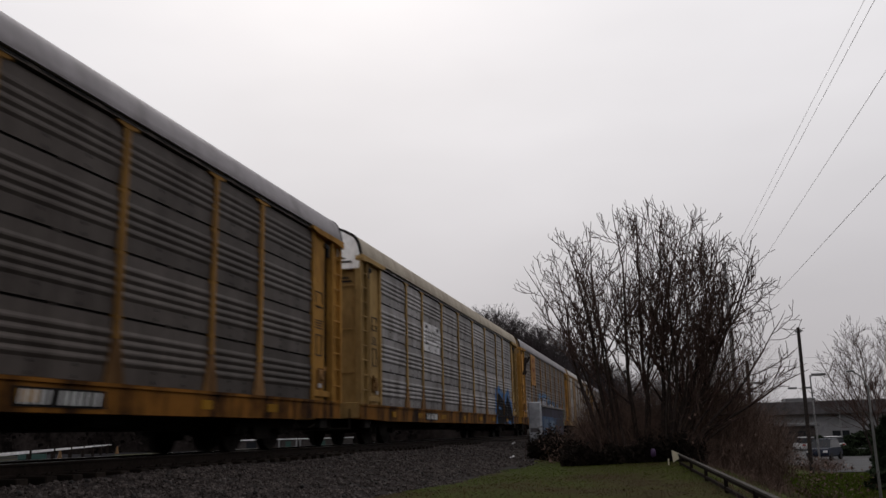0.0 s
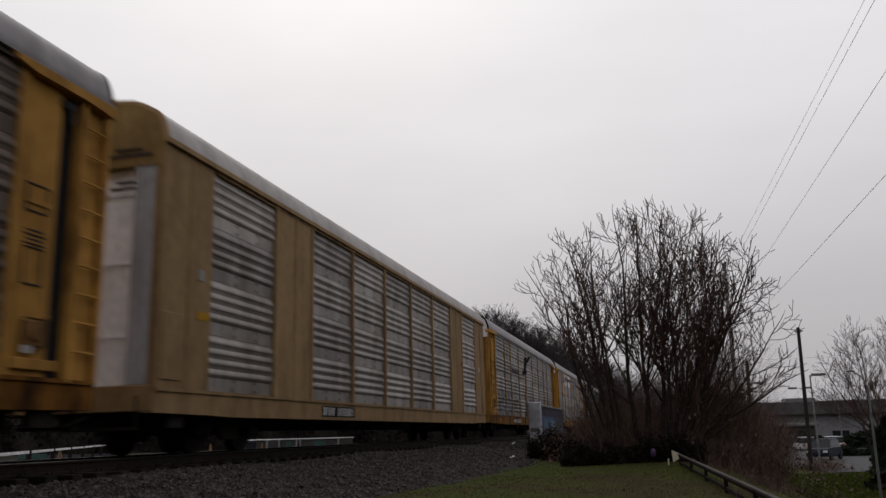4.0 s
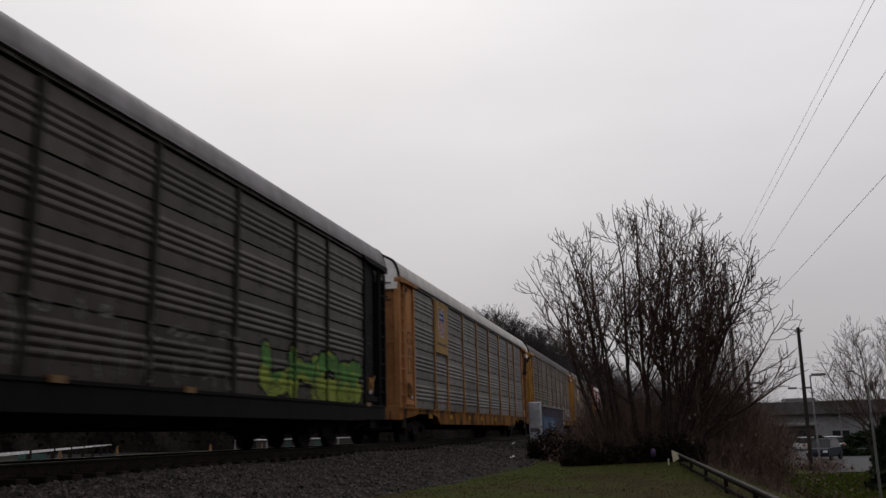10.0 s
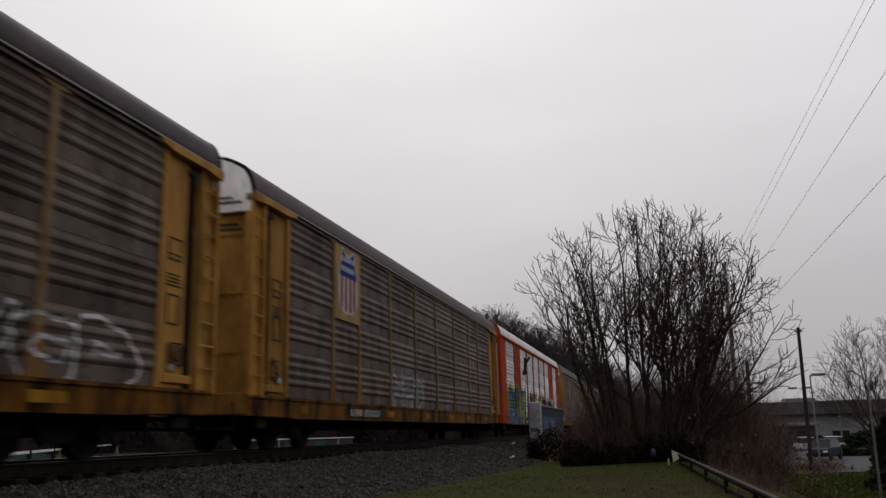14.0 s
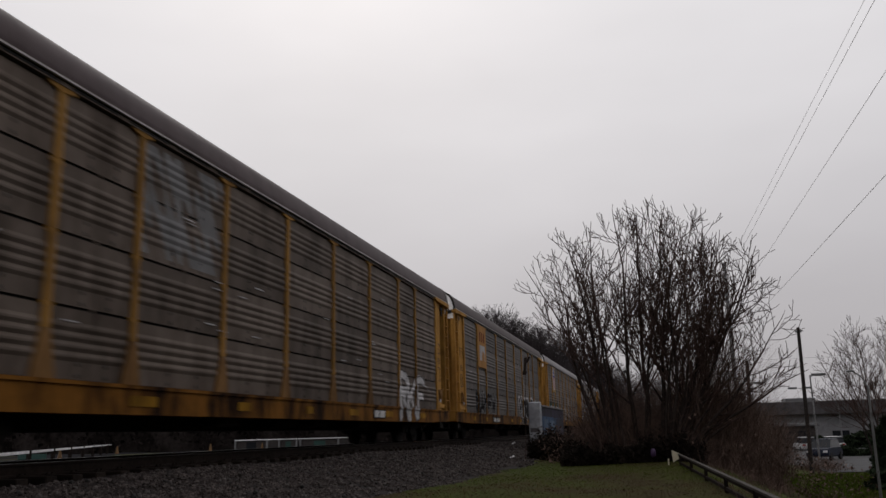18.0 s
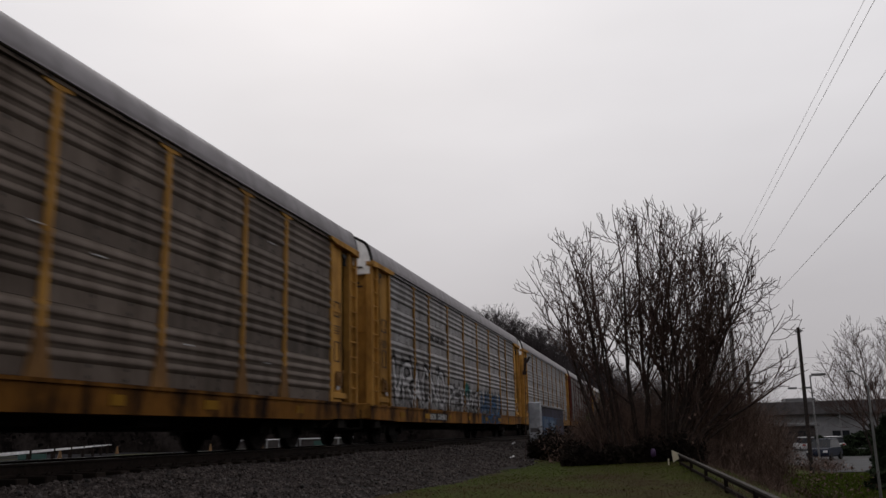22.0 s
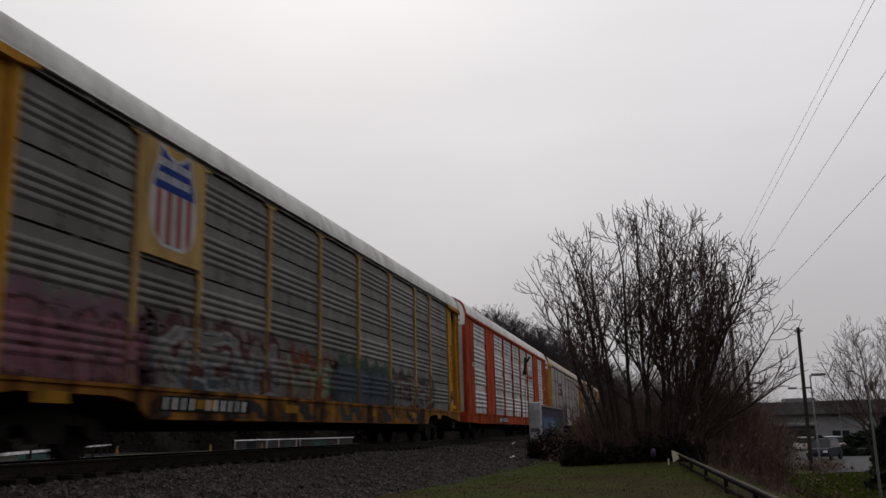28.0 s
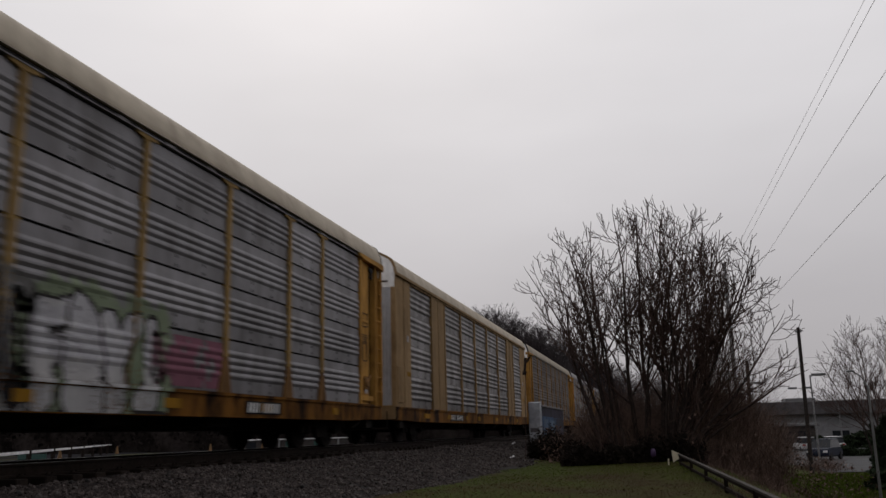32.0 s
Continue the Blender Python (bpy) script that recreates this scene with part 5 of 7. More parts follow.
def build_ground():
    xs = np.concatenate([[-1800, -900, -450, -250], np.arange(-150, -20, 5.0), np.arange(-20, 20, 0.4), np.arange(20, 100, 5.0), [120, 200, 450, 900, 1800]])
    ys = np.concatenate([[-800, -300, -100, -40], np.arange(-20, 60, 0.5), np.arange(60, 260, 5.0), [280, 320, 400, 500, 800, 1600, 3000]])
    me = grid_mesh("ground", xs, ys, ground_z, M["soil"])
    me.materials.append(M["hill"])
    # the added bank behind the lens takes the hill colour too
    for f in me.polygons:
        if f.center.y > 85 and f.center.x < 9 or f.center.y > 170 or (f.center.z > 0 and f.center.y < 46):
            f.material_index = 1
    g = put("ground", me)
    rd = put("road", grid_mesh("road", np.arange(-90, -12.4, 1.5), np.arange(-30, 69, 2.0), lambda x, y: ground_z(x, y), M["road"], 0.03))
    tagged(rd, "dark wet road across the track", "road", "", "structure")
    tagged(g, "uneven wet winter turf and soil", "ground", "", "structure")

    # the bed of broken stone under and beside the track
    def bed(x, y):
        a = np.interp(x, [-15.0, -12.4, -10.65, -7.63, -6.9, -3.7], [-0.74, -0.42, -0.25, -0.25, -0.32, -0.74])
        return a + 0.02 * np.sin(x * 7 + y * 3) * np.sin(y * 5.3) + 0.03 * np.sin(y * 0.7 + x)
    b = put("ballast_bed", grid_mesh("ballast_bed", np.arange(-15, -3.65, 0.14), np.arange(-20, 150, 0.45), bed, M["ballast"]))
    tagged(b, "bed of broken grey stone beside the rails", "ballast", "", "structure")
    rnd = np.random.RandomState(4)

    def stones(n, y0, y1, size):
        y = y0 + (y1 - y0) * rnd.rand(n) ** 1.25
        x = -7.72 + 4.1 * rnd.rand(n)
        keep = x < -3.95 + 0.35 * np.sin(y * 1.3) + 0.2 * rnd.randn(n)
        x, y = x[keep], y[keep]
        return np.stack([x, y, bed(x, y)], axis=1), size * (0.6 + 0.9 * rnd.rand(len(x)) ** 2)
    base = np.array([(1, 0, 0), (-1, 0, 0), (0, 1, 0), (0, -1, 0), (0, 0, 1), (0, 0, -1), ], float)
    tri = np.array([(0, 2, 4), (2, 1, 4), (1, 3, 4), (3, 0, 4), (2, 0, 5), (1, 2, 5), (3, 1, 5), (0, 3, 5)])
    vs, fs, k = [], [], 0
    for n, y0, y1, size in ((38000, 6.0, 26.0, 0.026), (13000, 22.0, 50.0, 0.036)):
        c, r = stones(n, y0, y1, size)
        m = len(c)
        ax = rnd.randn(m, 3, 3)
        qm = np.linalg.qr(ax)[0]
        sc = r[:, None] * (0.7 + 0.6 * rnd.rand(m, 3))
        v = np.einsum("kj,mj,mji->mki", base, sc, qm) * (0.8 + 0.5 * rnd.rand(m, 6, 1)) + c[:, None, :]
        f = tri[None] + (np.arange(m) * 6)[:, None, None] + k
        vs.append(v.reshape(-1, 3)), fs.append(f.reshape(-1, 3))
        k += m * 6
    s = put("ballast_stones", mesh_from("ballast_stones", np.concatenate(vs).tolist(), np.concatenate(fs).tolist(), M["stone"]), b)
    tagged(s, "loose broken grey stones", "", "", "stuff")
    # single larger stones along the foot of the bed
    lumps = []
    for i in range(6):
        bm = bmesh.new()
        bmesh.ops.create_icosphere(bm, subdivisions=1, radius=0.038)
        for v in bm.verts:
            v.co *= 0.7 + 0.6 * random.random()
        lumps.append(mesh_of("stone", bm, M["stone_part"]))
    for i in range(280):
        y = 7 + 22 * random.random() ** 1.3
        x = -7.6 + 3.8 * random.random()
        put("stone", lumps[i % 6], b, (x, y, float(bed(x, y)) + 0.02), "", (random.uniform(0, 360), random.uniform(0, 360), 0))
    # litter on the stones
    for x, y in ((-4.6, 27.5), (-6.6, 40.0)):
        bm = bmesh.new()
        bmesh.ops.create_grid(bm, x_segments=3, y_segments=3, size=0.07)
        for v in bm.verts:
            v.co.z = 0.04 * math.sin(v.co.x * 40) + 0.03 * math.cos(v.co.y * 30)
        bmesh.ops.solidify(bm, geom=bm.faces[:], thickness=0.004)
        o = put("scrap_paper", mesh_of("scrap_paper", bm, M["white_sheet"]), None, (x, y, float(bed(x, y)) + 0.05))
        tagged(o, "crumpled white scrap of paper on the stones", "litter")


def build_track():
    t = new("railway_track")
    tagged(t, "steel rails on dark wooden ties in broken stone", "railway track", "", "structure")
    sec = [(-0.07, -0.18), (0.07, -0.18), (0.07, -0.165), (0.012, -0.14), (0.012, -0.045), (0.036, -0.035), (0.036, -0.006), (0.028, 0.0),
           (-0.028, 0.0), (-0.036, -0.006), (-0.036, -0.035), (-0.012, -0.045), (-0.012, -0.14), (-0.07, -0.165)]
    n = len(sec)
    for s in (-0.755, 0.755):
        verts = [(x, y, z) for y in (-60, 260) for x, z in sec]
        faces = [(i, (i + 1) % n, n + (i + 1) % n, n + i) for i in range(n)]
        idx = [1 if i in (6, 7, 8) else 0 for i in range(n)]
        put("rail", mesh_from("rail", verts, faces, [M["rail"], M["railhead"]], idx), t, (TRACK_X + s, 0, -0.003))
    bm = bmesh.new()
    box(bm, -1.3, 1.3, -0.115, 0.115, -0.36, -0.17, 0.015)
    tie = mesh_of("tie", bm, M["tie"])
    bm = bmesh.new()
    box(bm, -0.11, 0.11, -0.09, 0.09, -0.172, -0.155)
    for x in (-0.085, 0.085):
        for y in (-0.05, 0.05):
            rod(bm, (x, y, -0.16), (x, y, -0.135), 0.016, sides=6)
    plate = mesh_of("tie_plate", bm, M["rail"])
    for i in range(160):
        o = put("tie", tie, t, (TRACK_X + random.uniform(-0.04, 0.04), -10 + i * 0.54, random.uniform(-0.012, 0.0)))
        if i < 90:
            put("tie_plate", plate, o, (0.755, 0, 0))


def build_grass():
    rnd = np.random.RandomState(9)
    n = 120000
    y = 9.5 + 19 * rnd.rand(n)
    x = -4.2 + 6.6 * rnd.rand(n)
    keep = (x < np.interp(y, [12, 22], [1.5, 0.55])) & (x > -3.85 + 0.4 * np.sin(y * 1.3) + 0.25 * rnd.randn(n)) & (y < 27.6 + rnd.randn(n) * 0.3)
    x, y = x[keep], y[keep]
    m = len(x)
    z = ground_z(x, y)
    a, h = rnd.rand(m) * 6.28, 0.008 + 0.026 * rnd.rand(m) ** 2
    w = 0.005 + 0.007 * rnd.rand(m)
    lean = h * (rnd.rand(m) - 0.5) * 6.0
    p = np.stack([x, y, z - 0.01], axis=1)
    d = np.stack([np.cos(a), np.sin(a), 0 * a], axis=1)
    e = np.stack([-np.sin(a), np.cos(a), 0 * a], axis=1)
    v = np.stack([p - d * w[:, None], p + d * w[:, None], p + e * lean[:, None] + np.array([0, 0, 1]) * h[:, None]], axis=1).reshape(-1, 3)
    # the lower lawn, rougher
    n = 26000
    lx, ly = 4.2 + 6.5 * rnd.rand(n), 29 + 22 * rnd.rand(n)
    lz = ground_z(lx, ly)
    la, lh = rnd.rand(n) * 6.28, 0.06 + 0.10 * rnd.rand(n)
    lp = np.stack([lx, ly, lz - 0.01], axis=1)
    ld = np.stack([np.cos(la), np.sin(la), 0 * la], axis=1) * 0.03
    lv = np.stack([lp - ld, lp + ld, lp + np.stack([0.05 * rnd.randn(n), 0.05 * rnd.randn(n), lh], axis=1)], axis=1).reshape(-1, 3)
    v, m = np.concatenate([v, lv]), m + n
    patch = 0.25 * np.sin(v[::3, 0] * 1.7 + v[::3, 1] * 0.9) + 0.2 * np.sin(v[::3, 0] * 4.1 - v[::3, 1] * 1.3)
    dead = (rnd.rand(m) < np.clip((18.0 - v[::3, 1]) / 4.0 + np.clip((v[::3, 0] + 3.2) * 0.3, -0.8, 0.2) + patch, 0.04, 0.95)).astype(int)
    g = put("grass", mesh_from("grass", v.tolist(), np.arange(m * 3).reshape(-1, 3).tolist(), [M["grass"], M["straw"]], dead.tolist()))
    tagged(g, "short winter grass, green going brown", "grass", "", "stuff")


# ---- trees and brush ----
def grow(rnd, p, d, length, radius, level, out, levels, up=0.25, kink=0.16, fork=2, ratio=0.72, spread=0.55, tip=0.009, within=None, sides=0.62):
    """A limb of a few bent pieces, with side limbs and a fork at its end."""
    pieces = 4 if level < 2 else 3
    step = length / pieces
    r = radius
    for i in range(pieces):
        d = (d + Vector((rnd.gauss(0, kink), rnd.gauss(0, kink), rnd.gauss(0, kink * 0.6) + up * (0.1 if level < 2 else 0.55)))).normalized()
        q = p + d * step
        if within and not within(q):
            return
        r2 = max(tip, r * (0.88 if level < levels else 0.75))
        out.append((*p, *q, r, r2))
        p, r = q, r2
        if level < levels and i >= 1 and rnd.random() < sides:
            side = Vector((rnd.gauss(0, 1), rnd.gauss(0, 1), rnd.gauss(0, 0.4))).normalized()
            nd = (d + side * spread * rnd.uniform(0.8, 1.5)).normalized()
            grow(rnd, p, nd, length * ratio * rnd.uniform(0.6, 1.0), r * 0.66, level + 1, out, levels, up, kink, fork, ratio, spread * 0.9, tip, within, sides)
    if level < levels:
        for k in range(fork):
            side = Vector((rnd.gauss(0, 1), rnd.gauss(0, 1), rnd.gauss(0, 0.3))).normalized()
            nd = (d + side * spread * rnd.uniform(0.5, 1.1)).normalized()
            grow(rnd, p, nd, length * ratio * rnd.uniform(0.8, 1.1), r * 0.80, level + 1, out, levels, up, kink, fork, ratio, spread * 0.9, tip, within, sides)


def stem_part(tree, segs, name="stem"):
    thick = [s for s in segs if s[6] > 0.03]
    thin = [s for s in segs if s[6] <= 0.03]
    v1, f1 = tubes(thick, 7) if thick else (np.zeros((0, 3)), np.zeros((0, 4), int))
    v2, f2 = tubes(thin, 4) if thin else (np.zeros((0, 3)), np.zeros((0, 4), int))
    me = mesh_from(name, np.concatenate([v1, v2]).tolist(), f1.tolist() + (f2 + len(v1)).tolist(), [M["bark"], M["twig"]], [0] * len(f1) + [1] * len(f2), True)
    return put(name, me, tree)


WANDER, RISE, START, CHANCE = (0.045, 0.05, 0.06, 0.07), (0.02, 0.075, 0.12, 0.16), (0.24, 0.15, 0.10, 2), (0.48, 0.50, 0.68, 0.0)


def limb(rnd, within, p, d, length, r, level, out, lift, aim=None, thin=0.0078):
    """A limb drawn to its end, tapered along its real length, with side limbs down to stubby twigs."""
    step = (0.19, 0.16, 0.13, 0.11)[level]
    line = [(p, d)]
    for k in range(max(2, int(length / step))):
        if aim is not None and k < 9:
            d = d + (aim - d) * 0.16
        w = WANDER[level]
        d = (d + Vector((rnd.gauss(0, w), rnd.gauss(0, w), rnd.gauss(0, w) + RISE[level] * lift))).normalized()
        p = p + d * step
        if (level or p.z > 1.5) and not within(p):
            break
        line.append((p, d))
    n = len(line) - 1
    radius = [max(thin, r + (thin - r) * (k / max(n, 1)) ** (0.8 if level else 1.1)) for k in range(n + 1)]
    for k in range(1, n + 1):
        p, d = line[k]
        out.append((*line[k - 1][0], *p, radius[k - 1], radius[k]))
        f = k / n
        if level < 3 and START[level] < f and rnd.random() < CHANCE[level]:
            side = d.cross(Vector((rnd.gauss(0, 0.45), 1 if rnd.random() < 0.5 else -1, rnd.gauss(0, 0.45)))).normalized()
            if rnd.random() < 0.3:
                side = Vector((0.3 * side.x, rnd.choice((-1, 1)), 0.2)).normalized()
            a = radians(rnd.uniform(28, 52))
            more = (0.50 * length * (1 - f) + 0.5) * rnd.uniform(0.6, 1.1) if level < 2 else rnd.uniform(0.2, 0.45)
            limb(rnd, within, p, (d * math.cos(a) + side * math.sin(a)).normalized(), more, max(thin, radius[k] * 0.58), level + 1, out, lift, None, thin)


def build_big_tree():
    """Many stems from one stool: they part low down, fan out, and carry upswept limbs with stubby twigs."""
    tree = new("bare_tree")
    tree.location = (-0.35, 24.9, -0.9)
    tagged(tree, "bare many-stemmed tree with upswept reddish twigs above dark brush", "tree")
    rnd = random.Random(23)

    def within(p):
        x, y, z = p
        head = np.interp(x, [-3.6, -3.0, -2.45, -1.95, -1.5, -1.2, -0.6, 0.3, 1.4, 2.7, 3.3, 3.7, 4.2, 4.6], [5.5, 6.4, 7.2, 7.0, 6.9, 7.0, 7.5, 7.5, 7.4, 6.75, 6.3, 5.8, 5.0, 4.5])
        left = np.interp(z, [0, 1.8, 3.2, 4.4, 5.4, 6.2, 7.2], [-1.6, -1.7, -2.35, -3.2, -3.6, -3.3, -2.8])
        ragged = 0.16 * math.sin(x * 9.1 + y * 4.7) + 0.10 * math.sin(x * 17 - y * 8 + z * 5)
        return left - ragged < x < 4.55 - 0.14 * max(0.0, 4.2 - z) + ragged and z < head + ragged and abs(y) < 0.6 + 0.24 * z and z > (0.2 if x < 2 else 1.2 + 0.5 * (x - 2))

    # the foot of each stem, its lean in the end, its reach and how far its limbs turn up
    stems = ((-1.25, -47, 6.0, 0.5), (-1.25, -42, 6.4, 0.6), (-1.2, -36, 6.8, 0.8), (-1.15, -28, 7.2, 0.9), (0.75, 37, 7.0, 0.6), (0.6, 8, 7.8, 1.0), (0.8, 45, 6.4, 0.4), (-1.2, -30, 6.6, 1.0), (-1.1, -24, 7.0, 1.0), (-0.95, -17, 7.4, 1.0), (-0.9, -12, 7.4, 1.0), (-1.0, -34, 6.2, 1.0), (-0.8, -6, 7.6, 1.0), (-0.5, -8, 8.0, 1.0),
             (-0.3, -1, 7.8, 1.0), (-0.1, 5, 7.9, 1.0), (0.1, -3, 7.8, 1.0), (0.45, 3, 7.7, 1.0), (0.5, 11, 7.7, 1.0), (0.6, 18, 7.6, 1.0), (0.65, 25, 7.2, 0.9), (0.5, 15, 7.5, 1.0), (0.55, 21, 7.4, 1.0), (0.7, 29, 7.2, 0.9), 
             (0.7, 33, 7.0, 0.8), (0.75, 41, 6.6, 0.6), (0.8, 50, 6.0, 0.4), (0.85, 60, 5.2, 0.2), (0.9, 71, 4.6, 0.1), (0.9, 64, 4.8, 0.0))
    for x, lean, reach, lift in stems:
        a, b = radians(lean), radians(rnd.uniform(-16, 16))
        aim = Vector((math.sin(a), math.sin(b), math.cos(a))).normalized()
        segs = []
        limb(rnd, within, Vector((x, rnd.uniform(-0.4, 0.4), -0.05)), Vector((0.35 * aim.x, 0.3 * aim.y, 1)).normalized(), reach, rnd.choice((0.045, 0.05, 0.06, 0.075)), 0, segs, lift, aim)
        stem_part(tree, segs)


def build_fan_tree(at, height, half, seed, label):
    """A short trunk that parts into upswept limbs under a wide round crown."""
    tree = new("bare_tree")
    tree.location = at
    tagged(tree, label, "tree")
    rnd = random.Random(seed)

    def within(p):
        r = (p.x / half) ** 2 + (p.y / half) ** 2 + ((p.z - height * 0.55) / (height * 0.46)) ** 2
        return r < 1 + 0.12 * math.sin(p.x * 7 + p.y * 5 + p.z * 3) or p.z < height * 0.2
    trunk = [(0, 0, -0.1, 0.03, 0.02, height * 0.2, 0.13, 0.11)]
    stem_part(tree, trunk, "trunk")
    for k in range(9):
        a, b = radians(-52 + 13 * k + rnd.uniform(-4, 4)), radians(rnd.uniform(-30, 30))
        aim = Vector((math.sin(a), math.sin(b), math.cos(a))).normalized()
        segs = []
        limb(rnd, within, Vector((0.03, 0.02, height * rnd.uniform(0.14, 0.2))), Vector((0.5 * aim.x, 0.4 * aim.y, 1)).normalized(), height, 0.042, 0, segs, 0.6, aim, 0.0065)
        stem_part(tree, segs, "limb")


def build_tree(at, height, seed, levels=4, label="", spread=0.55, trunk=0.12, tip=0.012):
    tree = new("bare_tree")
    tree.location = at
    tagged(tree, label, "tree")
    rnd = random.Random(seed)
    segs = []
    grow(rnd, Vector((0, 0, -0.1)), Vector((0.02, 0.02, 1)), height * 0.34, trunk, 0, segs, levels, 0.06, 0.12, 2, 0.74, spread, tip)
    trunk_segs = [s for s in segs if s[6] > trunk * 0.55]
    crown = [s for s in segs if s[6] <= trunk * 0.55]
    stem_part(tree, trunk_segs, "trunk")
    if crown:
        stem_part(tree, crown, "crown")
    return tree


def build_brush():
    """Tangled dead undergrowth round the tree and down the bank."""
    rnd = np.random.RandomState(21)
    segs = []

    def clump(n, x0, x1, y0, y1, h0, h1, r):
        for _ in range(n):
            x, y = x0 + (x1 - x0) * rnd.rand(), y0 + (y1 - y0) * rnd.rand()
            p = np.array([x, y, float(ground_z(x, y)) - 0.05])
            h = h0 + (h1 - h0) * rnd.rand()
            sway = min(0.35, 0.55 / h)
            d = np.array([rnd.randn() * sway, rnd.randn() * sway, 1.0])
            rr = r * (0.6 + 0.8 * rnd.rand())
            for k in range(4):
                q = p + d / np.linalg.norm(d) * h / 4
                segs.append((*p, *q, rr, rr * 0.75))
                if k > 0 and rnd.rand() < 0.8:
                    s = np.array([rnd.randn(), rnd.randn(), 0.4 + rnd.rand()])
                    segs.append((*q, *(q + s / np.linalg.norm(s) * min(h * 0.28, 0.45)), rr * 0.6, rr * 0.3))
                p, rr = q, rr * 0.75
                d = d + np.array([rnd.randn() * sway, rnd.randn() * sway, -0.12])
    clump(3000, -2.1, 1.0, 24.6, 29.5, 0.4, 1.9, 0.007)
    clump(1500, -2.2, 1.2, 26, 33, 0.9, 2.4, 0.009)
    clump(600, 0.3, 2.2, 25.5, 28, 1.0, 2.4, 0.007)
    clump(700, 0.6, 3.0, 27, 32, 1.4, 3.4, 0.006)
    clump(1700, 0.5, 2.3, 25.6, 28, 1.8, 4.2, 0.006)
    clump(1100, -1.6, 0.4, 25.2, 28, 1.0, 2.6, 0.006)
    clump(1000, 1.2, 3.4, 26, 31, 1.2, 2.8, 0.006)
    clump(260, 0.9, 2.4, 12, 22, 0.15, 0.45, 0.005)
    clump(1900, 0.9, 3.2, 24, 33, 0.5, 2.2, 0.006)
    clump(800, 2.4, 4.4, 36, 46, 0.6, 2.4, 0.008)
    clump(1500, 2.4, 3.9, 31, 40, 1.0, 2.9, 0.006)
    clump(1500, 2.4, 6.2, 44, 56, 1.2, 3.4, 0.009)
    clump(500, 8.2, 10.4, 54, 60, 0.4, 1.0, 0.009)
    v, f = tubes(segs, 3)
    b = put("brush", mesh_from("brush", v.tolist(), f.tolist(), M["brush"]))
    tagged(b, "tangled dark brown dead undergrowth", "brush", "", "stuff")
    # low dark thicket at the wall's foot and under the tree
    n = 80000
    x = -4.35 + 5.55 * rnd.rand(n)
    y = np.where(x < -2.7, 29.0 + 5.0 * rnd.rand(n), 24.2 + 6.8 * rnd.rand(n) ** 1.3)
    top = (0.48 + 0.16 * np.sin(x * 2.3 + 1) * np.sin(y * 1.1) + 0.14 * np.sin(x * 7.1 + y * 3) + 0.3 * np.clip((x + 2.6) / 1.6, 0, 1)) * (0.5 + 0.7 * rnd.rand(n)) * np.where(y < 25.2, 0.7, 1.0) * np.where(x < -2.7, 1.35, 1.0)
    z = ground_z(x, y) + top * rnd.rand(n) ** 0.8
    c = np.stack([x, y, z], axis=1)
    a, bvec = rnd.randn(n, 3) * 0.027, rnd.randn(n, 3) * 0.027
    vv = np.stack([c - a, c + bvec, c + a, c - bvec], axis=1).reshape(-1, 3)
    th = put("thicket", mesh_from("thicket", vv.tolist(), np.arange(n * 4).reshape(-1, 4).tolist(), M["thicket"]))
    tagged(th, "low dark green thicket at the wall's foot", "thicket", "", "stuff")
    # dead leaves caught in the tangle
    n = 6000
    zone = rnd.rand(n)
    x = np.where(zone < 0.5, -3.6 + 4.8 * rnd.rand(n), 0.6 + 5.4 * rnd.rand(n))
    y = np.where(zone < 0.5, 25.8 + 5 * rnd.rand(n), 23.5 + 12 * rnd.rand(n))
    top = np.where(zone < 0.5, 1.1, 1.4)
    z = ground_z(x, y) + top * rnd.rand(n) ** 1.4
    c = np.stack([x, y, z], axis=1)
    a, bvec = rnd.randn(n, 3) * 0.022, rnd.randn(n, 3) * 0.022
    vv = np.stack([c - a, c + bvec, c + a, c - bvec], axis=1).reshape(-1, 3)
    lf = put("dead_leaves", mesh_from("dead_leaves", vv.tolist(), np.arange(n * 4).reshape(-1, 4).tolist(), M["brush"]))
    tagged(lf, "dead brown leaves caught in the undergrowth", "leaves", "", "stuff")


def build_far_woods():
    rnd = random.Random(5)
    kinds = []
    for k in range(4):
        segs = []
        grow(rnd, Vector((0, 0, 0)), Vector((0, 0, 1)), 4.2, 0.17, 0, segs, 5, 0.10, 0.12, 2, 0.72, 0.75, 0.016, None, 0.4)
        kinds.append(tubes(segs, 3))
    vs, fs, k = [], [], 0
    for i in range(620):
        y = rnd.uniform(125, 185)
        x = rnd.uniform(-32, -2)
        if i >= 460:
            x, y = rnd.uniform(20, 120), rnd.uniform(175, 300)
        v, f = kinds[i % 4]
        a, s = rnd.uniform(0, 6.28), rnd.uniform(0.6, 0.95)
        c, sn = math.cos(a) * s, math.sin(a) * s
        w = np.stack([v[:, 0] * c - v[:, 1] * sn + x, v[:, 0] * sn + v[:, 1] * c + y, v[:, 2] * s + float(ground_z(x, y)) - 0.2], axis=1)
        vs.append(w), fs.append(f + k)
        k += len(w)
    o = put("far_woods", mesh_from("far_woods", np.concatenate(vs).tolist(), np.concatenate(fs).tolist(), M["far_wood"]))
    tagged(o, "bare grey-brown woods on the far hillside", "woods", "", "stuff")


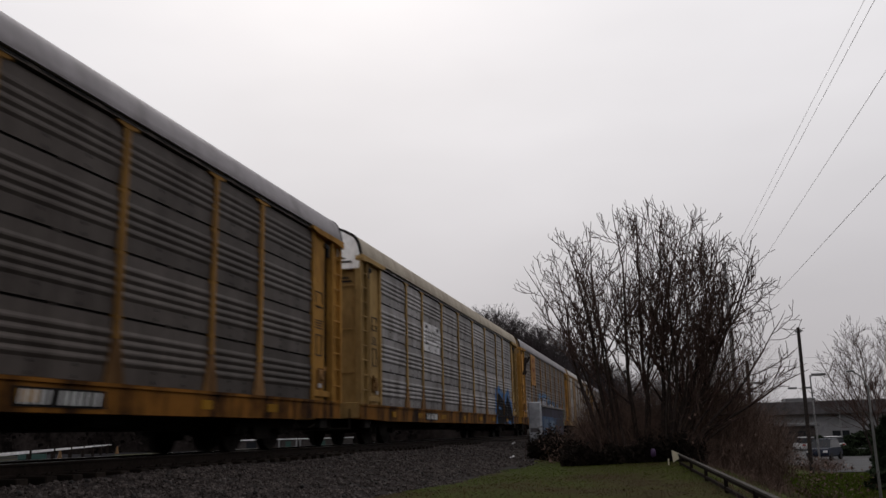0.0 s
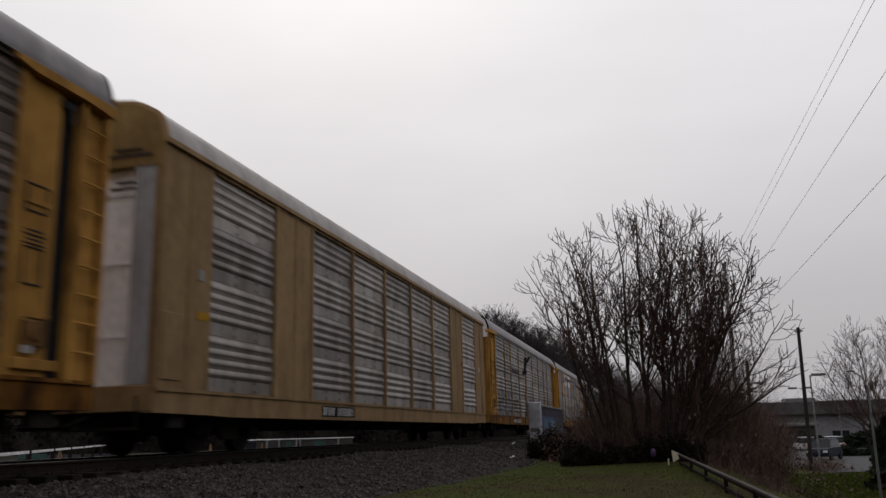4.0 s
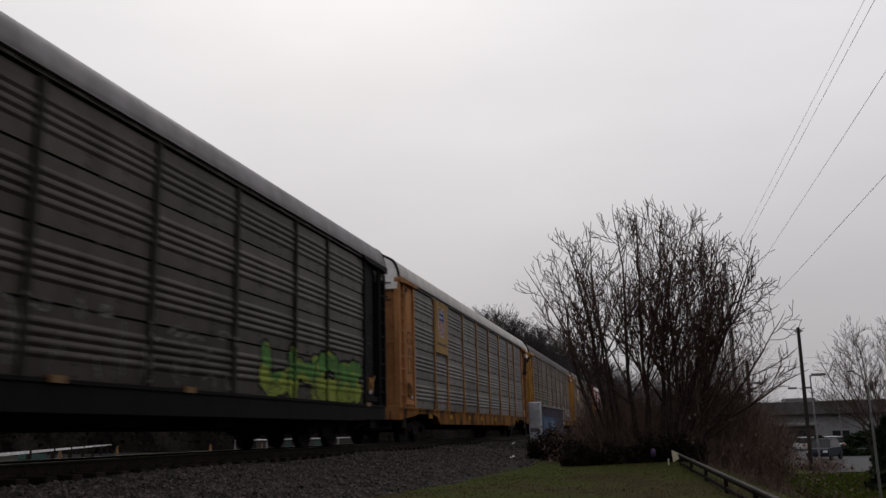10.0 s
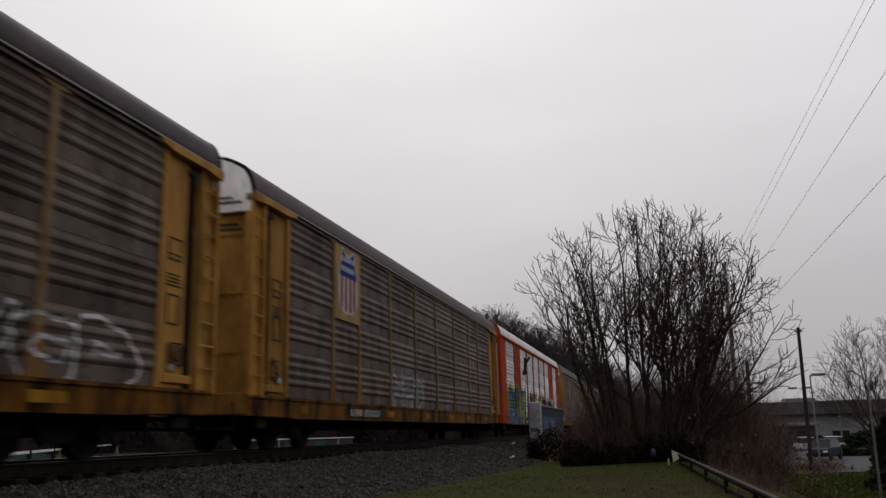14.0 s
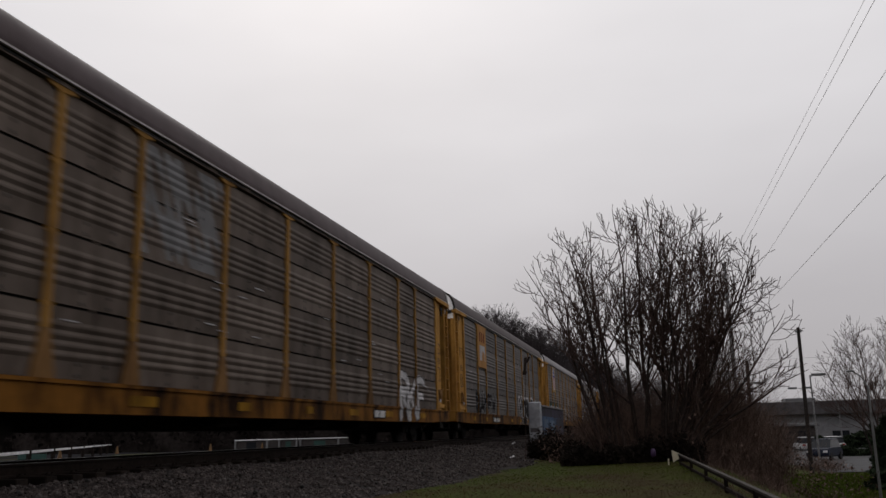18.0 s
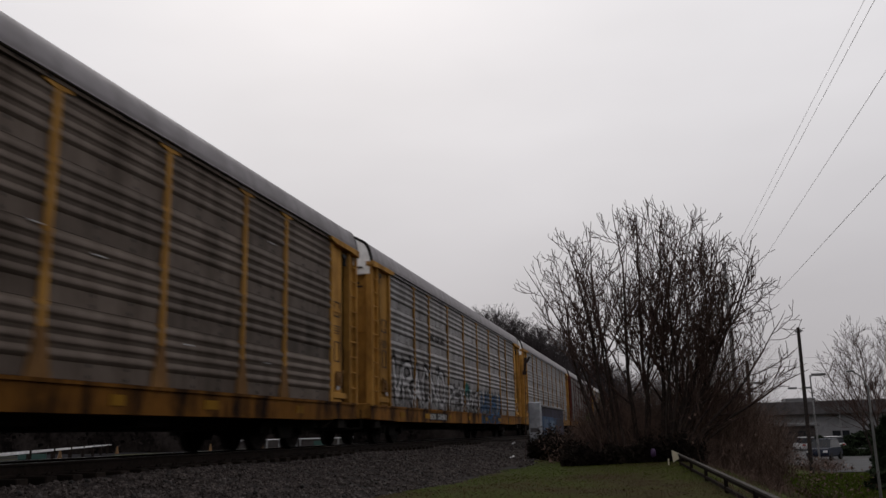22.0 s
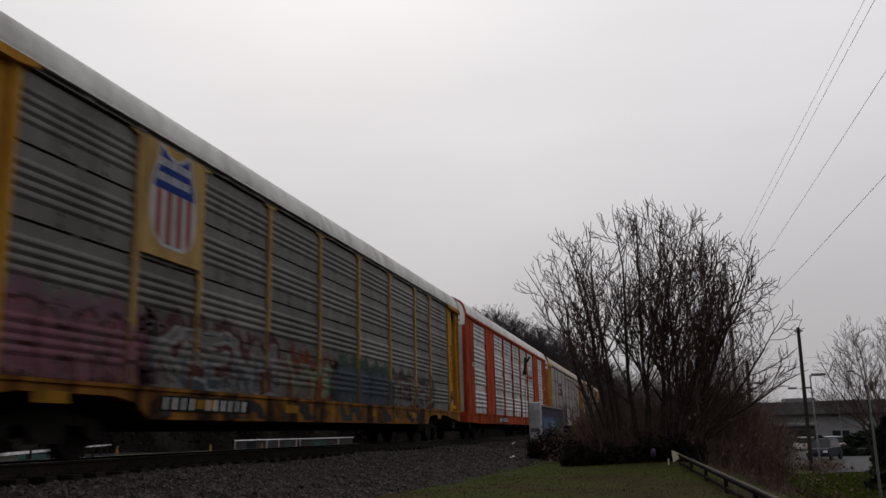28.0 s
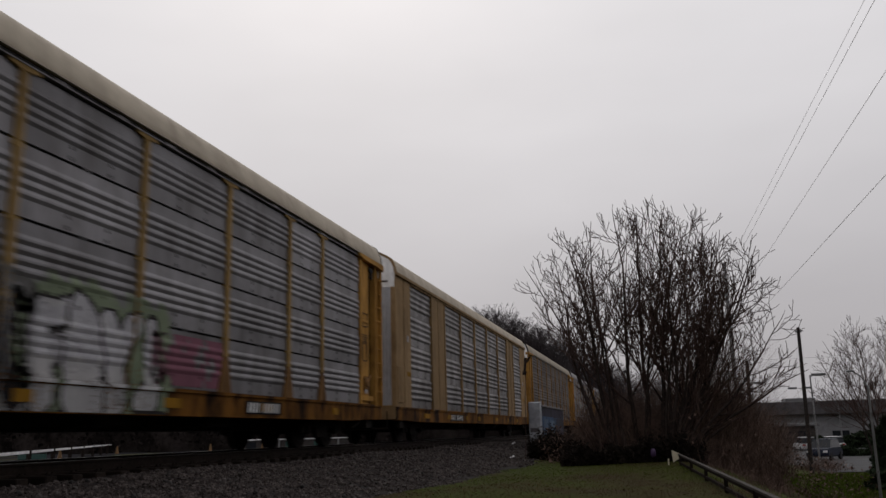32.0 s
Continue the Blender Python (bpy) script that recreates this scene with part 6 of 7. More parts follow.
def build_conifer(at, height, seed):
    t = new("evergreen_shrub")
    t.location = at
    tagged(t, "dark green evergreen shrub at the lawn's edge", "shrub")
    rnd = np.random.RandomState(seed)
    bm = bmesh.new()
    rod(bm, (0, 0, 0), (0, 0, height * 0.9), 0.07, 0.02, 7)
    part("trunk", bm, M["bark"], t)
    n = 2600
    h = rnd.rand(n)
    r = (1.05 - h) * height * 0.33 * np.sqrt(rnd.rand(n)) * (0.8 + 0.3 * np.sin(h * 30))
    a = rnd.rand(n) * 6.28
    c = np.stack([np.cos(a) * r, np.sin(a) * r, 0.1 + h * height], axis=1)
    u, w = rnd.randn(n, 3) * 0.10, rnd.randn(n, 3) * 0.05
    v = np.stack([c - u, c + w, c + u, c - w], axis=1).reshape(-1, 3)
    put("foliage", mesh_from("foliage", v.tolist(), np.arange(n * 4).reshape(-1, 4).tolist(), M["conifer"]), t)


# ---- posts, lamps, cables ----
def strand(name, pts, r, mat, sides=5):
    """One unbroken strand along the points."""
    verts = []
    for x, y, z in pts:
        verts += [(x + r * math.cos(a), y, z + r * math.sin(a)) for a in [k * 2 * math.pi / sides for k in range(sides)]]
    faces = [(j * sides + k, j * sides + (k + 1) % sides, (j + 1) * sides + (k + 1) % sides, (j + 1) * sides + k) for j in range(len(pts) - 1) for k in range(sides)]
    return mesh_from(name, verts, faces, mat, None, True)


def build_posts():
    p = new("utility_pole")
    p.location = (8.1, 52, -2.6)
    tagged(p, "dark leaning wooden utility pole with no cables", "utility pole")
    bm = bmesh.new()
    rod(bm, (0, 0, 0), (0.14, 0, 8.28), 0.125, 0.09, 12)
    part("pole", bm, M["pole"], p)
    bm = bmesh.new()
    box(bm, -0.04, 0.32, -0.06, 0.06, 8.0, 8.12, 0.01)
    part("bracket", bm, M["galv"], p)

    o = new("utility_pole")
    o.location = (4.4, 45, -2.55)
    tagged(o, "short dark wooden pole behind the brush", "utility pole")
    bm = bmesh.new()
    rod(bm, (0, 0, 0), (0.16, 0, 5.93), 0.12, 0.085, 10)
    part("pole", bm, M["pole"], o)

    q = new("utility_pole")
    q.location = (4.15, 48, -2.6)
    tagged(q, "tall grey utility pole behind the tree carrying overhead cables", "utility pole")
    bm = bmesh.new()
    rod(bm, (0, 0, 0), (0.05, 0, 11.6), 0.13, 0.09, 12)
    part("pole", bm, M["galv"], q)
    for x, z in ((-0.4, 9.75), (-0.2, 9.75), (0.3, 9.2), (-0.1, 7.1)):
        bm = bmesh.new()
        rod(bm, (0.03, -0.1, z), (x, -0.1, z + 0.06), 0.03, 0.03, 6)
        part("insulator", bm, M["lamp_grey"], q)
    # cables run from the pole over the lens's right shoulder
    for (x0, z0), (x1, z1), r in (((3.46, 7.35), (3.95, 6.95), 0.0045), ((3.72, 7.35), (4.06, 6.93), 0.0055), ((4.53, 6.75), (3.73, 5.4), 0.0055), ((4.05, 4.55), (3.66, 3.93), 0.0055)):
        pts = []
        for k in range(25):
            s = k / 24
            y = 47.9 - 62 * s
            pts.append((x0 + (x1 - x0) * s * 62 / 48, y, z0 + (z1 - z0) * s * 62 / 48 - 1.2 * s * (1 - s) * 0.25))
        c = put("overhead_cable", strand("overhead_cable", pts, r, M["wire"], 8))
        tagged(c, "thin grey overhead cable strung from the pole", "cable", "overhead cables")
    c = put("overhead_cable", strand("overhead_cable", [(2, 90, 6.6), (22, 88, 6.5), (60, 84, 6.8)], 0.018, M["wire"]))
    tagged(c, "far overhead cable crossing above the car park", "cable", "overhead cables")

    def lamp(x, y, z, h, heads, label):
        o = new("street_lamp")
        o.location = (x, y, z)
        tagged(o, label, "street lamp", "lamps of the car park")
        bm = bmesh.new()
        rod(bm, (0, 0, 0), (0, 0, h), 0.085, 0.055, 10)
        part("pole", bm, M["galv"], o)
        for dx, dz, w in heads:
            bm = bmesh.new()
            rod(bm, (0, 0, h - 0.15 + dz), (dx * 0.5, 0, h + dz), 0.035, sides=6)
            part("arm", bm, M["galv"], o)
            bm = bmesh.new()
            box(bm, dx - w / 2, dx + w / 2, -0.2, 0.2, h - 0.08 + dz, h + 0.12 + dz, 0.04)
            part("lamp_head", bm, M["lamp_grey"], o, "flat grey lamp head")
    lamp(12.2, 74, -3.0, 7.1, ((0.65, 0.0, 1.1),), "tall grey car park lamp with flat box head")
    lamp(14.2, 90, -3.0, 6.7, ((0.2, 0.0, 0.9), (-1.1, 0.0, 0.8)), "double-headed car park lamp")
    lamp(8.3, 80, -3.0, 6.9, ((0.65, 0.0, 1.0),), "grey car park lamp seen through twigs")
    lamp(22.4, 118, -3.0, 6.4, (), "far bare lamp post")
    # curved street lamp
    o = new("street_lamp")
    o.location = (6.6, 30, -2.35)
    tagged(o, "slim grey street lamp with a curved arm above the lawn", "street lamp")
    bm = bmesh.new()
    rod(bm, (0, 0, 0), (0.04, 0, 3.75), 0.05, 0.032, 12)
    part("pole", bm, M["galv"], o)
    bm = bmesh.new()
    pts = [(0.04, 0, 3.7), (-0.06, 0, 3.95), (-0.2, 0, 4.12), (-0.36, 0, 4.22)]
    for a, b in zip(pts, pts[1:]):
        rod(bm, a, b, 0.022, 0.02, 8)
    part("arm", bm, M["galv"], o)
    bm = bmesh.new()
    box(bm, -0.55, -0.30, -0.07, 0.07, 4.2, 4.26, 0.015)
    part("lamp_head", bm, M["lamp_grey"], o, "grey lamp head")


def build_fence_rail():
    """A low timber rail on short posts that runs down the edge of the shelf, with a cream board at its end."""
    o = new("guard_rail")
    o.location = (0.44, 22, -0.42)
    tagged(o, "low weathered guard rail with a cream end board beside the turf", "guard rail")
    run = Vector((0.73, -12.0, -0.13))
    n = run.normalized()
    L = 20.0
    a = Vector((0, 0, 0))
    b = n * L
    for z0, z1, w in ((0.0, 0.03, 0.065), (-0.05, -0.004, 0.03), (-0.20, -0.15, 0.04)):
        m = Matrix.Translation((a + b) / 2 + Vector((0, 0, (z0 + z1) / 2))) @ n.to_track_quat("Y", "Z").to_matrix().to_4x4()
        bm = bmesh.new()
        bmesh.ops.create_cube(bm, size=1.0, matrix=m @ Matrix.Diagonal((w, L, z1 - z0, 1)))
        part("beam", bm, M["timber_top" if z0 == 0.0 else "timber"], o, "paler top board" if z0 == 0.0 else "")
    for k in range(8):
        p = n * (0.3 + k * 2.6)
        bm = bmesh.new()
        box(bm, p.x - 0.03, p.x + 0.03, p.y - 0.03, p.y + 0.03, p.z - 0.85, p.z + 0.02, 0.006)
        part("post", bm, M["timber"], o)
    bm = bmesh.new()
    v = [bm.verts.new(c) for c in ((-0.17, 0.05, 0.12), (0.13, 0.02, -0.02), (-0.15, 0.05, -0.17))]
    w = [bm.verts.new((c.co.x, c.co.y + 0.05, c.co.z)) for c in v]
    bm.faces.new(v), bm.faces.new(w[::-1])
    for i in range(3):
        bm.faces.new((v[i], v[(i + 1) % 3], w[(i + 1) % 3], w[i]))
    part("end_board", bm, M["cream_end"], o, "cream painted pointed end board")
    bm = bmesh.new()
    rod(bm, (-0.24, 0.02, -0.6), (-0.24, 0.02, -0.08), 0.02, sides=6)
    s = new("marker_stake")
    s.location = (0.42, 22, -0.42)
    tagged(s, "thin pale stake in the turf", "stake")
    part("stake", bm, M["cream_end"], s)
    bm = bmesh.new()
    bmesh.ops.create_icosphere(bm, subdivisions=2, radius=0.11)
    for v in bm.verts:
        v.co = Vector((v.co.x * 0.7, v.co.y * 0.6, v.co.z * (1.2 if v.co.z > 0 else 1.0))) * (0.85 + 0.3 * random.random())
    bag = put("plastic_bag", mesh_of("plastic_bag", bm, M["purple"], True), None, (-0.18, 24.0, -0.42))
    tagged(bag, "purple plastic bag caught in the brush", "bag")


def build_mural_wall():
    w = new("painted_wall")
    w.location = (-5.0, 36, -0.75)
    tagged(w, "long low wall with a white end and a blue mural behind brush", "wall")
    bm = bmesh.new()
    box(bm, -0.26, 0.26, 0.0, 0.35, 0, 2.2, 0.05)
    part("end_pier", bm, M["wall_white"], w, "white plastered end pier")
    bm = bmesh.new()
    box(bm, -0.24, 0.24, 0.36, 9, 0, 1.98)
    part("wall", bm, M["mural_blue"], w, "blue mural paint")
    for y0, y1, z0, z1, key, words in ((0.5, 8.9, 1.62, 1.97, "mural_purple", "dark purple mural band"), (0.9, 2.6, 0.7, 1.5, "mural_pale", "pale blue mural shape"),
                                       (3.0, 5.2, 0.9, 1.45, "mural_pale", "pale blue mural shape"), (5.6, 8.8, 0.5, 1.55, "mural_purple", "dark purple mural shape")):
        bm = bmesh.new()
        slab(bm, [(y0, z0), (y1 - 0.3, z0 - 0.05), (y1, z0 + 0.4 * (z1 - z0)), (y1 - 0.1, z1), (y0 + 0.2, z1), (y0 - 0.05, z0 + 0.6 * (z1 - z0))], 0.242, 0.246)
        part("mural_shape", bm, M[key], w, words)
    bm = bmesh.new()
    box(bm, -0.3, 0.3, 0.36, 9, 1.98, 2.08, 0.02)
    part("coping", bm, M["shingle"], w)
    bm = bmesh.new()
    box(bm, -0.2, 0.16, -0.006, 0.0, 0.95, 1.12)
    part("stencil_bar", bm, M["shingle"], w, "row of faded dark marks")
    # a snagged seed head on a tall dead stalk before the train
    s = new("dead_stalk")
    s.location = (-4.3, 28, -0.75)
    tagged(s, "tall dead weed stalk with a dark drooping seed head", "weed")
    bm = bmesh.new()
    rod(bm, (0.05, 0, 0), (0.18, 0, 3.1), 0.009, 0.005, 5)
    part("stalk", bm, M["twig"], s)
    bm = bmesh.new()
    for a, b, r in (((0.20, 0, 3.38), (0.16, 0, 2.95), 0.05), ((0.33, 0, 3.40), (0.24, 0, 3.22), 0.04), ((0.17, 0, 2.95), (0.12, 0, 2.82), 0.075), ((0.18, 0, 3.2), (0.3, 0, 3.3), 0.03)):
        rod(bm, a, b, r, r * 0.8, 7)
    part("seed_head", bm, M["bark"], s)


# ---- the car park and what lies beyond ----
def build_vehicle(at, turn, paint, label):
    c = new("parked_car")
    c.matrix_world = pose(*at, 0, 0, turn)
    tagged(c, label, "car", "parked cars")
    bm = bmesh.new()
    slab(bm, [(-2.2, 0.35), (-2.25, 0.75), (-2.1, 0.95), (-1.0, 1.02), (1.2, 1.02), (2.05, 0.92), (2.2, 0.6), (2.15, 0.32)], -0.88, 0.88)
    bmesh.ops.bevel(bm, geom=bm.edges[:], offset=0.06, segments=2, affect="EDGES")
    part("body", bm, paint, c)
    bm = bmesh.new()
    o = [(-2.1, 1.0), (-1.85, 1.62), (0.35, 1.68), (1.1, 1.0)]
    a = [bm.verts.new((-0.8 if z < 1.2 else -0.66, y, z)) for y, z in o]
    b = [bm.verts.new((0.8 if z < 1.2 else 0.66, y, z)) for y, z in o]
    bm.faces.new(a[::-1]), bm.faces.new(b)
    for i in range(4):
        bm.faces.new((a[i], a[(i + 1) % 4], b[(i + 1) % 4], b[i]))
    part("cabin", bm, M["glass"], c, "dark windows")
    bm = bmesh.new()
    box(bm, -0.67, 0.67, -1.85, 0.38, 1.62, 1.71, 0.03)
    part("roof", bm, paint, c)
    for x in (-0.84, 0.84):
        for y in (-1.4, 1.35):
            bm = bmesh.new()
            rod(bm, (x - 0.1, y, 0.32), (x + 0.1, y, 0.32), 0.32, sides=16)
            part("wheel", bm, M["tyre"], c)
    for x in (-0.65, 0.65):
        bm = bmesh.new()
        box(bm, x - 0.16, x + 0.16, -2.28, -2.2, 0.72, 0.88, 0.01)
        part("tail_light", bm, M["red_lens"], c)
        bm = bmesh.new()
        box(bm, x - 0.16, x + 0.16, 2.12, 2.2, 0.65, 0.82, 0.01)
        part("headlight", bm, M["white_sheet"], c)


def build_beyond():
    lot = put("car_park", grid_mesh("car_park", np.arange(9.2, 62, 1.5), np.arange(53, 150, 3.0), lambda x, y: np.interp(y, [55, 75, 200], [-2.5, -2.75, -3.2]) + 0 * x, M["asphalt"], 0.06))
    tagged(lot, "wet grey asphalt of the car park", "car park", "", "structure")
    build_vehicle((13.3, 78, -2.72), 155, M["car_blue"], "dark blue parked car on wet asphalt")
    build_vehicle((19.6, 110, -2.95), 8, M["car_white"], "white parked car in the far row")
    build_vehicle((16.7, 110, -2.95), 5, M["car_white"], "pale parked car in the far row")
    build_vehicle((23.5, 92, -2.78), 60, M["car_blue"], "dark parked car by the shrubs")
    # long low store
    s = new("store_building")
    s.location = (18, 160, -3.2)
    tagged(s, "long low store with dark roof band and pale wall", "building")
    bm = bmesh.new()
    box(bm, -2, 60, 0, 25, 0, 5.0)
    part("wall", bm, M["store_wall"], s)
    bm = bmesh.new()
    box(bm, -2.6, 60.6, -1.4, 25.4, 5.0, 7.3, 0.1)
    part("roof", bm, M["shingle"], s)
    bm = bmesh.new()
    box(bm, 4.5, 9.5, 4, 10, 7.3, 8.0, 0.05)
    part("roof_unit", bm, M["lamp_grey"], s)
    for k in range(11):
        bm = bmesh.new()
        box(bm, 0.5 + k * 5.2, 3.2 + k * 5.2, -0.06, 0.0, 0.3, 2.2)
        w = part("window", bm, M["glass"], s)
        bm = bmesh.new()
        box(bm, 1.8 + k * 5.2, 1.9 + k * 5.2, -0.1, -0.06, 0.3, 2.2)
        part("mullion", bm, M["galv"], w)
    # clipped dark shrubs along the store's front
    rnd = np.random.RandomState(12)
    n = 9000
    x, y = 19 + 26 * rnd.rand(n), 117 + 2.5 * rnd.rand(n)
    z = -3.0 + (1.7 + 0.4 * np.sin(x * 0.8)) * rnd.rand(n) ** 0.7
    c = np.stack([x, y, z], axis=1)
    a, b = rnd.randn(n, 3) * 0.14, rnd.randn(n, 3) * 0.14
    v = np.stack([c - a, c + b, c + a, c - b], axis=1).reshape(-1, 3)
    o = put("shrub_row", mesh_from("shrub_row", v.tolist(), np.arange(n * 4).reshape(-1, 4).tolist(), M["conifer"]))
    tagged(o, "row of dark clipped shrubs before the store", "shrubs", "", "stuff")
    # a low bed of dark shrubs along the near edge of the parking rows
    n = 5000
    x, y = 15.2 + 12 * rnd.rand(n), 86 + 2.0 * rnd.rand(n)
    z = -2.85 + (0.9 + 0.3 * np.sin(x * 1.3)) * rnd.rand(n) ** 0.7
    c = np.stack([x, y, z], axis=1)
    a, b = rnd.randn(n, 3) * 0.09, rnd.randn(n, 3) * 0.09
    v = np.stack([c - a, c + b, c + a, c - b], axis=1).reshape(-1, 3)
    o = put("shrub_bed", mesh_from("shrub_bed", v.tolist(), np.arange(n * 4).reshape(-1, 4).tolist(), M["conifer"]))
    tagged(o, "low bed of dark shrubs beside the parking rows", "shrubs", "", "stuff")
    h = new("shop_hut")
    h.location = (15.0, 118, -3.0)
    tagged(h, "small dark hut with a pale roof edge", "building")
    bm = bmesh.new()
    box(bm, -3, 4.5, 0, 6, 0, 3.0)
    part("wall", bm, M["brick_wall"], h)
    bm = bmesh.new()
    box(bm, -3.4, 4.9, -0.5, 6.4, 3.0, 3.35, 0.05)
    part("roof", bm, M["lamp_grey"], h)
    for k in range(3):
        bm = bmesh.new()
        box(bm, -2.4 + k * 2.3, -0.9 + k * 2.3, -0.05, 0.0, 0.8, 2.4)
        part("window", bm, M["glass"], h)
    for x, y, z, hh, sd in ((19.8, 90, -2.85, 2.9, 3), (21.6, 92, -2.85, 3.0, 4)):
        build_conifer((x, y, z), hh, sd)
    build_conifer((8.55, 37.5, -2.4), 2.3, 7)
    build_conifer((9.1, 39.0, -2.4), 2.7, 8)
    build_fan_tree((9.35, 41, -2.4), 7.5, 2.6, 31, "bare spreading tree at the lawn's edge")
    build_tree((13.2, 60, -2.6), 6.0, 33, 5, "bare young tree beside the car park", 0.75, 0.09, 0.009)
    build_tree((12.2, 52, -2.5), 5.6, 37, 5, "bare slender tree beside the car park", 0.7, 0.08, 0.009)
    build_tree((1.2, 44, -1.5), 5.2, 41, 5, "bare thin tree in the thicket", 0.7, 0.08, 0.009)

    # across the track: a road with a guard rail, markers and low pale sheds
    r = new("roadside_barrier")
    r.location = (-19.6, 22.5, -0.72)
    tagged(r, "white topped roadside barrier across the track", "barrier")
    d = Vector((-22.0, 36.0, 0.08))
    n, L = d.normalized(), 96.0
    for k in range(14):
        a, b = n * (k * L / 14 - 8.0), n * ((k + 1) * L / 14 - 8.25)
        m = Matrix.Translation((a + b) / 2 + Vector((0, 0, 0.68))) @ n.to_track_quat("Y", "Z").to_matrix().to_4x4()
        bm = bmesh.new()
        bmesh.ops.create_cube(bm, size=1.0, matrix=m @ Matrix.Diagonal((0.1, (b - a).length, 0.09, 1)))
        part("beam", bm, M["white_sheet"], r, "white beam")
        bm = bmesh.new()
        p = n * (k * L / 14 - 8.0)
        box(bm, p.x - 0.07, p.x + 0.07, p.y - 0.07, p.y + 0.07, -0.1, 0.8, 0.01)
        part("post", bm, M["timber"], r)
    def cone(x, y):
        c = new("traffic_cone")
        c.location = (x, y, -0.72)
        tagged(c, "faded amber traffic cone by the road", "cone", "cones across the track")
        bm = bmesh.new()
        box(bm, -0.35, 0.35, -0.35, 0.35, 0, 0.06)
        part("base", bm, M["tyre"], c)
        bm = bmesh.new()
        rod(bm, (0, 0, 0.06), (0, 0, 0.66), 0.15, 0.04, 14)
        part("cone", bm, M["amber"], c)
    cone(-41.4, 60), cone(-33.3, 60), cone(-29.5, 38), cone(-29.0, 60)
    t = new("road_sign")
    t.location = (-29.5, 36.0, -0.72)
    tagged(t, "low teal sign board across the track", "sign")
    bm = bmesh.new()
    box(bm, -0.8, 0.8, -0.03, 0.03, 0.25, 0.5, 0.01)
    part("board", bm, M["teal"], t)
    for x in (-0.7, 0.7):
        bm = bmesh.new()
        box(bm, x - 0.04, x + 0.04, 0.03, 0.09, 0, 0.6)
        part("leg", bm, M["timber"], t)
    for x0, x1, lab in ((-31.2, -28.6, "small pale shed across the track"), (-27.6, -26.2, "narrow pale shed across the track"), (-25.9, -22.9, "pale shed with white roof edge across the track")):
        s = new("shed")
        s.location = ((x0 + x1) / 2, 60, -0.72)
        tagged(s, lab, "shed", "sheds across the track")
        w = (x1 - x0) / 2
        bm = bmesh.new()
        box(bm, -w, w, 0, 3, 0, 0.82)
        part("wall", bm, M["brick_wall"], s)
        bm = bmesh.new()
        box(bm, -w - 0.05, w + 0.05, -0.12, 3.1, 0.82, 0.89, 0.02)
        part("roof", bm, M["white_sheet"], s)
        bm = bmesh.new()
        box(bm, -w * 0.3, w * 0.3, -0.03, 0, 0.1, 0.7)
        part("window", bm, M["glass"] if x0 < -30 else M["teal"], s)
        for x in (-w, w):
            bm = bmesh.new()
            box(bm, x - 0.06, x + 0.06, -0.1, 0.02, 0, 0.82)
            part("corner_post", bm, M["galv"], s)
    # dark hedge beyond the road: a dense core with loose twigs and leaves round it
    gx, gz = np.meshgrid(np.linspace(-80, -10, 71), np.linspace(0, 1, 7))
    fr = 66.4 + 0.5 * np.sin(gx * 1.3 + gz * 4) + 0.4 * np.sin(gx * 0.5) + 1.2 * gz ** 2
    hz = ground_z(gx, 0 * gx + 66) - 0.1 + gz * (2.9 + 0.4 * np.sin(gx * 0.9) + 0.25 * np.sin(gx * 2.7))
    hv = np.stack([gx.ravel(), fr.ravel(), hz.ravel()], axis=1)
    hf = [(j * 71 + i, j * 71 + i + 1, (j + 1) * 71 + i + 1, (j + 1) * 71 + i) for j in range(6) for i in range(70)]
    core = mesh_from("hedge_core", hv.tolist(), hf, M["hedge"], None, True)
    rnd = np.random.RandomState(3)
    n = 20000
    x = -75 + 62 * rnd.rand(n)
    y = 66 + 6 * rnd.rand(n)
    z = ground_z(x, y) + 3.2 * rnd.rand(n)
    c = np.stack([x, y, z], axis=1)
    a, b = rnd.randn(n, 3) * 0.12, rnd.randn(n, 3) * 0.12
    v = np.stack([c - a, c + b, c + a, c - b], axis=1).reshape(-1, 3)
    hg = put("hedge", mesh_from("hedge", v.tolist(), np.arange(n * 4).reshape(-1, 4).tolist(), M["hedge"]))
    put("core", core, hg)
    tagged(hg, "dark bare hedge beyond the track", "hedge", "", "stuff")


build_ground()
build_track()
build_grass()
build_big_tree()
build_brush()
build_far_woods()
build_posts()
build_fence_rail()
build_mural_wall()
build_beyond()
# ---- what moves ----
# slack in the couplings: how far each gap between two cars lies from an even spacing
SLACK = (0.0, -0.13, -0.09, 0.15, 0.0, 0.0, -0.04, 0.03, 0.04, -0.10, -0.12, -0.14, -0.11, -0.12, -0.38, -0.42, -0.45, -0.62, -0.68, -0.50, -0.35, -0.30, -0.30, -0.30, -0.30, -0.30)


SHIFT = {0: -0.2, 1: 0.0, 2: -0.2, 4: -0.09, 6: -0.11, 8: -0.1, 9: 0.0, 10: 0.04, 11: -0.13, 12: -0.3, 13: -0.17, 14: -0.15, 17: -0.18, 18: -0.17, 19: -0.09}


def car_y(i, t):
    return Y_REF + PITCH * (i - 0.5 - gone(t)) + (SLACK[i] + SLACK[i + 1]) / 2 + SHIFT.get(i, -0.08)


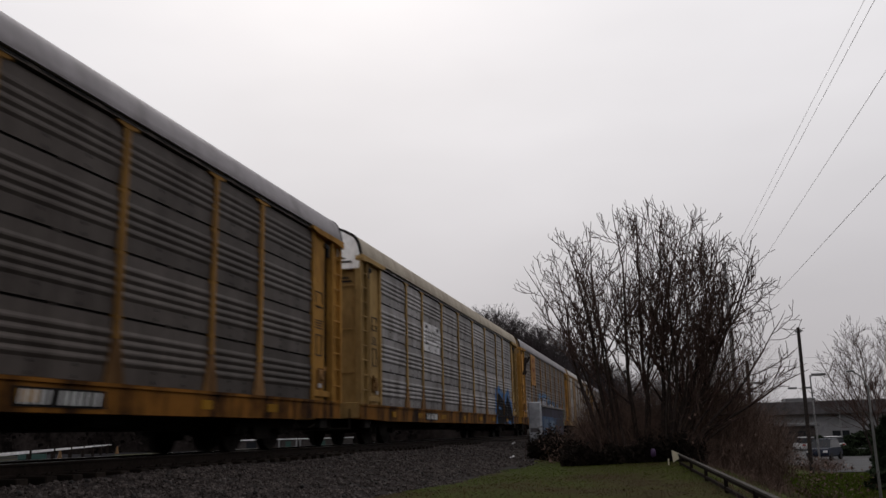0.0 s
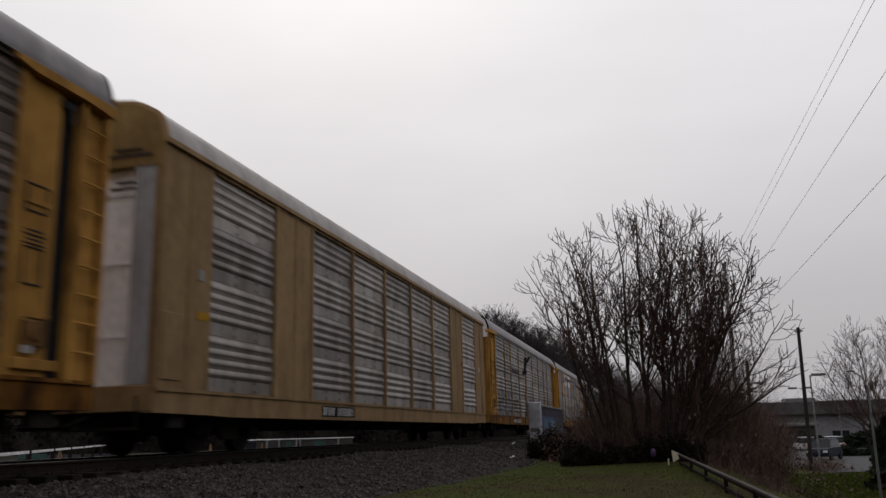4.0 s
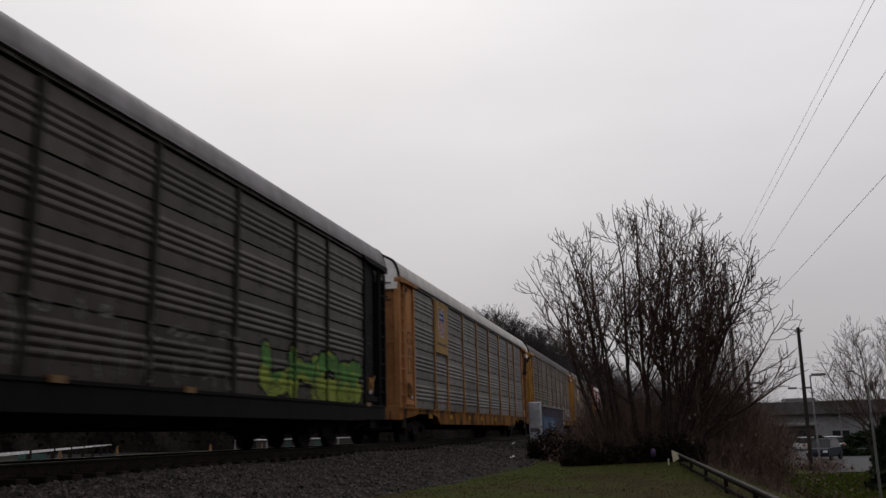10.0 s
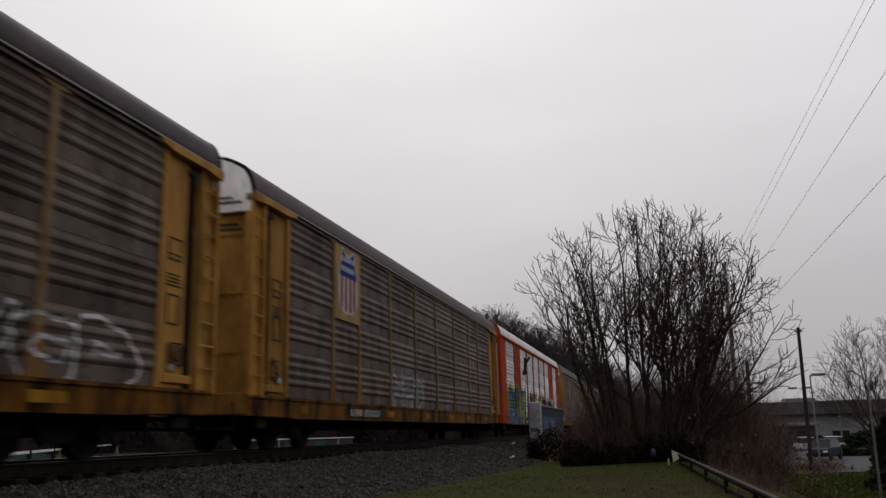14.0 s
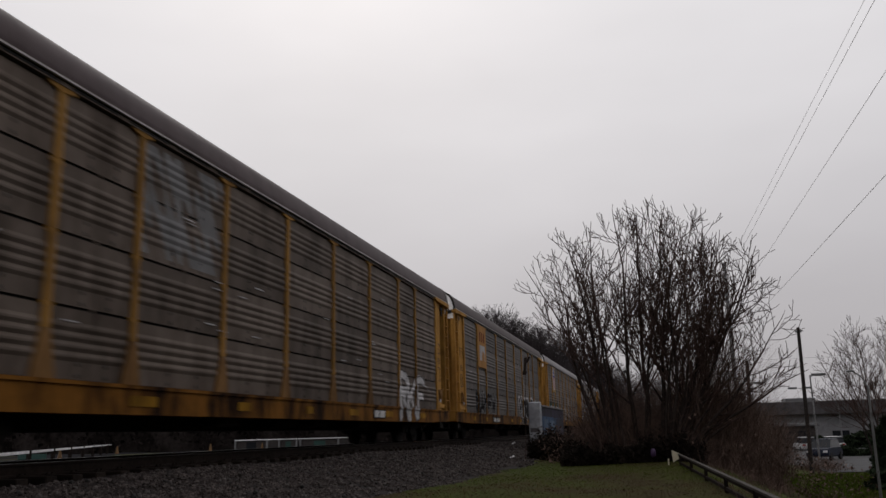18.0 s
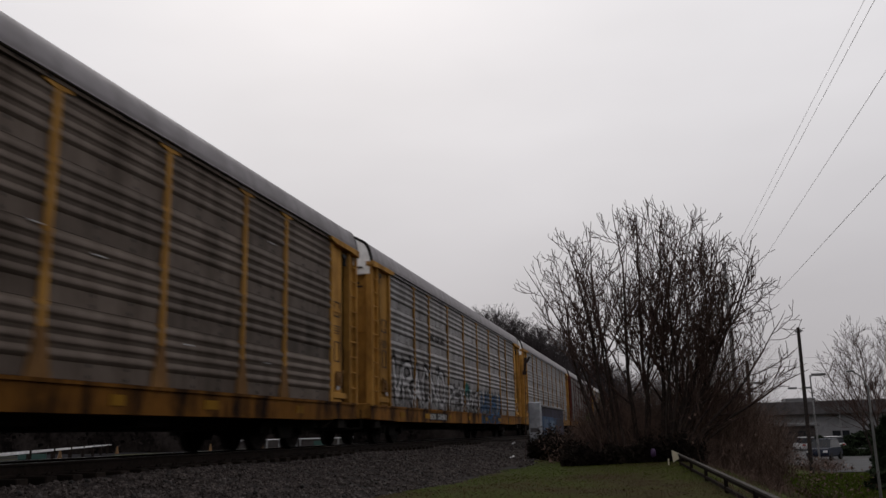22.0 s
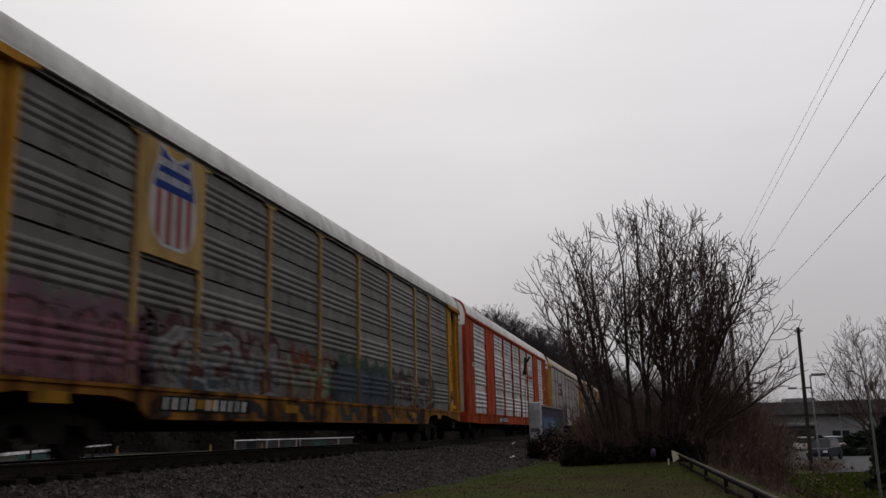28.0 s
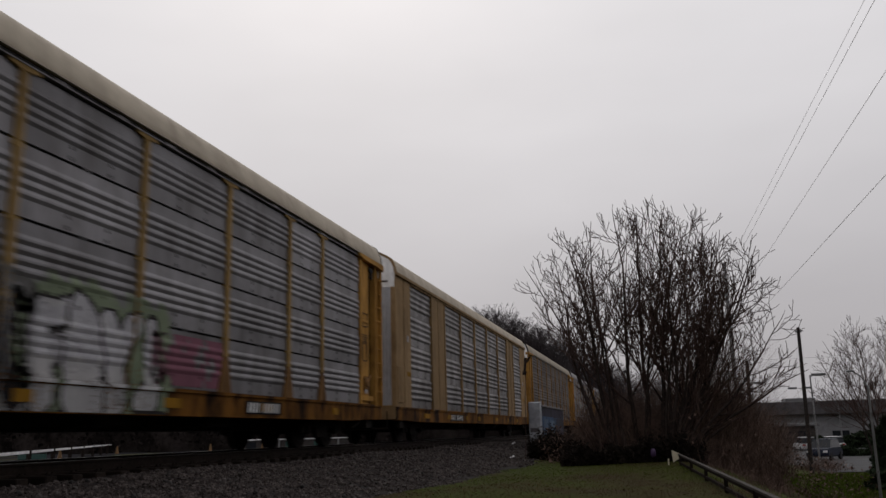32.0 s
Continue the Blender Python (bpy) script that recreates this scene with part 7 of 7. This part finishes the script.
def motions():
    for car, i in CARS:
        walk(car, [(t, pose(TRACK_X, car_y(i, t), 0)) for t in (0, 4, 8, 12, 16, 20, 24, 28, 32)])
    for ws, i, along, k in WHEELS:
        # a wheel turns, step by step, while it is near
        near = [n / FPS for n in range(0, 32 * FPS + 1) if -4 < car_y(i, n / FPS) + along < 30]
        if not near:
            continue
        times = ([] if near[0] == 0 else [0.0]) + near + ([] if near[-1] == 32.0 else [32.0])
        rows, first = [], car_y(i, near[0])
        for t in times:
            turn = math.degrees((first - car_y(i, min(max(t, near[0]), near[-1]))) / 0.42)
            rows.append((t, pose(0, k, 0.42, turn, 0, 0)))
        walk(ws, rows)


motions()
